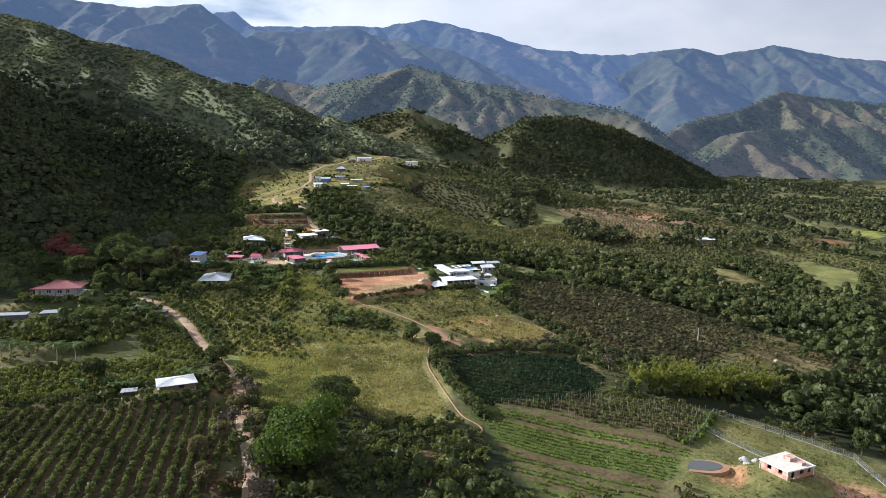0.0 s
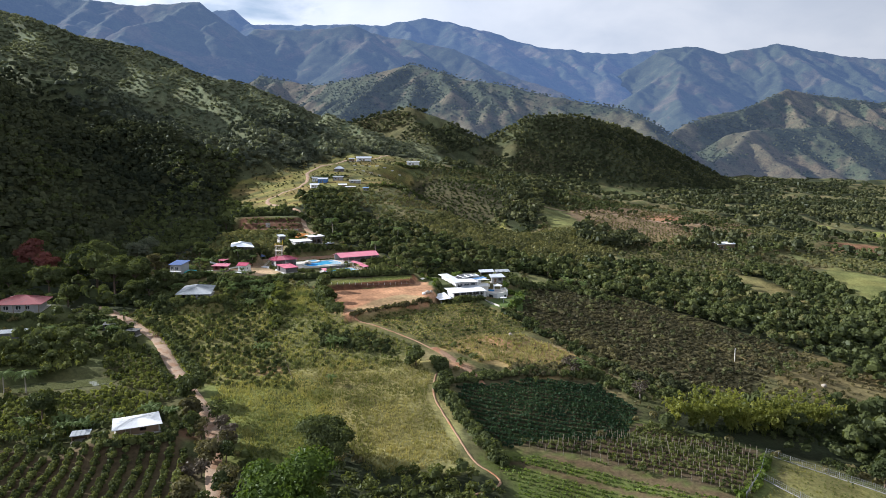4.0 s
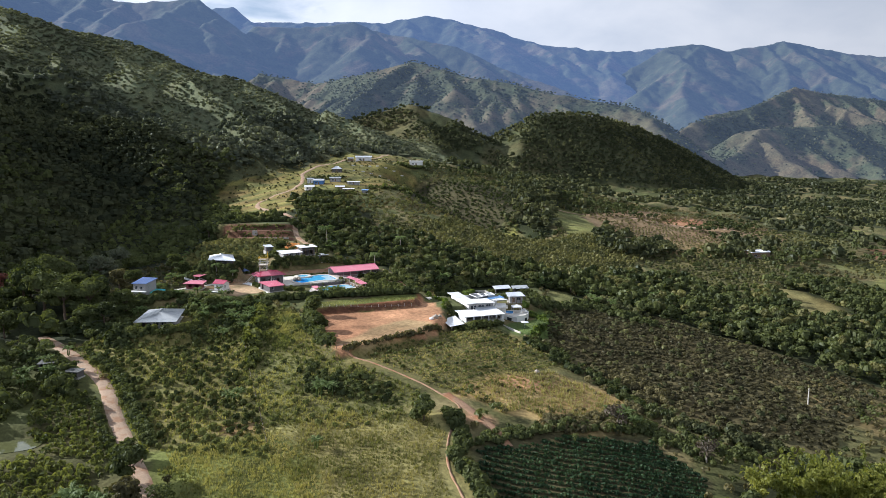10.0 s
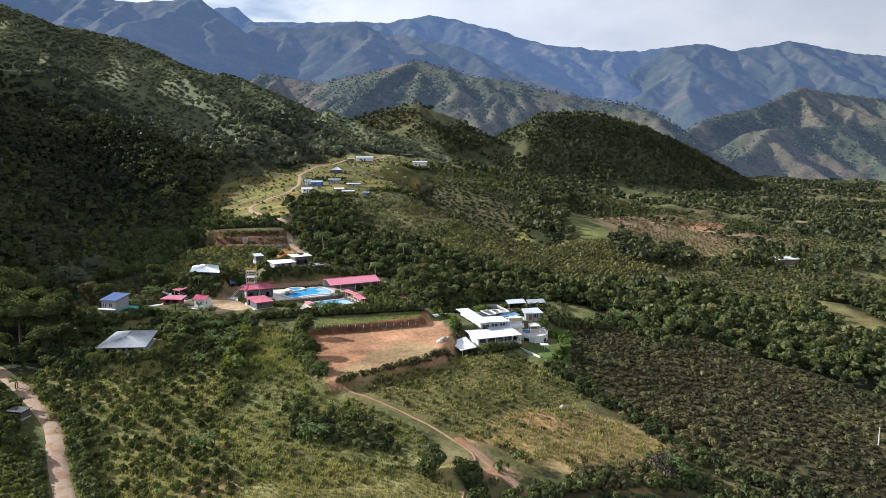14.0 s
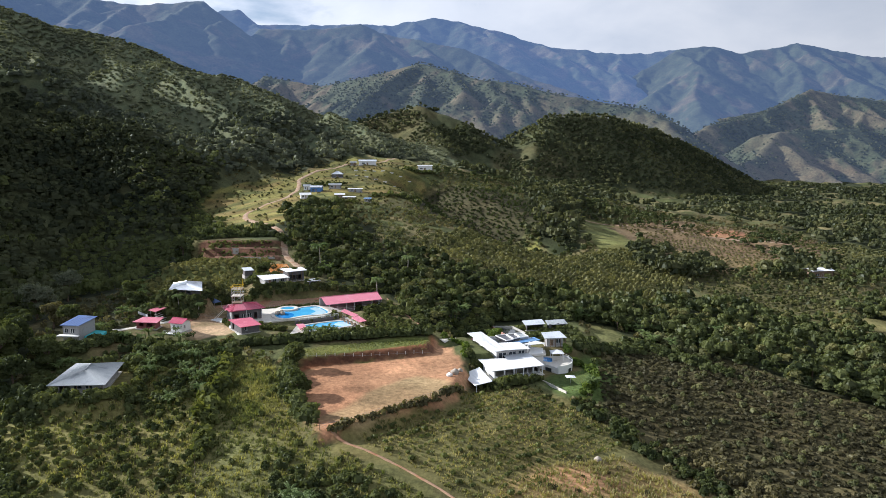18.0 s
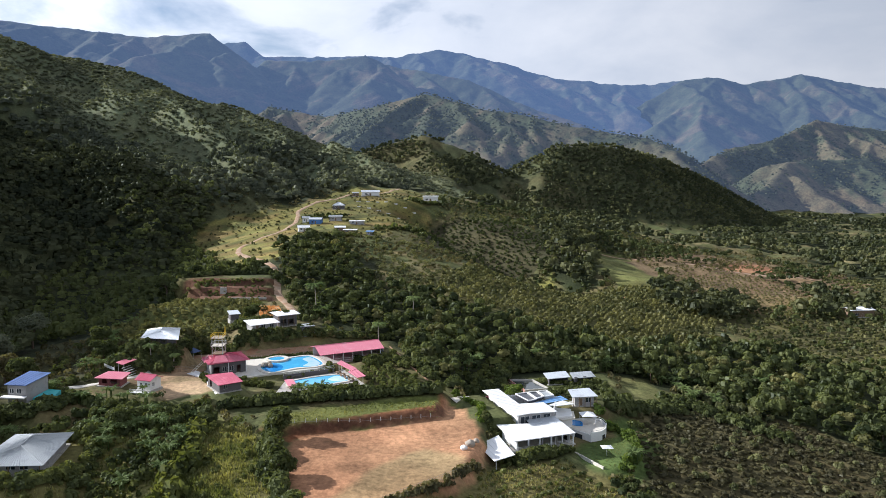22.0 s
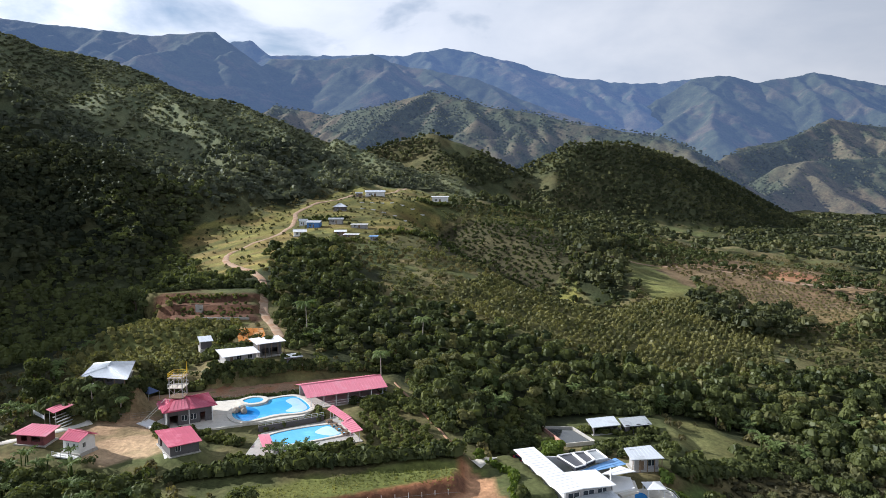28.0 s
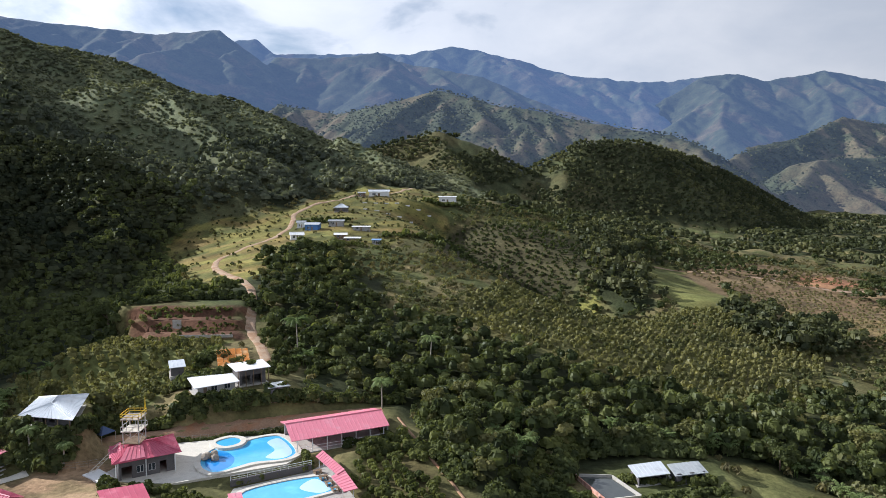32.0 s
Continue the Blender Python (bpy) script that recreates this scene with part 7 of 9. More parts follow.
CLEAR = [(-60, 195, 8), (34, 336, 15), (36, 350, 14), (49, 353, 6), (52, 379, 10), (38, 375, 8), (-121, 262, 7), (-134, 258, 7), (-128, 284, 12), (-75, 310, 12), (-91, 341, 7), (97, 161, 8), (79, 166, 6), (-40, 426, 3), (240, 524, 9), (-72, 194, 4), (-85, 266, 4), (-96, 273, 5), (-92, 232, 3), (84, 214, 3), (92, 216, 4), (100, 212, 4), (108, 216, 4), (116, 214, 4), (124, 220, 5), (96, 205, 4), (110, 205, 5), (82, 219, 4), (92, 219, 4), (102, 220, 4), (112, 224, 4), (122, 228, 4), (130, 230, 4)]
LANES = [((-106, 296), (-90, 280), (-70, 251), (-57, 229), (-43, 198), (-32, 156), (-28, 130)), ((-42, 428), (-51, 456), (-60, 497), (-86, 548), (-91, 568), (-76, 602), (-70, 630), (-73, 676), (-40, 760), (0, 836)), ((-14, 281), (3, 268), (17, 250), (12, 222), (19, 190), (24, 180)), ((12.5, 350), (5, 372), (-4, 398)), ((-98, 349), (-86, 357), (-72, 370))]


def open_ground(x, y, r=1.0):
    """Leaves out houses, tracks and levelled yards."""
    ok = np.ones(x.shape, bool)
    for cx, cy, cr in CLEAR:
        ok &= np.hypot(x - cx, y - cy) > cr * 0.8 + r
    for lane in LANES:
        for (ax, ay), (bx, by) in zip(lane, lane[1:]):
            k = np.clip(((x - ax) * (bx - ax) + (y - ay) * (by - ay)) / ((bx - ax) ** 2 + (by - ay) ** 2), 0, 1)
            ok &= np.hypot(x - ax - k * (bx - ax), y - ay - k * (by - ay)) > 2.4 + r * 0.6
    return ok


def sieve(x, y, ok, *more):
    return (x[ok], y[ok], *(m[ok] for m in more))


def shell(rs, lumps, rings=3, segs=5, loose=0.10):
    """The closed outside of a crown: overlapping shingles of leaves over each lump."""
    quads = []
    for x, y, z, r, h in lumps:
        off = rs.uniform(0, 6.28)
        for i in range(rings):
            a0, a1 = 1.72 * (i - 0.12) / rings, 1.72 * (i + 1.12) / rings
            for j in range(segs):
                b0, b1 = off + 6.283 * (j - 0.1) / segs, off + 6.283 * (j + 1.1) / segs
                k = 1 + rs.uniform(-loose, loose)
                tip = rs.uniform(-loose, loose, 4)
                quads.append([(x + r * (k + t) * math.sin(a) * math.cos(b), y + r * (k + t) * math.sin(a) * math.sin(b), z + h * (k + t) * math.cos(a)) for (a, b), t in zip(((a0, b0), (a1, b0), (a1, b1), (a0, b1)), tip)])
    return np.array(quads)


# shapes: a bush, a shrub, a far tree, a near wood tree (about one metre in radius or ten in height before scaling)
def shapes(make, n=4):
    return [make(np.random.RandomState(300 + k)) for k in range(n)]


BUSH = shapes(lambda rs: sprays(26, [(0, 0, 0.55, 0.75, 0.6), (0.3, 0.2, 0.95, 0.5, 0.45), (-0.35, -0.1, 0.75, 0.5, 0.4)], 0.62, 0.15, rs=rs))
RICH = shapes(lambda rs: np.concatenate([shell(rs, [(0, 0, 0.5, 0.68, 0.55), (0.3, 0.2, 0.9, 0.44, 0.4), (-0.35, -0.1, 0.7, 0.42, 0.36)], 2, 6, 0.18), sprays(26, [(0, 0, 0.5, 0.75, 0.6), (0.3, 0.2, 0.95, 0.5, 0.45), (-0.35, -0.1, 0.75, 0.5, 0.4), (0.05, -0.45, 0.5, 0.42, 0.4)], 0.34, 0.15, 0.5, rs=rs)]))
SPRIG = shapes(lambda rs: sprays(10, [(0, 0, 0.4, 0.6, 0.45)], 0.6, 0.1, rs=rs))
def leafy(rs, r, h, n, low, count, size):
    """A closed crown with loose sprays standing off it."""
    lumps = crown_lumps(rs, r, h, n, low)
    return np.concatenate([shell(rs, [(x, y, z, 0.86 * a, 0.86 * b) for x, y, z, a, b in lumps], 3, 6, 0.14) if size < 1 else shell(rs, [(x, y, z, 0.86 * a, 0.86 * b) for x, y, z, a, b in lumps], 2, 5, 0.14), sprays(count, lumps, size, 0.15, 0.45, rs=rs)])


FAR_TREE = shapes(lambda rs: leafy(rs, 4.6, 9, 3, 0.3, 26, 1.2), 6)
VERY_FAR = shapes(lambda rs: shell(rs, crown_lumps(rs, 5.0, 9, 1, 0.4), 2, 5, 0.2), 6)
DOT_TREE = shapes(lambda rs: shell(rs, crown_lumps(rs, 5.0, 8, 0, 0.3), 2, 5, 0.2), 5)
CROWN = shapes(lambda rs: shell(rs, crown_lumps(rs, 4.6, 9, 3, 0.35), 3, 5, 0.14), 8)
WOOD_TREE = shapes(lambda rs: leafy(rs, 4.4, 9.5, 3, 0.3, 56, 0.75), 6)
FINE_TREE = shapes(lambda rs: leafy(rs, 4.4, 9.5, 4, 0.28, 120, 0.5), 6)
ORB = shapes(lambda rs: np.concatenate([shell(rs, [(0, 0, 0.62, 0.78, 0.66), (0.3 * rs.rand(), 0.3 * rs.rand(), 0.9, 0.5, 0.42)], 3, 5, 0.2), sprays(8, [(0, 0, 0.7, 0.85, 0.7)], 0.42, 0.1, 0.5, rs=rs)]), 5)
LEAFY_TREE = shapes(lambda rs: leafy(rs, 4.4, 9.5, 5, 0.25, 140, 0.72), 6)
SHRUB = shapes(lambda rs: sprays(66, crown_lumps(rs, 1.5, 2.2, 5, 0.2), 0.46, 0.1, rs=rs), 4)


def tuft(rs, n=9):
    """A tuft of upright grass."""
    a = rs.uniform(0, 6.28, n)
    base = rs.normal(size=(n, 2)) * 0.28
    lean = np.stack([np.cos(a), np.sin(a)], 1) * rs.uniform(0.15, 0.5, (n, 1))
    side = np.stack([-np.sin(a), np.cos(a)], 1) * 0.13
    h = rs.uniform(0.5, 1.0, n)
    z0, z1 = np.zeros(n), h
    mk = lambda p, z: np.concatenate([p, z[:, None]], 1)
    return np.stack([mk(base - side, z0), mk(base + side, z0), mk(base + lean + side * 0.3, z1), mk(base + lean - side * 0.3, z1)], 1)


TUFT = shapes(tuft, 5)


def grass(area, gap, mat, label, size=(0.8, 1.5), keep=1.0, seed=0, sift=True):
    x, y = sown(area, gap, 0.5, keep=keep, seed=seed)
    if sift:
        x, y = sieve(x, y, open_ground(x, y, 0.0))
    rs = np.random.RandomState(seed)
    plant_mass("grass", TUFT, x, y, rs.uniform(*size, len(x)) * (0.6 + 0.8 * fbm(x / 6, y / 6, 2, 78)), mat, label, "grass", tones=(-0.05, 0.5), seed=seed, patch=1.9)


def crop(name, area, gap, row, turn, size, mat, label, protos=None, wobble=0.3, keep=1.0, seed=0, tones=(0.0, 0.35), tall=1.0, patch=0.8):
    x, y = sown(area, gap, wobble, row, turn, keep, seed)
    x, y = sieve(x, y, open_ground(x, y, 0.5))
    rs = np.random.RandomState(seed)
    plant_mass(name, protos or BUSH, x, y, rs.uniform(*size, len(x)), mat, label, "crop", 0.1, np.full(len(x), tall), tones, seed, patch)


crop("coffee_bushes", "coffee", 2.2, 2.8, 68, (0.7, 1.45), LEAF_COFFEE, "dense rows of glossy green coffee bushes", wobble=0.45, keep=0.88, seed=1, tones=(-0.05, 0.55), protos=RICH)
crop("coffee_bushes", "bush rows", 2.3, 3.6, 72, (0.5, 1.2), LEAF_COFFEE, "rows of young bushes on dry grass", wobble=0.5, keep=0.8, seed=2, tones=(0.0, 0.5), protos=RICH)
crop("shrubs", "dry plot", 1.7, 2.8, 40, (0.5, 1.0), LEAF_COFFEE, "rows of thin dry shrubs on olive grass", keep=0.95, seed=3, protos=SPRIG + ORB[:2], tones=(0.0, 0.4))
crop("shrubs", "dark slope", 1.9, None, 25, (0.6, 1.3), LEAF_OLIVE, "dense olive-brown shrubs on the slope", wobble=0.6, seed=4, tones=(-0.2, 0.2), protos=ORB, patch=0.9, tall=0.65)
crop("shrubs", "dark slope", 5.0, None, 25, (0.8, 1.6), LEAF_GROVE, "green bushes among the olive-brown shrubs", wobble=0.6, keep=0.7, seed=104, tones=(-0.1, 0.3), protos=RICH)
crop("orchard_trees", "hill orchard", 2.8, 3.3, 12, (1.0, 1.6), LEAF_ORCHARD, "even rows of low olive-green orchard trees", protos=ORB, seed=5, keep=0.93, wobble=0.2, tones=(0.0, 0.4), tall=1.25)
crop("orchard_trees", "west orchard", 2.4, 3.0, -60, (1.1, 1.9), LEAF_ORCHARD, "rows of bushy yellow-green orchard trees", seed=6, protos=RICH, tones=(0.15, 0.7))
crop("orchard_trees", "pool orchard", 2.4, 2.6, 20, (1.1, 1.5), LEAF_COFFEE, "block of leafy coffee trees beside the pools", seed=7, tones=(0.1, 0.55), protos=RICH)
crop("coffee_bushes", "near crop", 1.5, 3.0, 97, (0.95, 1.4), LEAF_COFFEE, "straight rows of young coffee bushes", protos=RICH, wobble=0.14, seed=8, tones=(-0.15, 0.4))
crop("coffee_bushes", "west crop", 2.2, 2.6, 30, (1.2, 1.7), LEAF_COFFEE, "thick coffee bushes", seed=9, tones=(0.1, 0.5))
crop("coffee_bushes", "road crop", 1.9, 2.2, 20, (0.9, 1.3), LEAF_COFFEE, "dark coffee bushes beside the road", seed=10, tones=(-0.05, 0.25))
crop("vegetable_rows", "dark rows", 0.95, 2.3, -12, (0.55, 0.85), LEAF_DARK, "dark green rows of staked crops", wobble=0.12, seed=11)
crop("vegetable_rows", "pole rows", 1.2, 2.6, -18, (0.5, 0.9), LEAF_COFFEE, "low green bean rows among poles", protos=BUSH, seed=12, tones=(0.1, 0.6), keep=0.95)
x, y = sown("vegetables", 0.9, 0.3, 1.7, -22, 0.95, 13)
x, y = sieve(x, y, open_ground(x, y, 0.5) & (vnoise((x * 0.375 + y * 0.927) / 2.3, (x * 0.927 - y * 0.375) / 70, 47) < 0.64))
plant_mass("vegetable_rows", SPRIG, x, y, np.random.RandomState(13).uniform(0.4, 0.8, len(x)), LEAF_LIME, "low bright green vegetable rows between beds of bare soil", "crop", 0.1, None, (-0.2, 0.35), 13)
crop("shrubs", "mound", 3.2, None, 0, (0.4, 0.8), LEAF_OLIVE, "scattered dry shrubs on the mound", wobble=0.5, keep=0.35, seed=14)
crop("shrubs", "hill pasture", 6.0, None, 0, (0.4, 1.2), LEAF_OLIVE, "scattered bushes on the hill pasture", wobble=0.5, keep=0.5, seed=15)
crop("shrubs", "dry shoulder", 3.6, None, 0, (0.5, 1.1), LEAF_OLIVE, "thin dry scrub on the shoulder", wobble=0.5, keep=0.75, seed=16)
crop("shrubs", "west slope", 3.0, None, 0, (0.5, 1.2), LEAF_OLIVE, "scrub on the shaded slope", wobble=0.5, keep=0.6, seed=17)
crop("shrubs", "pond yard", 3.4, None, 0, (0.3, 0.6), LEAF_COFFEE, "low weeds round the pond", wobble=0.5, keep=0.3, seed=18, protos=SPRIG)

grass("dry grass", 0.75, BLADE_DRY, "tall straw-coloured grass", (0.35, 0.8), 1.0, 1)
grass("lush grass", 0.75, BLADE_GREEN, "tall fresh green grass", (0.35, 0.85), 1.0, 2)
grass("mound", 0.95, BLADE_DRY, "straw-coloured grass on the mound", (0.5, 1.1), 0.75, 3)
grass("grass tongue", 0.8, BLADE_GREEN, "tall yellow-green grass beside the pitch", (0.5, 1.1), 1.0, 10)
grass("bush rows", 0.95, BLADE_GREEN, "rough grass between the bushes", (0.4, 0.9), 0.85, 4)
grass("dry plot", 0.95, BLADE_DRY, "rough dry grass", (0.35, 0.7), 0.8, 5)
grass("grass strip", 0.9, BLADE_GREEN, "short grass on the strip above the pitch", (0.2, 0.45), 1.0, 6, False)
grass("coffee", 1.15, BLADE_GREEN, "grass among the coffee", (0.4, 0.9), 0.85, 7)
grass("pond yard", 1.1, BLADE_GREEN, "rough grass round the pond", (0.3, 0.6), 0.7, 8)
grass("lawn", 1.0, BLADE_GREEN, "mown lawn of the villa", (0.12, 0.25), 1.0, 9, False)


FIELDS = ("east meadow", "ravine meadow", "red strip", "far strip", "plain strip", "slope orchard", "east rows", "meadow strip", "ochre field", "shadowed rise", "hill strip", "hill grove", "ravine grove")


def fields(x, y):
    return np.any([within(x, y, a) for a in FIELDS], axis=0)


def woods(name, area, gap, size, mat, label, protos, seed, keep=1.0, tones=(0.0, 0.45), tall=(0.8, 1.2)):
    x, y = sown(area, gap, 0.5, keep=keep, seed=seed)
    x, y = sieve(x, y, open_ground(x, y, size[1] * 2.0) & ~(fields(x, y) & (area not in FIELDS)) & (x < 0.77 * y + 15) & (x > -0.8 * y - 20))
    rs = np.random.RandomState(seed)
    grow, high = rs.uniform(*size, len(x)) * (0.75 + 0.5 * vnoise(x / 14, y / 14, seed)), rs.uniform(*tall, len(x))
    near = (y < 425) & (protos is WOOD_TREE)
    for k, shape in ((near, FINE_TREE), (~near, protos)):
        if k.any():
            plant_mass(name, shape, x[k], y[k], grow[k], mat, label, "trees", 0.6, high[k], tones, seed, 0.4, 30)


woods("woodland", "east woods", 4.5, (0.42, 0.8), LEAF_TREE, "dense mixed woodland below the orchard", WOOD_TREE, 21, tones=(-0.25, 0.6))
woods("woodland", "east woods", 8.0, (0.4, 0.75), LEAF_ORCHARD, "olive-green trees among the woodland", LEAFY_TREE, 20, keep=0.7, tones=(-0.1, 0.6))
woods("undergrowth", "east woods", 8.0, (0.8, 1.5), LEAF_COFFEE, "leafy undergrowth of the woodland", SHRUB, 22)
woods("woodland", "ravine", 4.6, (0.4, 0.75), LEAF_TREE, "dark trees filling the ravine", WOOD_TREE, 23)
woods("undergrowth", "ravine", 7.0, (0.8, 1.4), LEAF_TREE, "undergrowth in the ravine", SHRUB, 24)
woods("woodland", "west woods", 7.0, (0.55, 1.0), LEAF_TREE, "dark shaded trees in the western valley", FAR_TREE, 25)
woods("woodland", "hill edge woods", 4.6, (0.45, 0.8), LEAF_TREE, "thick trees along the hill's edge", FAR_TREE, 26)
woods("woodland", "ravine trees", 4.4, (0.5, 0.95), LEAF_TREE, "dark tall trees below the bamboo", WOOD_TREE, 33)
woods("undergrowth", "ravine trees", 4.0, (0.8, 1.5), LEAF_TREE, "dark undergrowth below the bamboo", SHRUB, 34)
x, y = sown("ravine trees", 2.6, 0.5, seed=38)
plant_mass("undergrowth", RICH, x, y, np.random.RandomState(38).uniform(0.7, 1.5, len(x)), LEAF_TREE, "dark low undergrowth at the foot of the bamboo", "plants", 0.1, None, (-0.25, 0.2), 38)
woods("woodland", "slope woods", 5.2, (0.5, 1.0), LEAF_TREE, "wood along the eastern ravine", WOOD_TREE, 35)
woods("shrubs", "hut hedge", 3.0, (0.9, 1.7), LEAF_TREE, "dark bushes and small trees above the coffee rows", SHRUB, 36, tones=(-0.1, 0.3))
woods("shrubs", "road trees", 3.6, (0.9, 1.8), LEAF_GREY, "brownish bushes crowding the dirt road", SHRUB, 37, tones=(0.0, 0.5))
woods("thicket", "near thicket", 3.0, (0.7, 1.5), LEAF_COFFEE, "thicket of dark green bushes", SHRUB, 28, tones=(-0.05, 0.4))
woods("thicket", "near thicket", 6.5, (0.35, 0.6), LEAF_TREE, "small trees in the thicket", WOOD_TREE, 29, keep=0.6)


crop("garden_bushes", "bungalow garden", 2.6, None, 0, (1.1, 2.1), LEAF_TREE, "thick garden bushes round the bungalow", protos=RICH, wobble=0.5, keep=0.75, seed=81, tones=(-0.05, 0.45))
woods("garden_trees", "bungalow garden", 8.0, (0.35, 0.6), LEAF_TREE, "small garden trees round the bungalow", LEAFY_TREE, 82, keep=0.6)
crop("garden_bushes", "villa back", 2.3, None, 0, (0.9, 1.8), LEAF_TREE, "dense shrubs between the villa and its sheds", protos=RICH, wobble=0.5, keep=0.85, seed=83, tones=(-0.1, 0.5))
woods("garden_trees", "villa back", 6.5, (0.3, 0.5), LEAF_TREE, "small trees between the villa and its sheds", LEAFY_TREE, 84, keep=0.7)
crop("shrubs", "path thicket", 2.2, None, 0, (1.0, 1.8), LEAF_TREE, "dark thick bushes above the footpath", protos=RICH, wobble=0.5, keep=0.85, seed=86, tones=(-0.1, 0.5))
crop("garden_bushes", "palm slope", 2.2, None, 0, (0.9, 1.8), LEAF_TREE, "dark bushes beside the hill road", protos=RICH, wobble=0.5, keep=0.85, seed=87, tones=(-0.1, 0.5))
woods("garden_trees", "palm slope", 5.5, (0.35, 0.6), LEAF_TREE, "small trees beside the hill road", LEAFY_TREE, 88, keep=0.7)
crop("shrubs", "terrace earth", 2.6, None, 0, (0.5, 1.3), LEAF_TREE, "bushes sprouting on the red terraces", protos=RICH, wobble=0.5, keep=0.42, seed=89)
crop("orchard_trees", "east orchard", 3.2, 3.6, 20, (0.9, 1.6), LEAF_ORCHARD, "rows of olive-green orchard bushes on the eastern slope", protos=ORB, keep=0.85, seed=90, tones=(-0.1, 0.45))
for area in ("slope orchard", "east rows"):
    crop("orchard_trees", area, 3.6, 4.4, 35, (1.0, 1.7), LEAF_ORCHARD, "rows of low orchard bushes on the far slope", protos=ORB, keep=0.85, seed=91, tones=(-0.1, 0.45))
crop("garden_bushes", "hut garden", 2.3, None, 0, (0.8, 1.7), LEAF_TREE, "dark bushes round the farm hut", protos=RICH, wobble=0.5, keep=0.8, seed=85, tones=(-0.1, 0.45))
woods("garden_trees", "west garden", 5.0, (0.4, 0.75), LEAF_TREE, "garden trees round the old house", LEAFY_TREE, 51, keep=0.85)
woods("undergrowth", "west garden", 3.2, (0.6, 1.2), LEAF_COFFEE, "garden shrubs round the old house", SHRUB, 52, keep=0.8)
crop("coffee_bushes", "pond crop", 2.1, 2.4, 15, (0.9, 1.5), LEAF_COFFEE, "coffee bushes below the fish pond", seed=53, tones=(-0.05, 0.5))

# rough bushes on all the land that nobody tills
x, y = sown(None, 3.7, 0.5, bounds=(-170, 130, 330, 780), seed=54)
ok = (np.random.RandomState(55).rand(len(x)) < step(0.30, 0.52, fbm(x / 22, y / 22, 3, 56)) * 0.85) & open_ground(x, y, 1.5) & (np.abs(x) < 0.77 * y + 15)
for area in AREA:
    if area not in ("dry shoulder", "west slope", "east fallow"):
        ok &= ~within(x, y, area)
for outline, _, _ in PADS:
    ok &= outline_distance(x, y, outline) > 1.5
x, y = x[ok], y[ok]
small = (np.random.RandomState(57).rand(len(x)) < 0.7) | (y > 430)
plant_mass("scrub", BUSH, x[small], y[small], np.random.RandomState(58).uniform(0.6, 1.5, small.sum()), LEAF_OLIVE, "rough olive scrub on untilled ground", "scrub", 0.1, None, (0.0, 0.5), 58)
plant_mass("scrub", SHRUB, x[~small], y[~small], np.random.RandomState(59).uniform(0.7, 1.6, (~small).sum()), LEAF_TREE, "dark green scrub on untilled ground", "scrub", 0.2, None, (0.0, 0.5), 59)


# taller bushes over the flank of the farm hill
x, y = sown(None, 4.6, 0.5, bounds=(-40, 470, 210, 800), seed=95)
ok = (np.random.RandomState(96).rand(len(x)) < step(0.40, 0.58, fbm(x / 34, y / 20, 4, 97)) * 0.75 + 0.05) & open_ground(x, y, 1.5) & ~fields(x, y)
for area in ("hill orchard", "hill pasture", "east woods", "east orchard", "east fallow", "back woods"):
    ok &= ~within(x, y, area)
x, y = x[ok], y[ok]
plant_mass("scrub", SHRUB, x, y, np.random.RandomState(98).uniform(0.7, 1.9, len(x)), LEAF_GROVE, "dark green bushes over the flank of the farm hill", "scrub", 0.2, None, (-0.2, 0.4), 98, 0.6, 25)
x, y = sown("hill pasture", 5.0, 0.5, seed=99)
ok = (np.random.RandomState(93).rand(len(x)) < step(0.50, 0.62, fbm(x / 26, y / 14, 4, 94)) * 0.8) & open_ground(x, y, 1.5)
x, y = x[ok], y[ok]
plant_mass("scrub", BUSH, x, y, np.random.RandomState(92).uniform(0.5, 1.3, len(x)), LEAF_GROVE, "patches of dark scrub on the hill pasture", "scrub", 0.1, None, (-0.2, 0.3), 92)


def hedge(name, line, width, tall, mat, label, seed, gap=0.8, protos=None):
    rs = np.random.RandomState(seed)
    xs, ys = [], []
    for a, b in zip(line, line[1:]):
        n = max(2, int(math.dist(a, b) / gap))
        for k in range(n):
            p = lerp(a, b, (k + rs.rand()) / n)
            xs.append(p[0] + rs.uniform(-0.5, 0.5) * width)
            ys.append(p[1] + rs.uniform(-0.5, 0.5) * width)
    x, y = np.array(xs), np.array(ys)
    plant_mass(name, protos or BUSH, x, y, rs.uniform(0.55, 1.25, len(x)) * (0.7 + 0.6 * vnoise(x / 4, y / 4, seed)) * tall / 1.35, mat, label, "hedge", 0.1, None, (-0.1, 0.5), seed)


hedge("hedge", [(-44, 340), (-30, 343), (-8, 346.5), (11, 350.5)], 2.2, 2.6, LEAF_TREE, "long dark hedge above the grass strip", 31, 0.35, RICH)
hedge("hedge", [(-66, 388), (-54, 392.2), (-40, 397.6), (-28, 403), (-16, 405.6), (-4, 408.6)], 2.0, 2.1, LEAF_COFFEE, "clipped green hedge above the red track", 32, 0.22, RICH)
hedge("hedge", [(-58, 384.2), (-44, 387.6), (-30, 391.4), (-22, 395)], 0.9, 0.9, LEAF_TREE, "low dark planting along the pool wall", 67, 0.25, RICH)
hedge("hedge", [(-33, 366.6), (-20.4, 373.2), (-22.0, 378.4)], 1.0, 1.3, LEAF_COFFEE, "flowering hedge between the two pools", 33, 0.3, RICH)
hedge("hedge", [(-36, 349), (-28, 347.8), (-12, 355)], 2.0, 1.7, LEAF_COFFEE, "leafy shrubs below the lower pool", 34, 0.4, RICH)
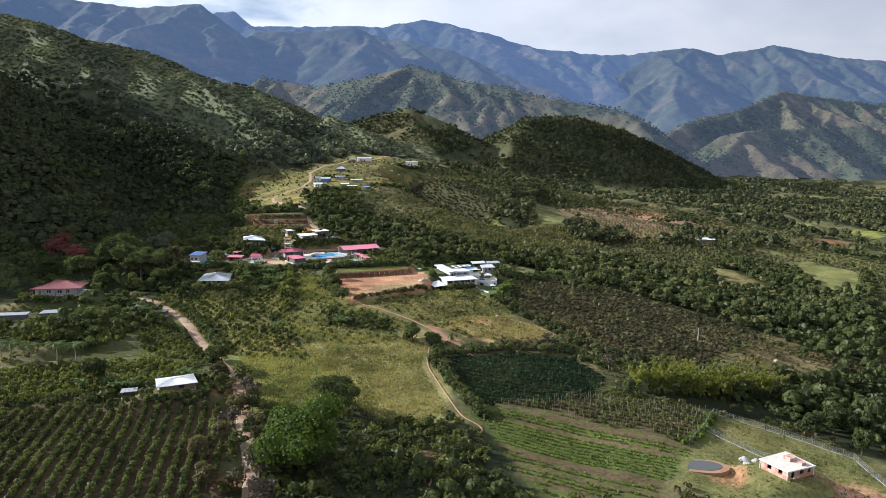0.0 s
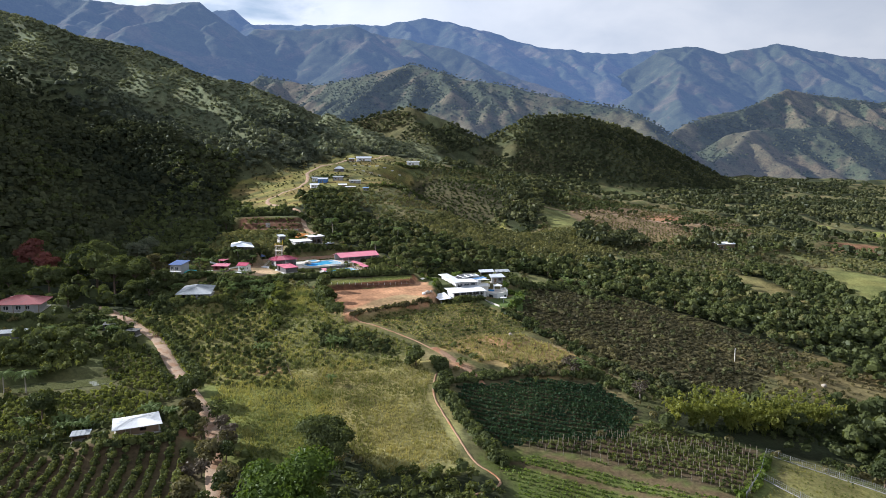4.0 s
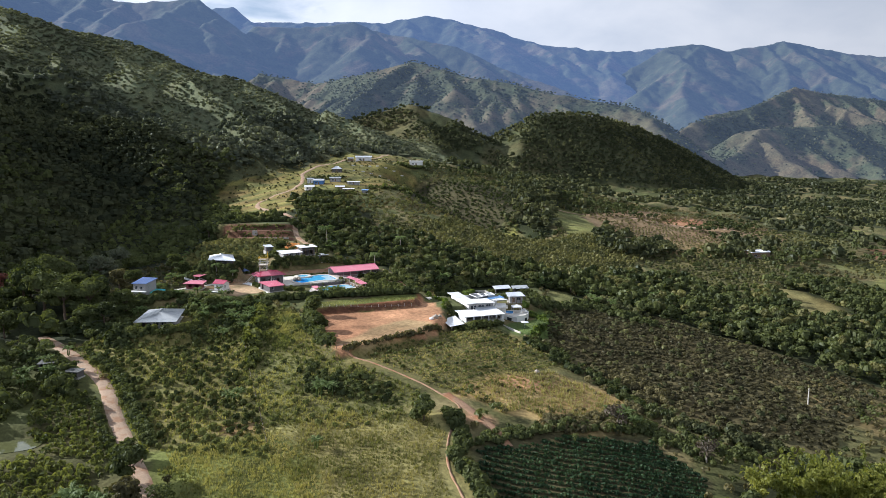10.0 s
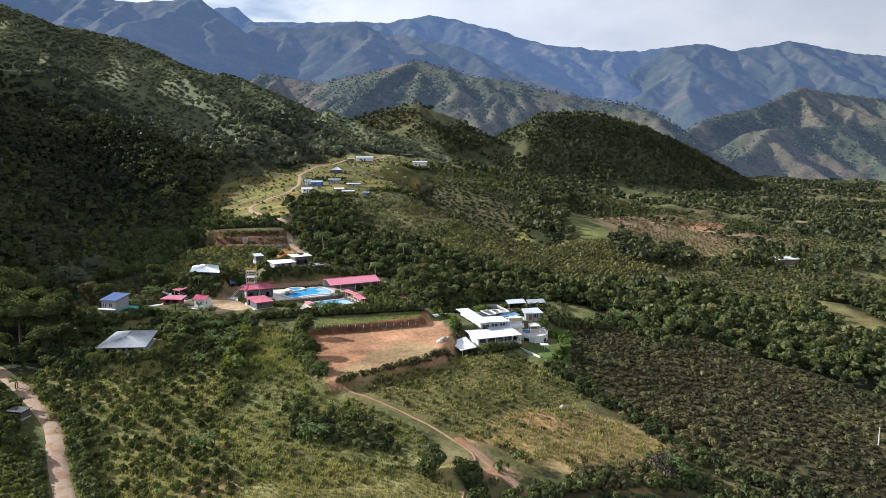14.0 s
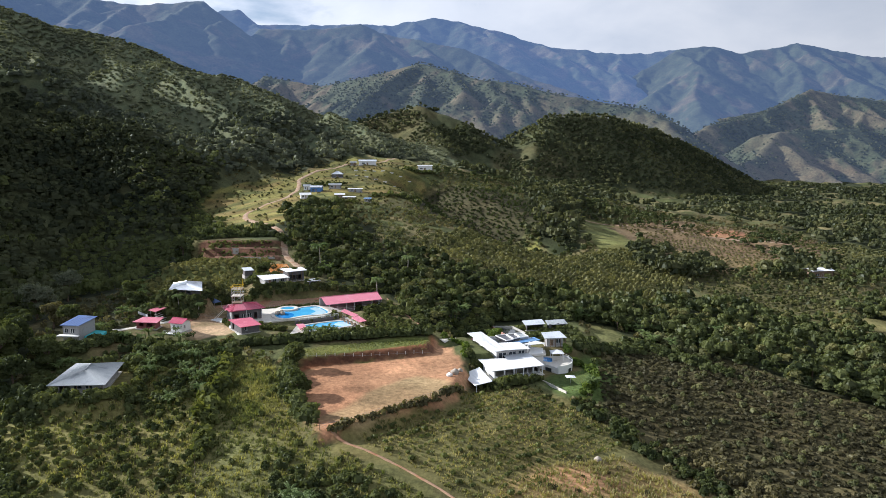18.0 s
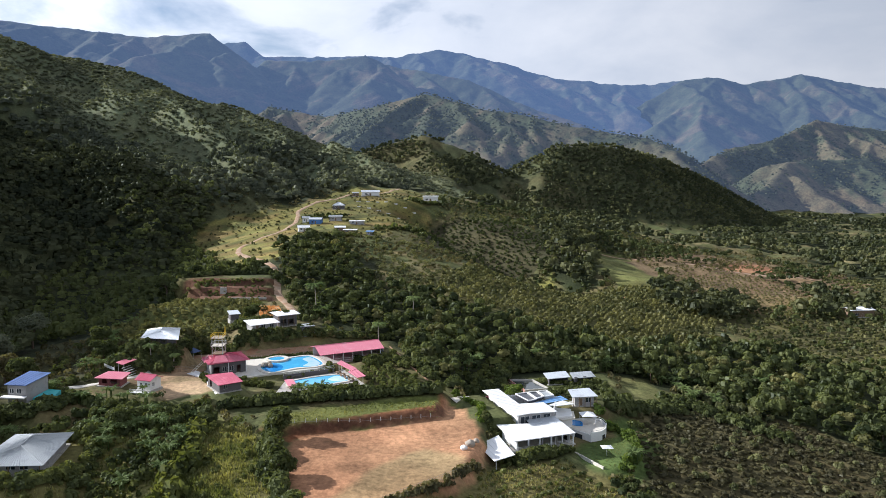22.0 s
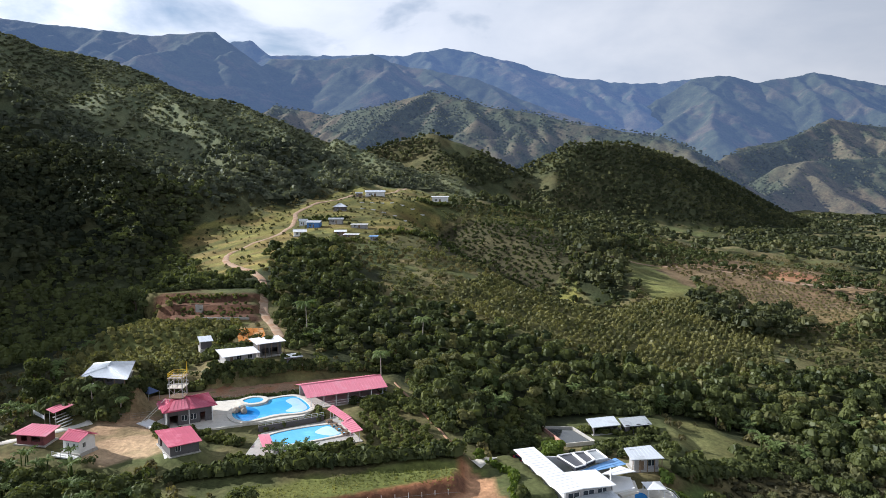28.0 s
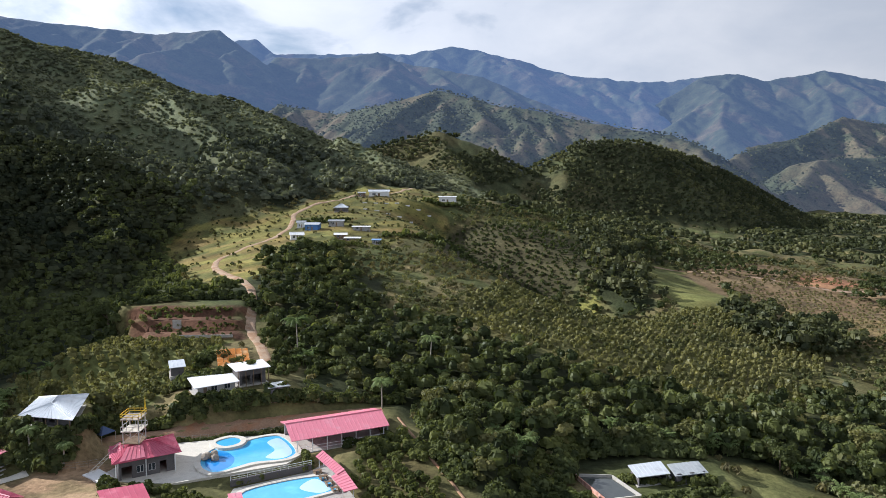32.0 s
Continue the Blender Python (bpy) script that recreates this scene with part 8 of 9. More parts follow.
hedge("hedge", [(19, 334), (20.5, 344), (16, 352)], 1.4, 1.0, LEAF_LIME, "low garden shrubs beside the pitch", 35, 0.4)
hedge("hedge", [(52, 349), (56, 340), (57, 331), (54, 323), (50, 318)], 1.6, 1.8, LEAF_LIME, "bright garden hedge round the lawn", 36, 0.35, RICH)
hedge("hedge", [(57, 352), (66, 359), (74, 361), (80, 362)], 3.4, 2.8, LEAF_TREE, "dark clipped bushes behind the villa", 37, 0.22, RICH)
hedge("hedge", [(-90, 286), (-80.6, 274.6), (-73.4, 265), (-67.6, 254), (-63, 245), (-57.6, 235.6), (-53.6, 227.6)], 1.3, 0.7, LEAF_BAMBOO, "yellow-green weeds on the verge of the dirt road", 38, 0.3, SPRIG + BUSH)
hedge("hedge", [(-86, 284), (-77.6, 273), (-70.4, 263), (-64.6, 252), (-60, 243), (-54, 232)], 2.2, 2.0, LEAF_TREE, "dark bushes between the dirt road and the coffee", 138, 0.5, RICH)
hedge("hedge", [(-76, 256), (-70.4, 245.8), (-65.2, 236), (-61, 228)], 1.2, 1.5, LEAF_TREE, "bushy hedge along the lower side of the dirt road", 139, 0.5, RICH)
hedge("shrubs", [(24, 374), (25, 381), (31, 388), (36, 394)], 5.0, 2.4, LEAF_COFFEE, "dark garden bushes beside the villa's courtyard", 145, 0.4, RICH)
hedge("shrubs", [(35, 394), (46, 396), (58, 395), (68, 398)], 3.5, 3.0, LEAF_TREE, "leafy bushes behind the villa's sheds", 146, 0.4, RICH)
hedge("shrubs", [(42, 379.6), (50, 377.4), (60, 377)], 2.2, 1.6, LEAF_COFFEE, "flowering bushes in front of the villa's sheds", 147, 0.4, RICH)
hedge("shrubs", [(66, 400), (80, 397), (96, 391), (104, 384)], 3.0, 2.4, LEAF_TREE, "bushes at the edge of the wood above the lawn", 148, 0.4, RICH)
hedge("shrubs", [(-15, 382), (-9, 378), (-6, 386), (2, 378), (3, 384)], 5.0, 1.9, LEAF_COFFEE, "leafy bushes beside the long pink-roofed hall", 149, 0.5, RICH)
hedge("shrubs", [(1, 402), (3, 392), (5, 380), (9, 366)], 4.5, 2.2, LEAF_TREE, "bushes along the wood's edge behind the pools", 150, 0.4, RICH)
hedge("shrubs", [(80, 370), (88, 366), (94, 356), (104, 346)], 8.0, 2.6, LEAF_TREE, "dark bushes between the lawn and the shrub slope", 151, 0.3, RICH)
hedge("shrubs", [(90, 386), (96, 376), (104, 364)], 8.0, 2.6, LEAF_GROVE, "bushes at the lower end of the villa's lawn", 152, 0.3, RICH)
hedge("shrubs", [(47, 314), (54, 298), (62, 284), (67, 272), (73, 261)], 6.0, 2.2, LEAF_TREE, "dark bushes between the mound and the shrub slope", 142, 0.5, RICH)
hedge("shrubs", [(73, 260), (80, 254), (90, 249), (102, 245)], 8.0, 2.4, LEAF_GROVE, "tangled bushes at the foot of the shrub slope", 143, 0.4, RICH)
hedge("shrubs", [(64, 254), (70, 245), (80, 242), (94, 241)], 7.0, 2.0, LEAF_TREE, "dark bushes above the ravine", 144, 0.4, RICH)
hedge("shrubs", [(-108, 308), (-96, 306), (-86, 300), (-82, 292)], 7.0, 3.0, LEAF_TREE, "dark shrubs under the trees above the road bend", 140, 0.35, RICH)
hedge("shrubs", [(-104, 284), (-96, 276), (-90, 268), (-84, 260)], 7.0, 2.6, LEAF_TREE, "dark shrubs below the road bend", 141, 0.35, RICH)
hedge("hedge", [(25, 319.5), (33, 321.5), (38.5, 324)], 2.0, 2.2, LEAF_COFFEE, "garden shrubs in front of the villa", 39, 0.4, RICH)
hedge("hedge", [(-14, 280.6), (-2, 290.4), (9, 299.6), (16.5, 311)], 1.4, 1.3, LEAF_OLIVE, "rough growth along the pitch fence", 40, 0.4)
hedge("hedge", [(-29, 326), (-28, 312), (-24, 298), (-19, 286)], 3.2, 2.6, LEAF_TREE, "bushes along the pitch's western edge", 41, 0.5, RICH)
hedge("hedge", [(-88, 362), (-94, 354), (-86, 346), (-74, 341.5), (-58, 338.5), (-46, 337)], 4.0, 1.7, LEAF_TREE, "dense shrubs below the yard", 42, 0.3, RICH)
hedge("hedge", [(-84, 373.5), (-74, 372), (-67, 371)], 2.4, 2.7, LEAF_TREE, "dark shrubs below the zinc-roofed farmhouse", 49, 0.22, RICH)
hedge("hedge", [(-83, 376.5), (-74, 374.4), (-66, 372.4), (-65, 380), (-66, 388)], 1.6, 2.0, LEAF_TREE, "shrubs along the farmhouse terrace", 64, 0.2, RICH)
hedge("hedge", [(43, 366), (48, 371), (62, 373)], 2.6, 1.8, LEAF_TREE, "dark shrubs before the sheds", 65, 0.25, RICH)
hedge("hedge", [(14, 362), (22, 368), (32, 370)], 4.0, 2.2, LEAF_TREE, "shrubs behind the drive", 66, 0.3, RICH)
hedge("hedge", [(-90, 384), (-84, 392), (-78, 396), (-70, 395), (-62, 392)], 5.0, 2.4, LEAF_ORCHARD, "leafy bushes behind the zinc-roofed farmhouse", 50, 0.3, RICH)
hedge("hedge", [(-92, 470), (-76, 482), (-58, 482), (-50, 470)], 4.0, 2.4, LEAF_TREE, "dark bushes above the red terraces", 56, 0.35, RICH)
hedge("hedge", [(-54, 404), (-56, 410), (-50, 412), (-47, 416)], 4.0, 2.6, LEAF_TREE, "round bushes behind the white farmhouse", 57, 0.3, RICH)
hedge("hedge", [(20, 336), (24, 330), (22, 320), (26, 317)], 2.4, 1.7, LEAF_COFFEE, "garden shrubs at the villa's foot", 58, 0.3, RICH)
hedge("hedge", [(22, 372), (30, 380), (33, 391), (46, 394), (62, 392)], 3.0, 2.4, LEAF_TREE, "shrubs round the yard behind the villa", 59, 0.3, RICH)
hedge("hedge", [(-86, 297), (-76, 297.5), (-66, 299), (-64, 312), (-66, 322)], 2.2, 1.9, LEAF_COFFEE, "garden shrubs round the bungalow", 60, 0.3, RICH)
hedge("hedge", [(-66, 187.5), (-58, 188.5), (-51, 191.5), (-52, 200), (-56, 204)], 1.8, 1.6, LEAF_COFFEE, "shrubs round the farm hut", 61, 0.3, RICH)
hedge("hedge", [(-99, 333), (-90, 331.5), (-83, 334), (-81, 344)], 2.6, 2.2, LEAF_TREE, "shrubs round the blue house", 62, 0.3, RICH)
hedge("hedge", [(-140, 273), (-128, 273.5), (-116, 274)], 2.0, 1.6, LEAF_TREE, "garden shrubs before the old verandah", 63, 0.4, RICH)
hedge("hedge", [(-48, 330), (-45, 314), (-44, 296), (-40, 276)], 3.0, 2.4, LEAF_COFFEE, "bushes along the coffee's edge", 43, 0.6)
hedge("hedge", [(14, 246), (17, 236), (14, 226), (18, 214), (22, 200), (26, 188)], 2.8, 2.4, LEAF_TREE, "bushes beside the footpath", 44, 0.35, RICH)
hedge("hedge", [(20, 234), (34, 242), (50, 248), (66, 250), (78, 236)], 4.0, 1.7, LEAF_TREE, "bushes above the dark crop", 45, 0.35, RICH)
hedge("hedge", [(-56, 366), (-52, 360), (-44, 362), (-36, 358)], 3.0, 1.6, LEAF_COFFEE, "garden shrubs between the pools and reception", 46, 0.35, RICH)
hedge("hedge", [(40, 246), (56, 252), (70, 266), (80, 276), (66, 292)], 7.0, 1.7, LEAF_OLIVE, "dark thicket round the mound", 47, 0.2, RICH)
hedge("hedge", [(78, 178), (86, 184), (92, 192), (98, 202)], 1.6, 1.4, LEAF_LIME, "weeds along the mesh fence", 48, 0.5)


hedge("hedge", [(-98, 446), (-98, 462), (-97, 478), (-90, 486)], 7.0, 2.8, LEAF_TREE, "bushes along the western end of the red terraces", 74, 0.25, RICH)
hedge("hedge", [(-86, 464.5), (-72, 464.5), (-58, 464.5)], 1.6, 1.0, LEAF_COFFEE, "low weeds on the upper terrace edge", 75, 0.5)
hedge("hedge", [(-82, 454.4), (-68, 454.4), (-54, 454.4)], 1.6, 1.0, LEAF_COFFEE, "low weeds on the lower terrace edge", 76, 0.5)
hedge("hedge", [(-16, 601), (0, 606), (14, 598)], 7.0, 2.2, LEAF_TREE, "dark thicket below the hill farm's sheds", 70, 0.5)
hedge("hedge", [(-66, 642), (-52, 640), (-38, 640)], 4.0, 2.4, LEAF_TREE, "garden bushes behind the hill farm", 71, 0.6)
hedge("hedge", [(-40, 578), (-26, 574), (-12, 570)], 5.0, 1.8, LEAF_COFFEE, "low bushes on the slope below the hill farm", 72, 0.6)
hedge("hedge", [(6, 742), (14, 738), (34, 744)], 4.0, 2.6, LEAF_TREE, "bushes round the white hilltop house", 73, 0.6)


# ---- mountain forests ----
def owner_at(x, y):
    j, i = np.clip(np.searchsorted(YS, y) - 1, 0, ROWS - 1), np.clip(np.searchsorted(XS, x) - 1, 0, COLS - 1)
    return OWNER[j, i]


def forest(bounds, gap, size, label, seed, where, mat, protos, tones=(-0.1, 0.5), keep=1.0, flat=1.0):
    """Closed woods: crowns of uneven size that touch, lighter and darker by patches."""
    x, y = sown(None, gap, 0.5, bounds=bounds, seed=seed, keep=keep)
    x, y = sieve(x, y, where(x, y) & (x > -0.58 * y - 15))
    rs = np.random.RandomState(seed)
    tall = rs.uniform(0.75, 1.25, len(x)) * flat
    grow = rs.uniform(*size, len(x)) * (0.65 + 0.7 * fbm(x / 40, y / 40, 3, seed))
    plant_mass("forest", protos, x, y, grow, mat, label, "forest", 1.0, tall, tones, seed, 1.1, 55)


# Darkened woods also cover the shaded grass of the valley floor.
def west_forest(x, y):
    return ((owner_at(x, y) == 1) | within(x, y, "west valley")) & ~within(x, y, "hill edge woods") & ~within(x, y, "hill pasture") & (x < -0.22 * (y - 380) - 120)


def mountain_forest(x, y):
    return (np.isin(owner_at(x, y), (2, 7, 8, 9)) | within(x, y, "back woods")) & ~within(x, y, "hill pasture") & (y < np.interp(x, (-900, -498, -377, -296, -161, -91, 100), (1060, 1050, 1108, 1185, 1290, 1350, 1390)) + 25)


def mountain_heath(x, y):
    return mountain_forest(x, y) & (y + 60 * (fbm(x / 90, y / 90, 3, 31) - 0.5) > 800 + 0.25 * (x + 300)) & (owner_at(x, y) != 9)


def hill_forest(x, y):
    o = owner_at(x, y)
    return np.isin(o, (5, 6)) & (y < np.interp(x, (171, 302, 424, 601, 784), (1340, 1365, 1440, 1540, 1630)) + 25) & ((x > 215) | (fbm(x / 40, y / 40, 3, 6) > 0.47)) | np.isin(o, (3, 4)) & (fbm(x / 60, y / 60, 3, 5) > 0.46) & (y < 1375)


# The spur's and valley's forests use the shade-darkened leaves.
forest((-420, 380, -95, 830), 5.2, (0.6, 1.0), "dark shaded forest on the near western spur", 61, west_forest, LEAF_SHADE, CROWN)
# These mountain woods take the leaves lightened in place of haze.
forest((-800, 540, 70, 1360), 6.5, (0.72, 1.15), "forest at the foot of the western mountain", 62, lambda x, y: mountain_forest(x, y) & ~mountain_heath(x, y) & (y + 0.5 * x > 600), LEAF_HAZED, CROWN, (0.0, 0.3))
forest((-420, 540, 70, 800), 5.6, (0.6, 1.05), "shade-darkened forest in the valley under the mountain", 65, lambda x, y: mountain_forest(x, y) & ~mountain_heath(x, y) & (y + 0.5 * x <= 600), LEAF_SHADE, CROWN, (-0.1, 0.3))
forest((-900, 700, 70, 1360), 5.6, (0.5, 0.85), "low scrubby woods on the spurs of the western mountain", 64, mountain_heath, LEAF_HAZED, CROWN, (0.15, 0.4), 1.0, 0.6)
forest((-130, 1000, 760, 1650), 6.8, (0.65, 1.1), "forest on the rounded hills beyond the farm", 63, hill_forest, LEAF_GROVE, CROWN, (-0.3, 0.25))

# woods in the gullies of the far dry hills
rs = np.random.RandomState(66)
x, y = rs.uniform(-600, 2300, 60000), rs.uniform(1640, 3200, 60000)
j, i = np.searchsorted(hy, y) - 1, np.searchsorted(hx, x) - 1
ok = (thick[j, i] * (0.4 + 0.6 * step(0.4, 0.6, fbm(x / 60, y / 60, 3, 67))) + 0.06 > rs.rand(len(x))) & (x < 0.77 * y) & (HZ[j, i] > land(x, y) + 4)
x, y, j, i = x[ok], y[ok], j[ok], i[ok]
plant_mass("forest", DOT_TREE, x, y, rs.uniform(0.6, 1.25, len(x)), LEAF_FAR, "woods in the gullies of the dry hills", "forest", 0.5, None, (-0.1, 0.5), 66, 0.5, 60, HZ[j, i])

# trees strewn over the valley floor
x, y = sown(None, 8.0, 0.5, bounds=(40, 470, 1150, 1750), seed=71)
ok = (np.random.RandomState(72).rand(len(x)) < wooded(x, y) * 0.85 + 0.04) & (y > 560 - 0.25 * x) & (x < 0.77 * y + 15)
for area in ("hill orchard", "hill pasture", "east fallow", "east woods") + FIELDS:
    ok &= ~within(x, y, area)
j, i = np.clip(np.searchsorted(YS, y) - 1, 0, ROWS - 1), np.clip(np.searchsorted(XS, x) - 1, 0, COLS - 1)
ok &= OWNER[j, i] == 0
x, y = x[ok], y[ok]
near = y < 900
plant_mass("woodland", CROWN, x[near], y[near], np.random.RandomState(73).uniform(0.6, 1.25, near.sum()), LEAF_GROVE, "groves scattered over the valley", "trees", 0.8, None, (-0.3, 0.3), 73, 0.5, 60)
plant_mass("woodland", VERY_FAR, x[~near], y[~near], np.random.RandomState(74).uniform(0.65, 1.25, (~near).sum()), LEAF_GROVE, "far groves over the valley floor", "trees", 0.8, None, (-0.3, 0.3), 74, 0.5, 80)
x, y = sown(None, 5.0, 0.5, bounds=(140, 300, 420, 620), seed=75)
ok = (np.random.RandomState(76).rand(len(x)) < wooded(x * 1.6, y * 1.6) * 0.7 + 0.1) & ~within(x, y, "hill orchard") & ~within(x, y, "dark slope") & ~within(x, y, "east fallow") & ~fields(x, y) & open_ground(x, y, 3) & (x < 0.77 * y + 15)
plant_mass("woodland", FAR_TREE, x[ok], y[ok], np.random.RandomState(77).uniform(0.4, 0.85, ok.sum()), LEAF_TREE, "groves and bushes on the eastern slope", "trees", 0.5, None, (0.05, 0.45), 77)
x, y = sown(None, 5.5, 0.5, bounds=(-20, 560, 330, 800), seed=78)
ok = (np.random.RandomState(79).rand(len(x)) < step(0.52, 0.62, fbm(x / 50, y / 30, 3, 44)) * 0.8) & ~within(x, y, "hill orchard") & ~fields(x, y) & open_ground(x, y, 3) & (x > 30)
plant_mass("woodland", FAR_TREE, x[ok], y[ok], np.random.RandomState(80).uniform(0.35, 0.75, ok.sum()), LEAF_TREE, "bands of trees across the hillside", "trees", 0.5, None, (0.05, 0.45), 80)

for area, gap, seed, label in (("hill grove", 5.0, 81, "dense dark grove in a fold of the hillside"), ("ravine grove", 5.5, 82, "dark trees filling the ravine below the hill farm")):
    x, y = sown(area, gap, 0.5, seed=seed)
    plant_mass("woodland", FAR_TREE, x, y, np.random.RandomState(seed).uniform(0.6, 1.2, len(x)), LEAF_GROVE, label, "trees", 0.8, None, (-0.25, 0.3), seed)
x, y = sown("ochre field", 3.2, 0.3, 3.8, 20, 0.85, 83)
plant_mass("orchard_trees", ORB, x, y, np.random.RandomState(83).uniform(0.7, 1.2, len(x)), LEAF_OLIVE, "low olive bushes in rows on the ochre field", "crop", 0.1, None, (0.1, 0.6), 83)
# Close dark scrub deepens the shade painted on the rise.
x, y = sown("shadowed rise", 3.6, 0.5, seed=84)
plant_mass("shrubs", BUSH, x, y, np.random.RandomState(84).uniform(0.7, 1.7, len(x)), LEAF_TREE, "scrub darkened for the shade on the rise", "bushes", 0.1, None, (-0.3, 0.2), 84)


# ---- single trees ----
def tree(name, x, y, tall, spread, mat, label, seed, leaves=700, bark=None, low=0.3, size=0.62, category="tree", group=""):
    rs = np.random.RandomState(seed)
    z = gz(x, y)
    t = thing(name, x, y, z, label, category, group)
    bm = bmesh.new()
    base = Vector((x, y, z - 0.4))
    fork = base + Vector((rs.uniform(-0.3, 0.3), rs.uniform(-0.3, 0.3), tall * 0.42 + 0.4))
    r = max(0.12, tall * 0.028)
    bar(bm, base, fork, r * 1.25, 7, r * 0.8)
    for k in range(5):
        a = 2 * math.pi * (k + rs.uniform(-0.3, 0.3)) / 5
        tip = fork + Vector((math.cos(a) * spread * rs.uniform(0.4, 0.65), math.sin(a) * spread * rs.uniform(0.4, 0.65), tall * rs.uniform(0.16, 0.36)))
        bar(bm, fork - Vector((0, 0, 0.2)), tip, r * 0.55, 5, r * 0.18)
    part("trunk", bm, bark or BARK, t)
    lumps = crown_lumps(rs, spread, tall, 11, low)
    core = shell(rs, [(a, b, c, 0.8 * d, 0.8 * e) for a, b, c, d, e in lumps], 3, 6, 0.14) if leaves > 450 else np.zeros((0, 4, 3))
    q = np.concatenate([core, sprays(leaves, lumps, size, 0.2, rs=rs)])
    crown = new("crown", leaf_mesh("crown", q, np.full(len(q), rs.uniform(0.0, 0.3))))
    crown.data.materials.append(mat)
    crown.parent = t
    return t


tree("tree", -15.3, 187.5, 10.0, 7.6, LEAF_TREE, "round dark green tree standing in dry grass", 1, 3400, low=0.42, size=0.5)
tree("tree", -21.3, 157.0, 14.5, 12.0, LEAF_LIME, "large fresh green tree beside the dirt road", 2, 6500, low=0.25, size=0.62)
tree("tree", 7.5, 243.0, 6.0, 4.2, LEAF_TREE, "squat dark mango tree beside the footpath", 3, 1000, low=0.15)
tree("tree", -53.0, 216.0, 8.5, 4.4, LEAF_TREE, "leafy tree over the dirt road", 4, 1000)
tree("tree", -86.0, 206.0, 8.0, 4.8, LEAF_TREE, "dark rounded tree behind the coffee rows", 5, 1000)
tree("tree", -24.0, 303.0, 6.5, 3.6, LEAF_TREE, "small dense tree at the corner of the pitch", 6, 900, low=0.15)
tree("tree", -28.0, 325.0, 7.0, 3.6, LEAF_TREE, "tree by the end of the grass strip", 7, 900)
tree("tree", 31.0, 358.0, 6.0, 3.2, LEAF_LIME, "green tree behind the villa roof", 8, 800)
tree("shrub_ball", 14.5, 353.5, 2.6, 1.5, LEAF_LIME, "clipped ball-shaped bush by the drive", 9, 500, low=0.1, size=0.34, category="bush")
tree("tree", 58.0, 250.0, 6.5, 3.4, LEAF_GREY, "grey leafless tree above the bamboo", 10, 240, PALE_BARK)
tree("tree", 76.0, 236.0, 7.0, 3.2, LEAF_GREY, "grey bare tree at the ravine", 11, 240, PALE_BARK)
tree("tree", -30.0, 152.0, 7.0, 3.6, LEAF_GREY, "brownish half-bare tree beside the road", 12, 420, PALE_BARK)
tree("tree", -41.0, 168.0, 6.5, 3.4, LEAF_OLIVE, "brown-green tree beside the road", 13, 700)
tree("tree", -40.0, 184.0, 6.5, 3.4, LEAF_OLIVE, "olive tree beside the road", 14, 700)
for k, (px, py, h, s) in enumerate(((-50, 206, 6, 3.2), (-47, 196, 6, 3), (-38, 192, 5.5, 3), (-44, 160, 6, 3.2), (-35, 172, 5.5, 2.8), (-27, 142, 6, 3.2), (-40, 148, 6, 3), (-57, 226, 5, 2.6))):
    tree("tree", px, py, h, s, (LEAF_OLIVE, LEAF_TREE, LEAF_GREY)[k % 3], ("olive roadside tree", "dark green roadside tree", "half-bare grey-brown roadside tree")[k % 3] + " beside the dirt road", 400 + k, 600, group="roadside trees")
lane = random.Random(43)
for k in range(16):
    py = 132 + 5.2 * k
    px = float(np.interp(py, [130, 156, 178, 198, 214], [-28, -32, -38, -43, -49])) + (lane.uniform(1.9, 3.4) if k % 3 else -lane.uniform(2.2, 3.4))
    h = lane.uniform(4.4, 6.6)
    tree("tree", px, py, h, h * 0.46, (LEAF_OLIVE, LEAF_GREY, LEAF_TREE, LEAF_OLIVE)[k % 4], ("olive-brown", "half-bare grey-brown", "dark green", "olive-brown")[k % 4] + " tree overhanging the dirt road", 440 + k, 420, size=0.5, group="roadside trees")
tree("tree", 124.0, 192.0, 9.0, 4.6, LEAF_TREE, "vine-hung dark tree beyond the mesh fence", 15, 1000)
tree("tree", 134.0, 184.0, 8.0, 4.2, LEAF_TREE, "rounded tree outside the fence corner", 16, 900)
tree("tree", 136.0, 200.0, 10.0, 5.0, LEAF_TREE, "tall vine-covered tree in the ravine", 17, 1000)
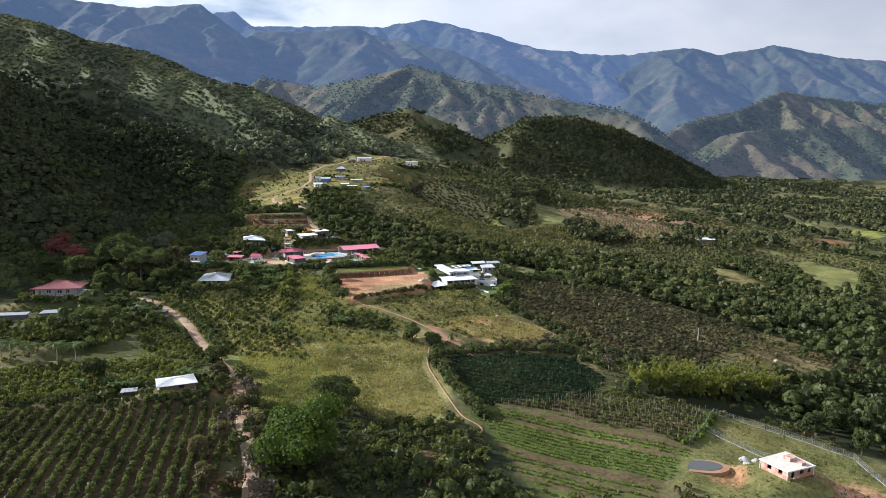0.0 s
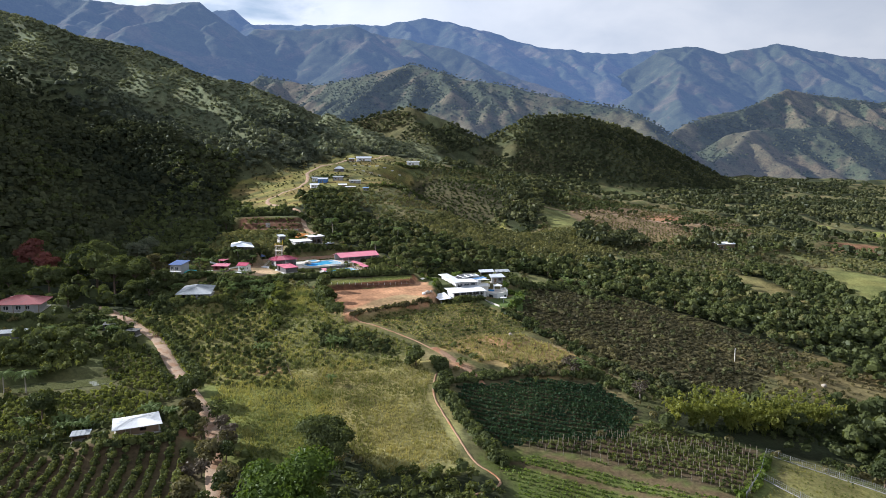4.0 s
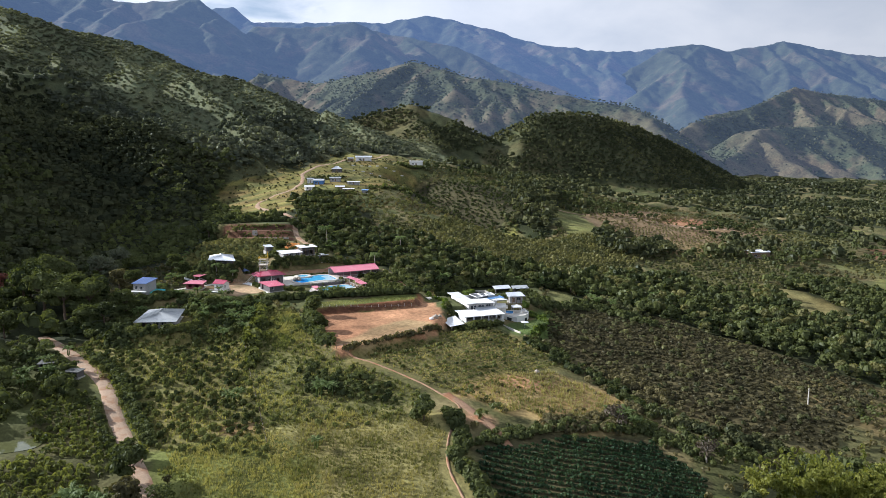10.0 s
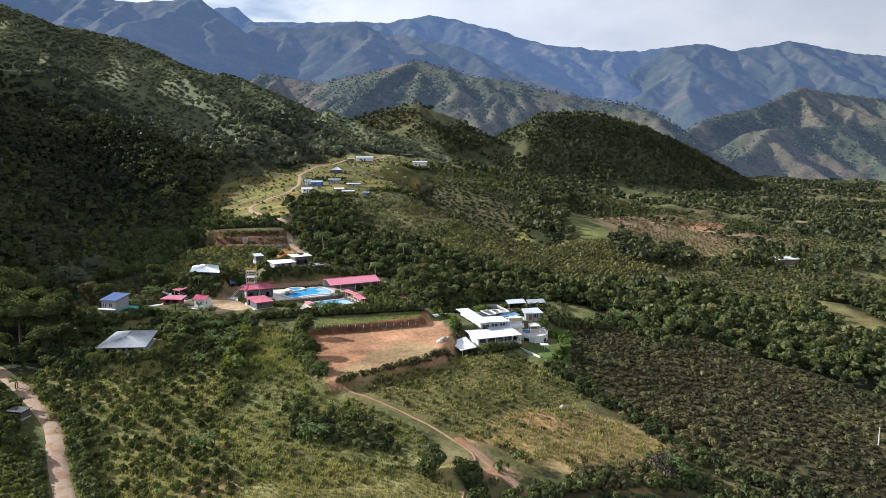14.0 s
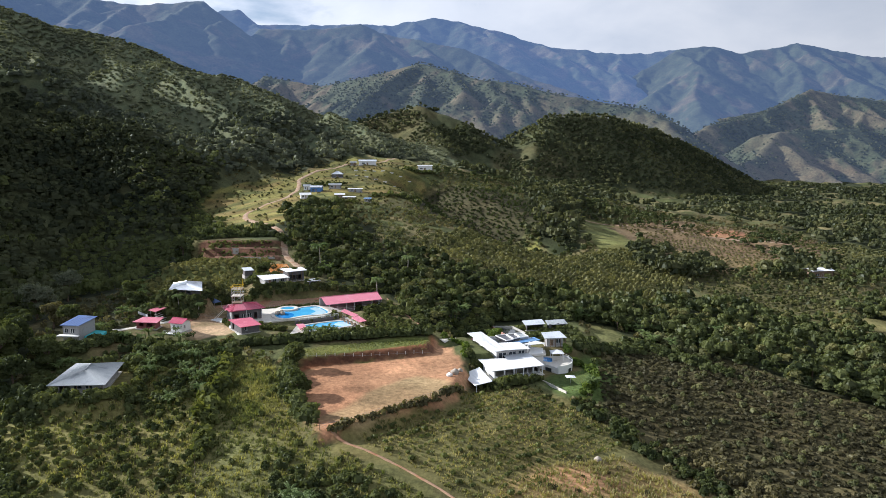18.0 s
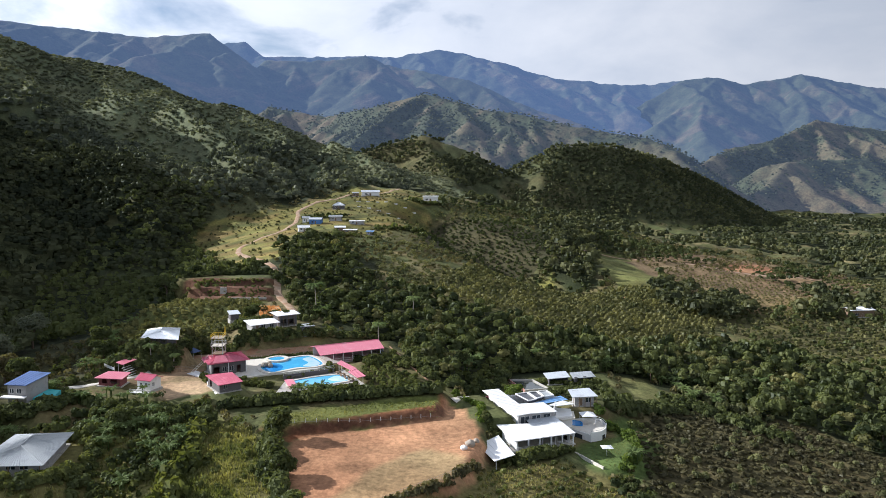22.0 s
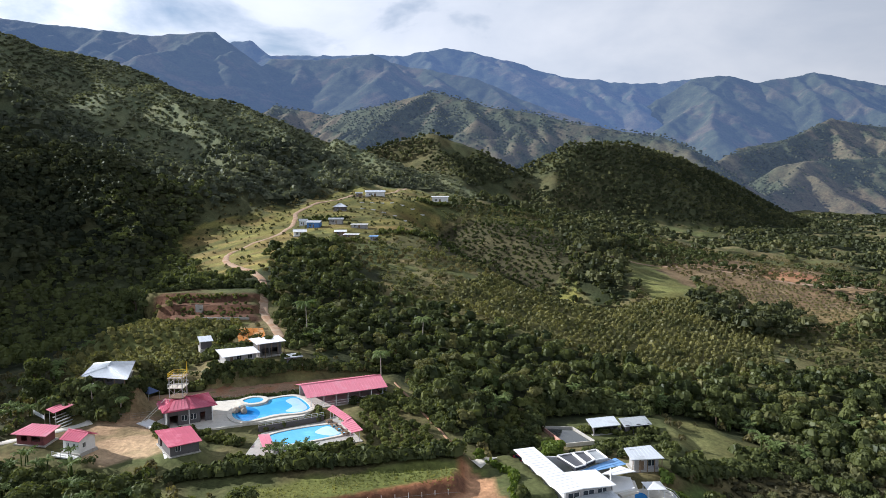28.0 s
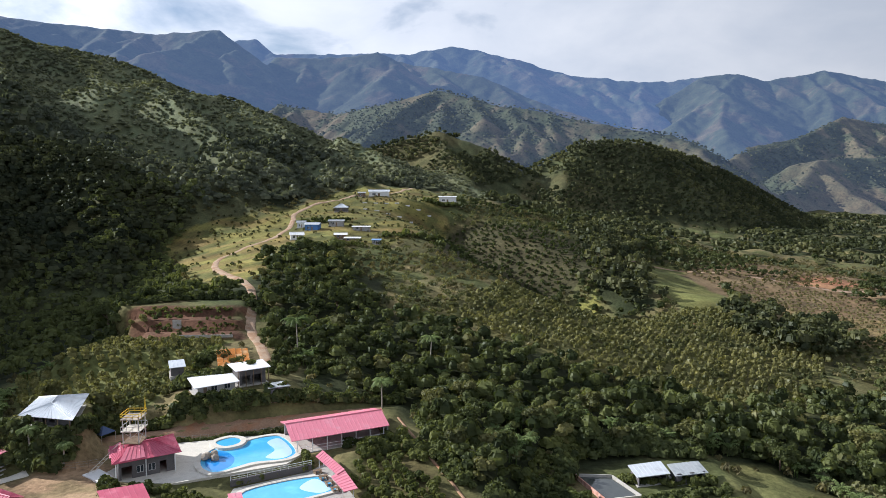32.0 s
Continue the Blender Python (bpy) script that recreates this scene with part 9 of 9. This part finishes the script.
for k, (px, py, h, s, mat, text) in enumerate(((-129, 331, 17, 8.0, LEAF_TREE, "massive dark tree beside the maroon-roofed house"), (-133, 314, 14, 7.0, LEAF_TREE, "dark spreading tree behind the maroon-roofed house"), (-118, 322, 18, 8.5, LEAF_TREE, "tall dark tree between the two houses"), (-103, 322, 14, 6.6, LEAF_TREE, "dense dark tree behind the road's end"), (-124, 345, 18, 8.0, LEAF_TREE, "towering tree in the shaded western wood"), (-110, 319, 15, 7.0, LEAF_TREE, "tall rounded tree west of the bungalow"), (-135, 348, 17, 7.5, LEAF_TREE, "great spreading tree in the western wood"), (-104, 330, 12, 5.5, LEAF_TREE, "leafy tree above the road's end"),
                                         (-171, 380, 17, 8.0, LEAF_RUST, "tall tree with rust-red flowering crown"), (-152, 352, 13, 6.5, LEAF_RUST, "tree with reddish brown crown"), (-183, 414, 19, 8.5, LEAF_TREE, "huge green tree below the dark spur"),
                                         (-150, 318, 12, 6.0, LEAF_TREE, "broad tree behind the maroon-roofed house"), (-120, 300, 9, 4.5, LEAF_TREE, "tree beside the maroon-roofed house"), (-98, 308, 9, 4.4, LEAF_TREE, "dark tree at the bend of the road"), (-122, 380, 14, 6.5, LEAF_HAZED, "dark tree at the valley's edge"),
                                         (-108, 362, 9, 4.2, LEAF_OLIVE, "half-bare tree beside the blue house"), (-89, 380, 7, 4.0, LEAF_TREE, "round tree beside the bleachers"), (-130, 420, 13, 6.0, LEAF_HAZED, "shaded tree below the orchard"), (-101, 474, 14, 6.2, LEAF_TREE, "tall tree at the edge of the red terraces"), (-92, 484, 11, 5.4, LEAF_TREE, "thick tree above the terraces"), (-92, 324, 10, 4.8, LEAF_TREE, "dark tree behind the bungalow"), (-94, 311, 9, 4.4, LEAF_TREE, "dark tree beside the bungalow"), (-64, 327, 6, 3.2, LEAF_TREE, "small tree above the coffee"), (-100, 356, 9, 4.4, LEAF_TREE, "leafy tree beyond the blue house"), (-114, 332, 13, 6.0, LEAF_TREE, "tall dark tree above the blue house"), (-84, 402, 7, 3.6, LEAF_ORCHARD, "leafy tree at the orchard's edge"), (-96, 394, 8, 4.0, LEAF_TREE, "shaded tree below the orchard"), (-40, 411, 5, 2.8, LEAF_TREE, "round tree behind the white farmhouse"), (-53, 417, 6, 3.4, LEAF_TREE, "broad low tree behind the hut"))):
    tree("tree", px, py, h, s, mat, text, 100 + k, 1900, size=0.6)
grove = random.Random(41)
for k in range(34):
    px, py = grove.uniform(-70, -18), grove.uniform(452, 562)
    if not within(np.array([px]), np.array([py]), "east woods")[0]:
        continue
    h = grove.uniform(5.5, 8.5)
    tree("tree", px, py, h, h * grove.uniform(0.42, 0.52), LEAF_TREE, "dark round-crowned tree in the hillside grove", 200 + k, 480, size=0.6, group="hillside grove")
for k, (px, py, h, s) in enumerate(((4, 402, 9, 4.8), (12, 392, 8, 4.2), (18, 382, 8, 4.2), (26, 396, 9, 4.8), (36, 398, 9, 4.6), (50, 396, 8, 4.4), (64, 400, 9, 4.8), (82, 392, 9, 5), (100, 388, 9, 4.8), (116, 372, 9, 4.8), (134, 352, 10, 5), (150, 334, 10, 5.2), (12, 408, 10, 5), (-4, 416, 10, 5), (70, 416, 10, 5), (110, 404, 10, 5.2), (140, 384, 10, 5.4), (166, 352, 10, 5.4), (44, 414, 10, 5), (90, 412, 9, 5))):
    tree("tree", px, py, h * 0.78, s * 0.76, LEAF_TREE if k % 3 else LEAF_ORCHARD, "broad leafy tree at the edge of the wood" if k % 3 else "olive-green tree at the edge of the wood", 300 + k, 620, size=0.58, group="wood edge trees")


# ---- palms, bananas, bamboo ----
def frond(start, out, length, droop, width, rs, n=12):
    """A feather frond that arches over and hangs."""
    quads, p = [], Vector(start)
    a = math.atan2(out[1], out[0])
    side = Vector((-math.sin(a), math.cos(a), 0))
    for k in range(n):
        up = 0.75 - droop * (k / n)
        q = p + Vector((math.cos(a), math.sin(a), up)).normalized() * (length / n)
        w0, w1 = width * (0.4 + 0.8 * math.sin(math.pi * (k + 0.3) / (n + 0.6))), width * (0.4 + 0.8 * math.sin(math.pi * (k + 1.3) / (n + 0.6)))
        for s in (-1, 1):
            sag = Vector((0, 0, -0.35 * width))
            quads.append([p, q, p.lerp(q, 0.95) + side * s * w1 + sag * 1.6, p.lerp(q, 0.6) + side * s * w0 + sag * 1.6])
        p = q
    return quads


def palm(x, y, tall, label, seed, spread=2.6, fronds=15):
    rs = random.Random(seed)
    z = gz(x, y)
    t = thing("palm", x, y, z, label, "palm tree")
    bm = bmesh.new()
    lean = Vector((rs.uniform(-0.5, 0.5), rs.uniform(-0.4, 0.4), 0))
    top = Vector((x, y, z + tall)) + lean
    mid = Vector((x, y, z + tall * 0.5)) + lean * 0.3
    bar(bm, (x, y, z - 0.3), mid, 0.2, 7, 0.15)
    bar(bm, mid, top, 0.15, 7, 0.11)
    part("trunk", bm, PALE_BARK, t)
    quads = []
    for k in range(fronds):
        a = 2.4 * k + rs.uniform(-0.3, 0.3)
        quads += frond(top, (math.cos(a), math.sin(a)), spread * rs.uniform(0.85, 1.15), rs.uniform(1.3, 2.8), 0.56, rs)
    crown = new("fronds", leaf_mesh("fronds", np.array([[tuple(v) for v in q] for q in quads]) - np.array([x, y, z]), np.full(len(quads), 0.25)))
    crown.data.materials.append(LEAF_BANANA)
    crown.parent = t


palm(-32.6, 434.2, 9.5, "tall coconut palm above the farmhouses", 1, 4.4, 22)
palm(-8.5, 409.5, 5.0, "coconut palm beside the red track", 2, 3.2, 18)
for k, (px, py, h) in enumerate(((-116, 220.5, 4.5), (-110.5, 221, 4.2), (-103.5, 222.4, 4.6), (-98.5, 223.8, 4.4), (-119.5, 221.4, 4.4))):
    palm(px, py, h * 1.25, "young palm in a row beside the fish pond", 10 + k, 3.4, 22)
palm(-110, 262, 4.0, "bright young palm beside the outhouse", 20, 2.8, 14)
palm(-72.5, 372.4, 5.0, "palm in front of the zinc-roofed farmhouse", 21, 2.4, 13)
palm(-66.0, 371.6, 4.0, "smaller palm in front of the zinc-roofed farmhouse", 22, 1.9, 11)
palm(4.0, 434.0, 9.0, "coconut palm in the wood", 23, 3.6, 16)
palm(-20, 350.5, 2.2, "small dark palm beside the lower pool", 24, 1.5, 10)
palm(-8, 404, 6.0, "palm at the edge of the wood", 25, 3.0, 14)


def banana_shape():
    """A clump of banana stems with long arching leaves, built round its own foot."""
    rs = random.Random(3)
    t = thing("banana_plant", 0, 0, 0, "clump of banana plants with long arching leaves", "banana plant", "banana plants")
    quads = []
    for s in range(3):
        foot = Vector((rs.uniform(-0.7, 0.7), rs.uniform(-0.7, 0.7), 0))
        top = foot + Vector((rs.uniform(-0.3, 0.3), rs.uniform(-0.3, 0.3), rs.uniform(1.6, 2.6)))
        part("stem", bar(bmesh.new(), foot - Vector((0, 0, 0.3)), top, 0.14, 6, 0.09), LEAF_BANANA, t)
        for k in range(7):
            a = 2.4 * k + rs.uniform(-0.4, 0.4)
            quads += frond(top, (math.cos(a), math.sin(a)), rs.uniform(1.5, 2.2), rs.uniform(0.6, 2.0), 0.32, rs, 5)
    crown = new("leaves", leaf_mesh("leaves", np.array([[tuple(v) for v in q] for q in quads]), np.full(len(quads), 0.3)))
    crown.data.materials.append(LEAF_BANANA)
    crown.parent = t
    return t


BANANA = banana_shape()
rng = random.Random(17)
PLOTS = [(-60, 205, 8, 3, 6), (-80, 200, 8, 3, 5), (-40, 250, 4, 8, 3), (-20, 258, 5, 5, 3), (60, 256, 4, 5, 3), (-72, 344, 10, 3, 8), (-90, 346, 5, 4, 4), (-24, 350, 9, 3, 6), (-60, 322, 6, 8, 4), (-50, 300, 4, 10, 3), (-88, 376, 5, 10, 6), (-96, 404, 6, 8, 6), (-104, 440, 5, 10, 4), (20, 386, 5, 4, 4), (30, 402, 14, 6, 10), (62, 402, 16, 6, 10), (96, 394, 12, 6, 7), (124, 380, 12, 8, 6),
         (87, 388, 3, 3, 3), (89, 379, 3, 6, 4), (100, 376, 8, 6, 4), (76, 396, 9, 3, 3), (52, 320, 3, 3, 2), (24, 384, 4, 4, 3), (0, 424, 8, 6, 4), (-27, 432, 5, 8, 7), (130, 400, 16, 10, 6), (170, 420, 20, 12, 6), (-96, 262, 6, 6, 5), (-100, 282, 6, 5, 4), (-16, 230, 3, 3, 1), (-112, 340, 6, 6, 4), (-56, 326, 9, 6, 8), (-66, 330, 8, 5, 7), (-90, 326, 5, 4, 4), (-48, 312, 4, 10, 4)]
first = True
for cx, cy, rx, ry, n in PLOTS:
    for k in range(n):
        px, py = cx + rng.uniform(-rx, rx), cy + rng.uniform(-ry, ry)
        m = pose(px, py, gz(px, py), 0, 0, rng.uniform(0, 360)) @ Matrix.Scale(rng.uniform(0.75, 1.25) * (1.2 if cx > 0 and cy > 383 else 1.0), 4)
        if first:
            BANANA.matrix_basis, first = m, False
        else:
            copy_thing(BANANA, m @ Matrix.Diagonal((*[1 / s for s in BANANA.scale], 1)))


def bamboo(x, y, tall, seed):
    """Arching plumes hung with thin leaves."""
    rs = np.random.RandomState(seed)
    z = gz(x, y)
    t = thing("bamboo_clump", x, y, z, "feathery yellow-green bamboo clump in the ravine", "bamboo", "bamboo clumps")
    bm, quads = bmesh.new(), []
    for k in range(11):
        a, lean, h = 6.283 * (k + rs.rand()) / 11, rs.uniform(0.25, 1.0), tall * rs.uniform(0.55, 1.35)
        p = Vector((x + rs.uniform(-1.0, 1.0), y + rs.uniform(-1.0, 1.0), z - 0.3))
        lumps = []
        for s in range(7):
            q = p + Vector((math.cos(a) * lean * 0.24 * s, math.sin(a) * lean * 0.24 * s, 1.05 - 0.11 * s)).normalized() * h / 7
            bar(bm, p, q, 0.04, 4, 0.03)
            if s > 0:
                lumps.append((q.x, q.y, q.z, 0.95 - 0.07 * s, 1.1 - 0.07 * s))
            p = q
        quads.append(sprays(90, lumps, 0.62, 0.5, 0.8, rs))
    part("cane_bundle", bm, LEAF_BAMBOO, t)
    quads = np.concatenate(quads) - np.array([x, y, z])
    crown = new("leaves", leaf_mesh("leaves", quads, np.full(len(quads), rs.uniform(0.2, 0.4))))
    crown.data.materials.append(LEAF_BAMBOO)
    crown.parent = t


for k, (px, py, h) in enumerate(((80, 219, 9), (85, 217.5, 11), (90, 217, 12), (96, 217.5, 11.5), (101, 219, 13), (107, 221, 12), (113, 223, 13), (119, 226, 12), (125, 229, 11), (131, 231, 10), (88, 222, 10), (98, 223, 12), (110, 227, 12), (121, 231, 10))):
    bamboo(px, py, h, 30 + k)
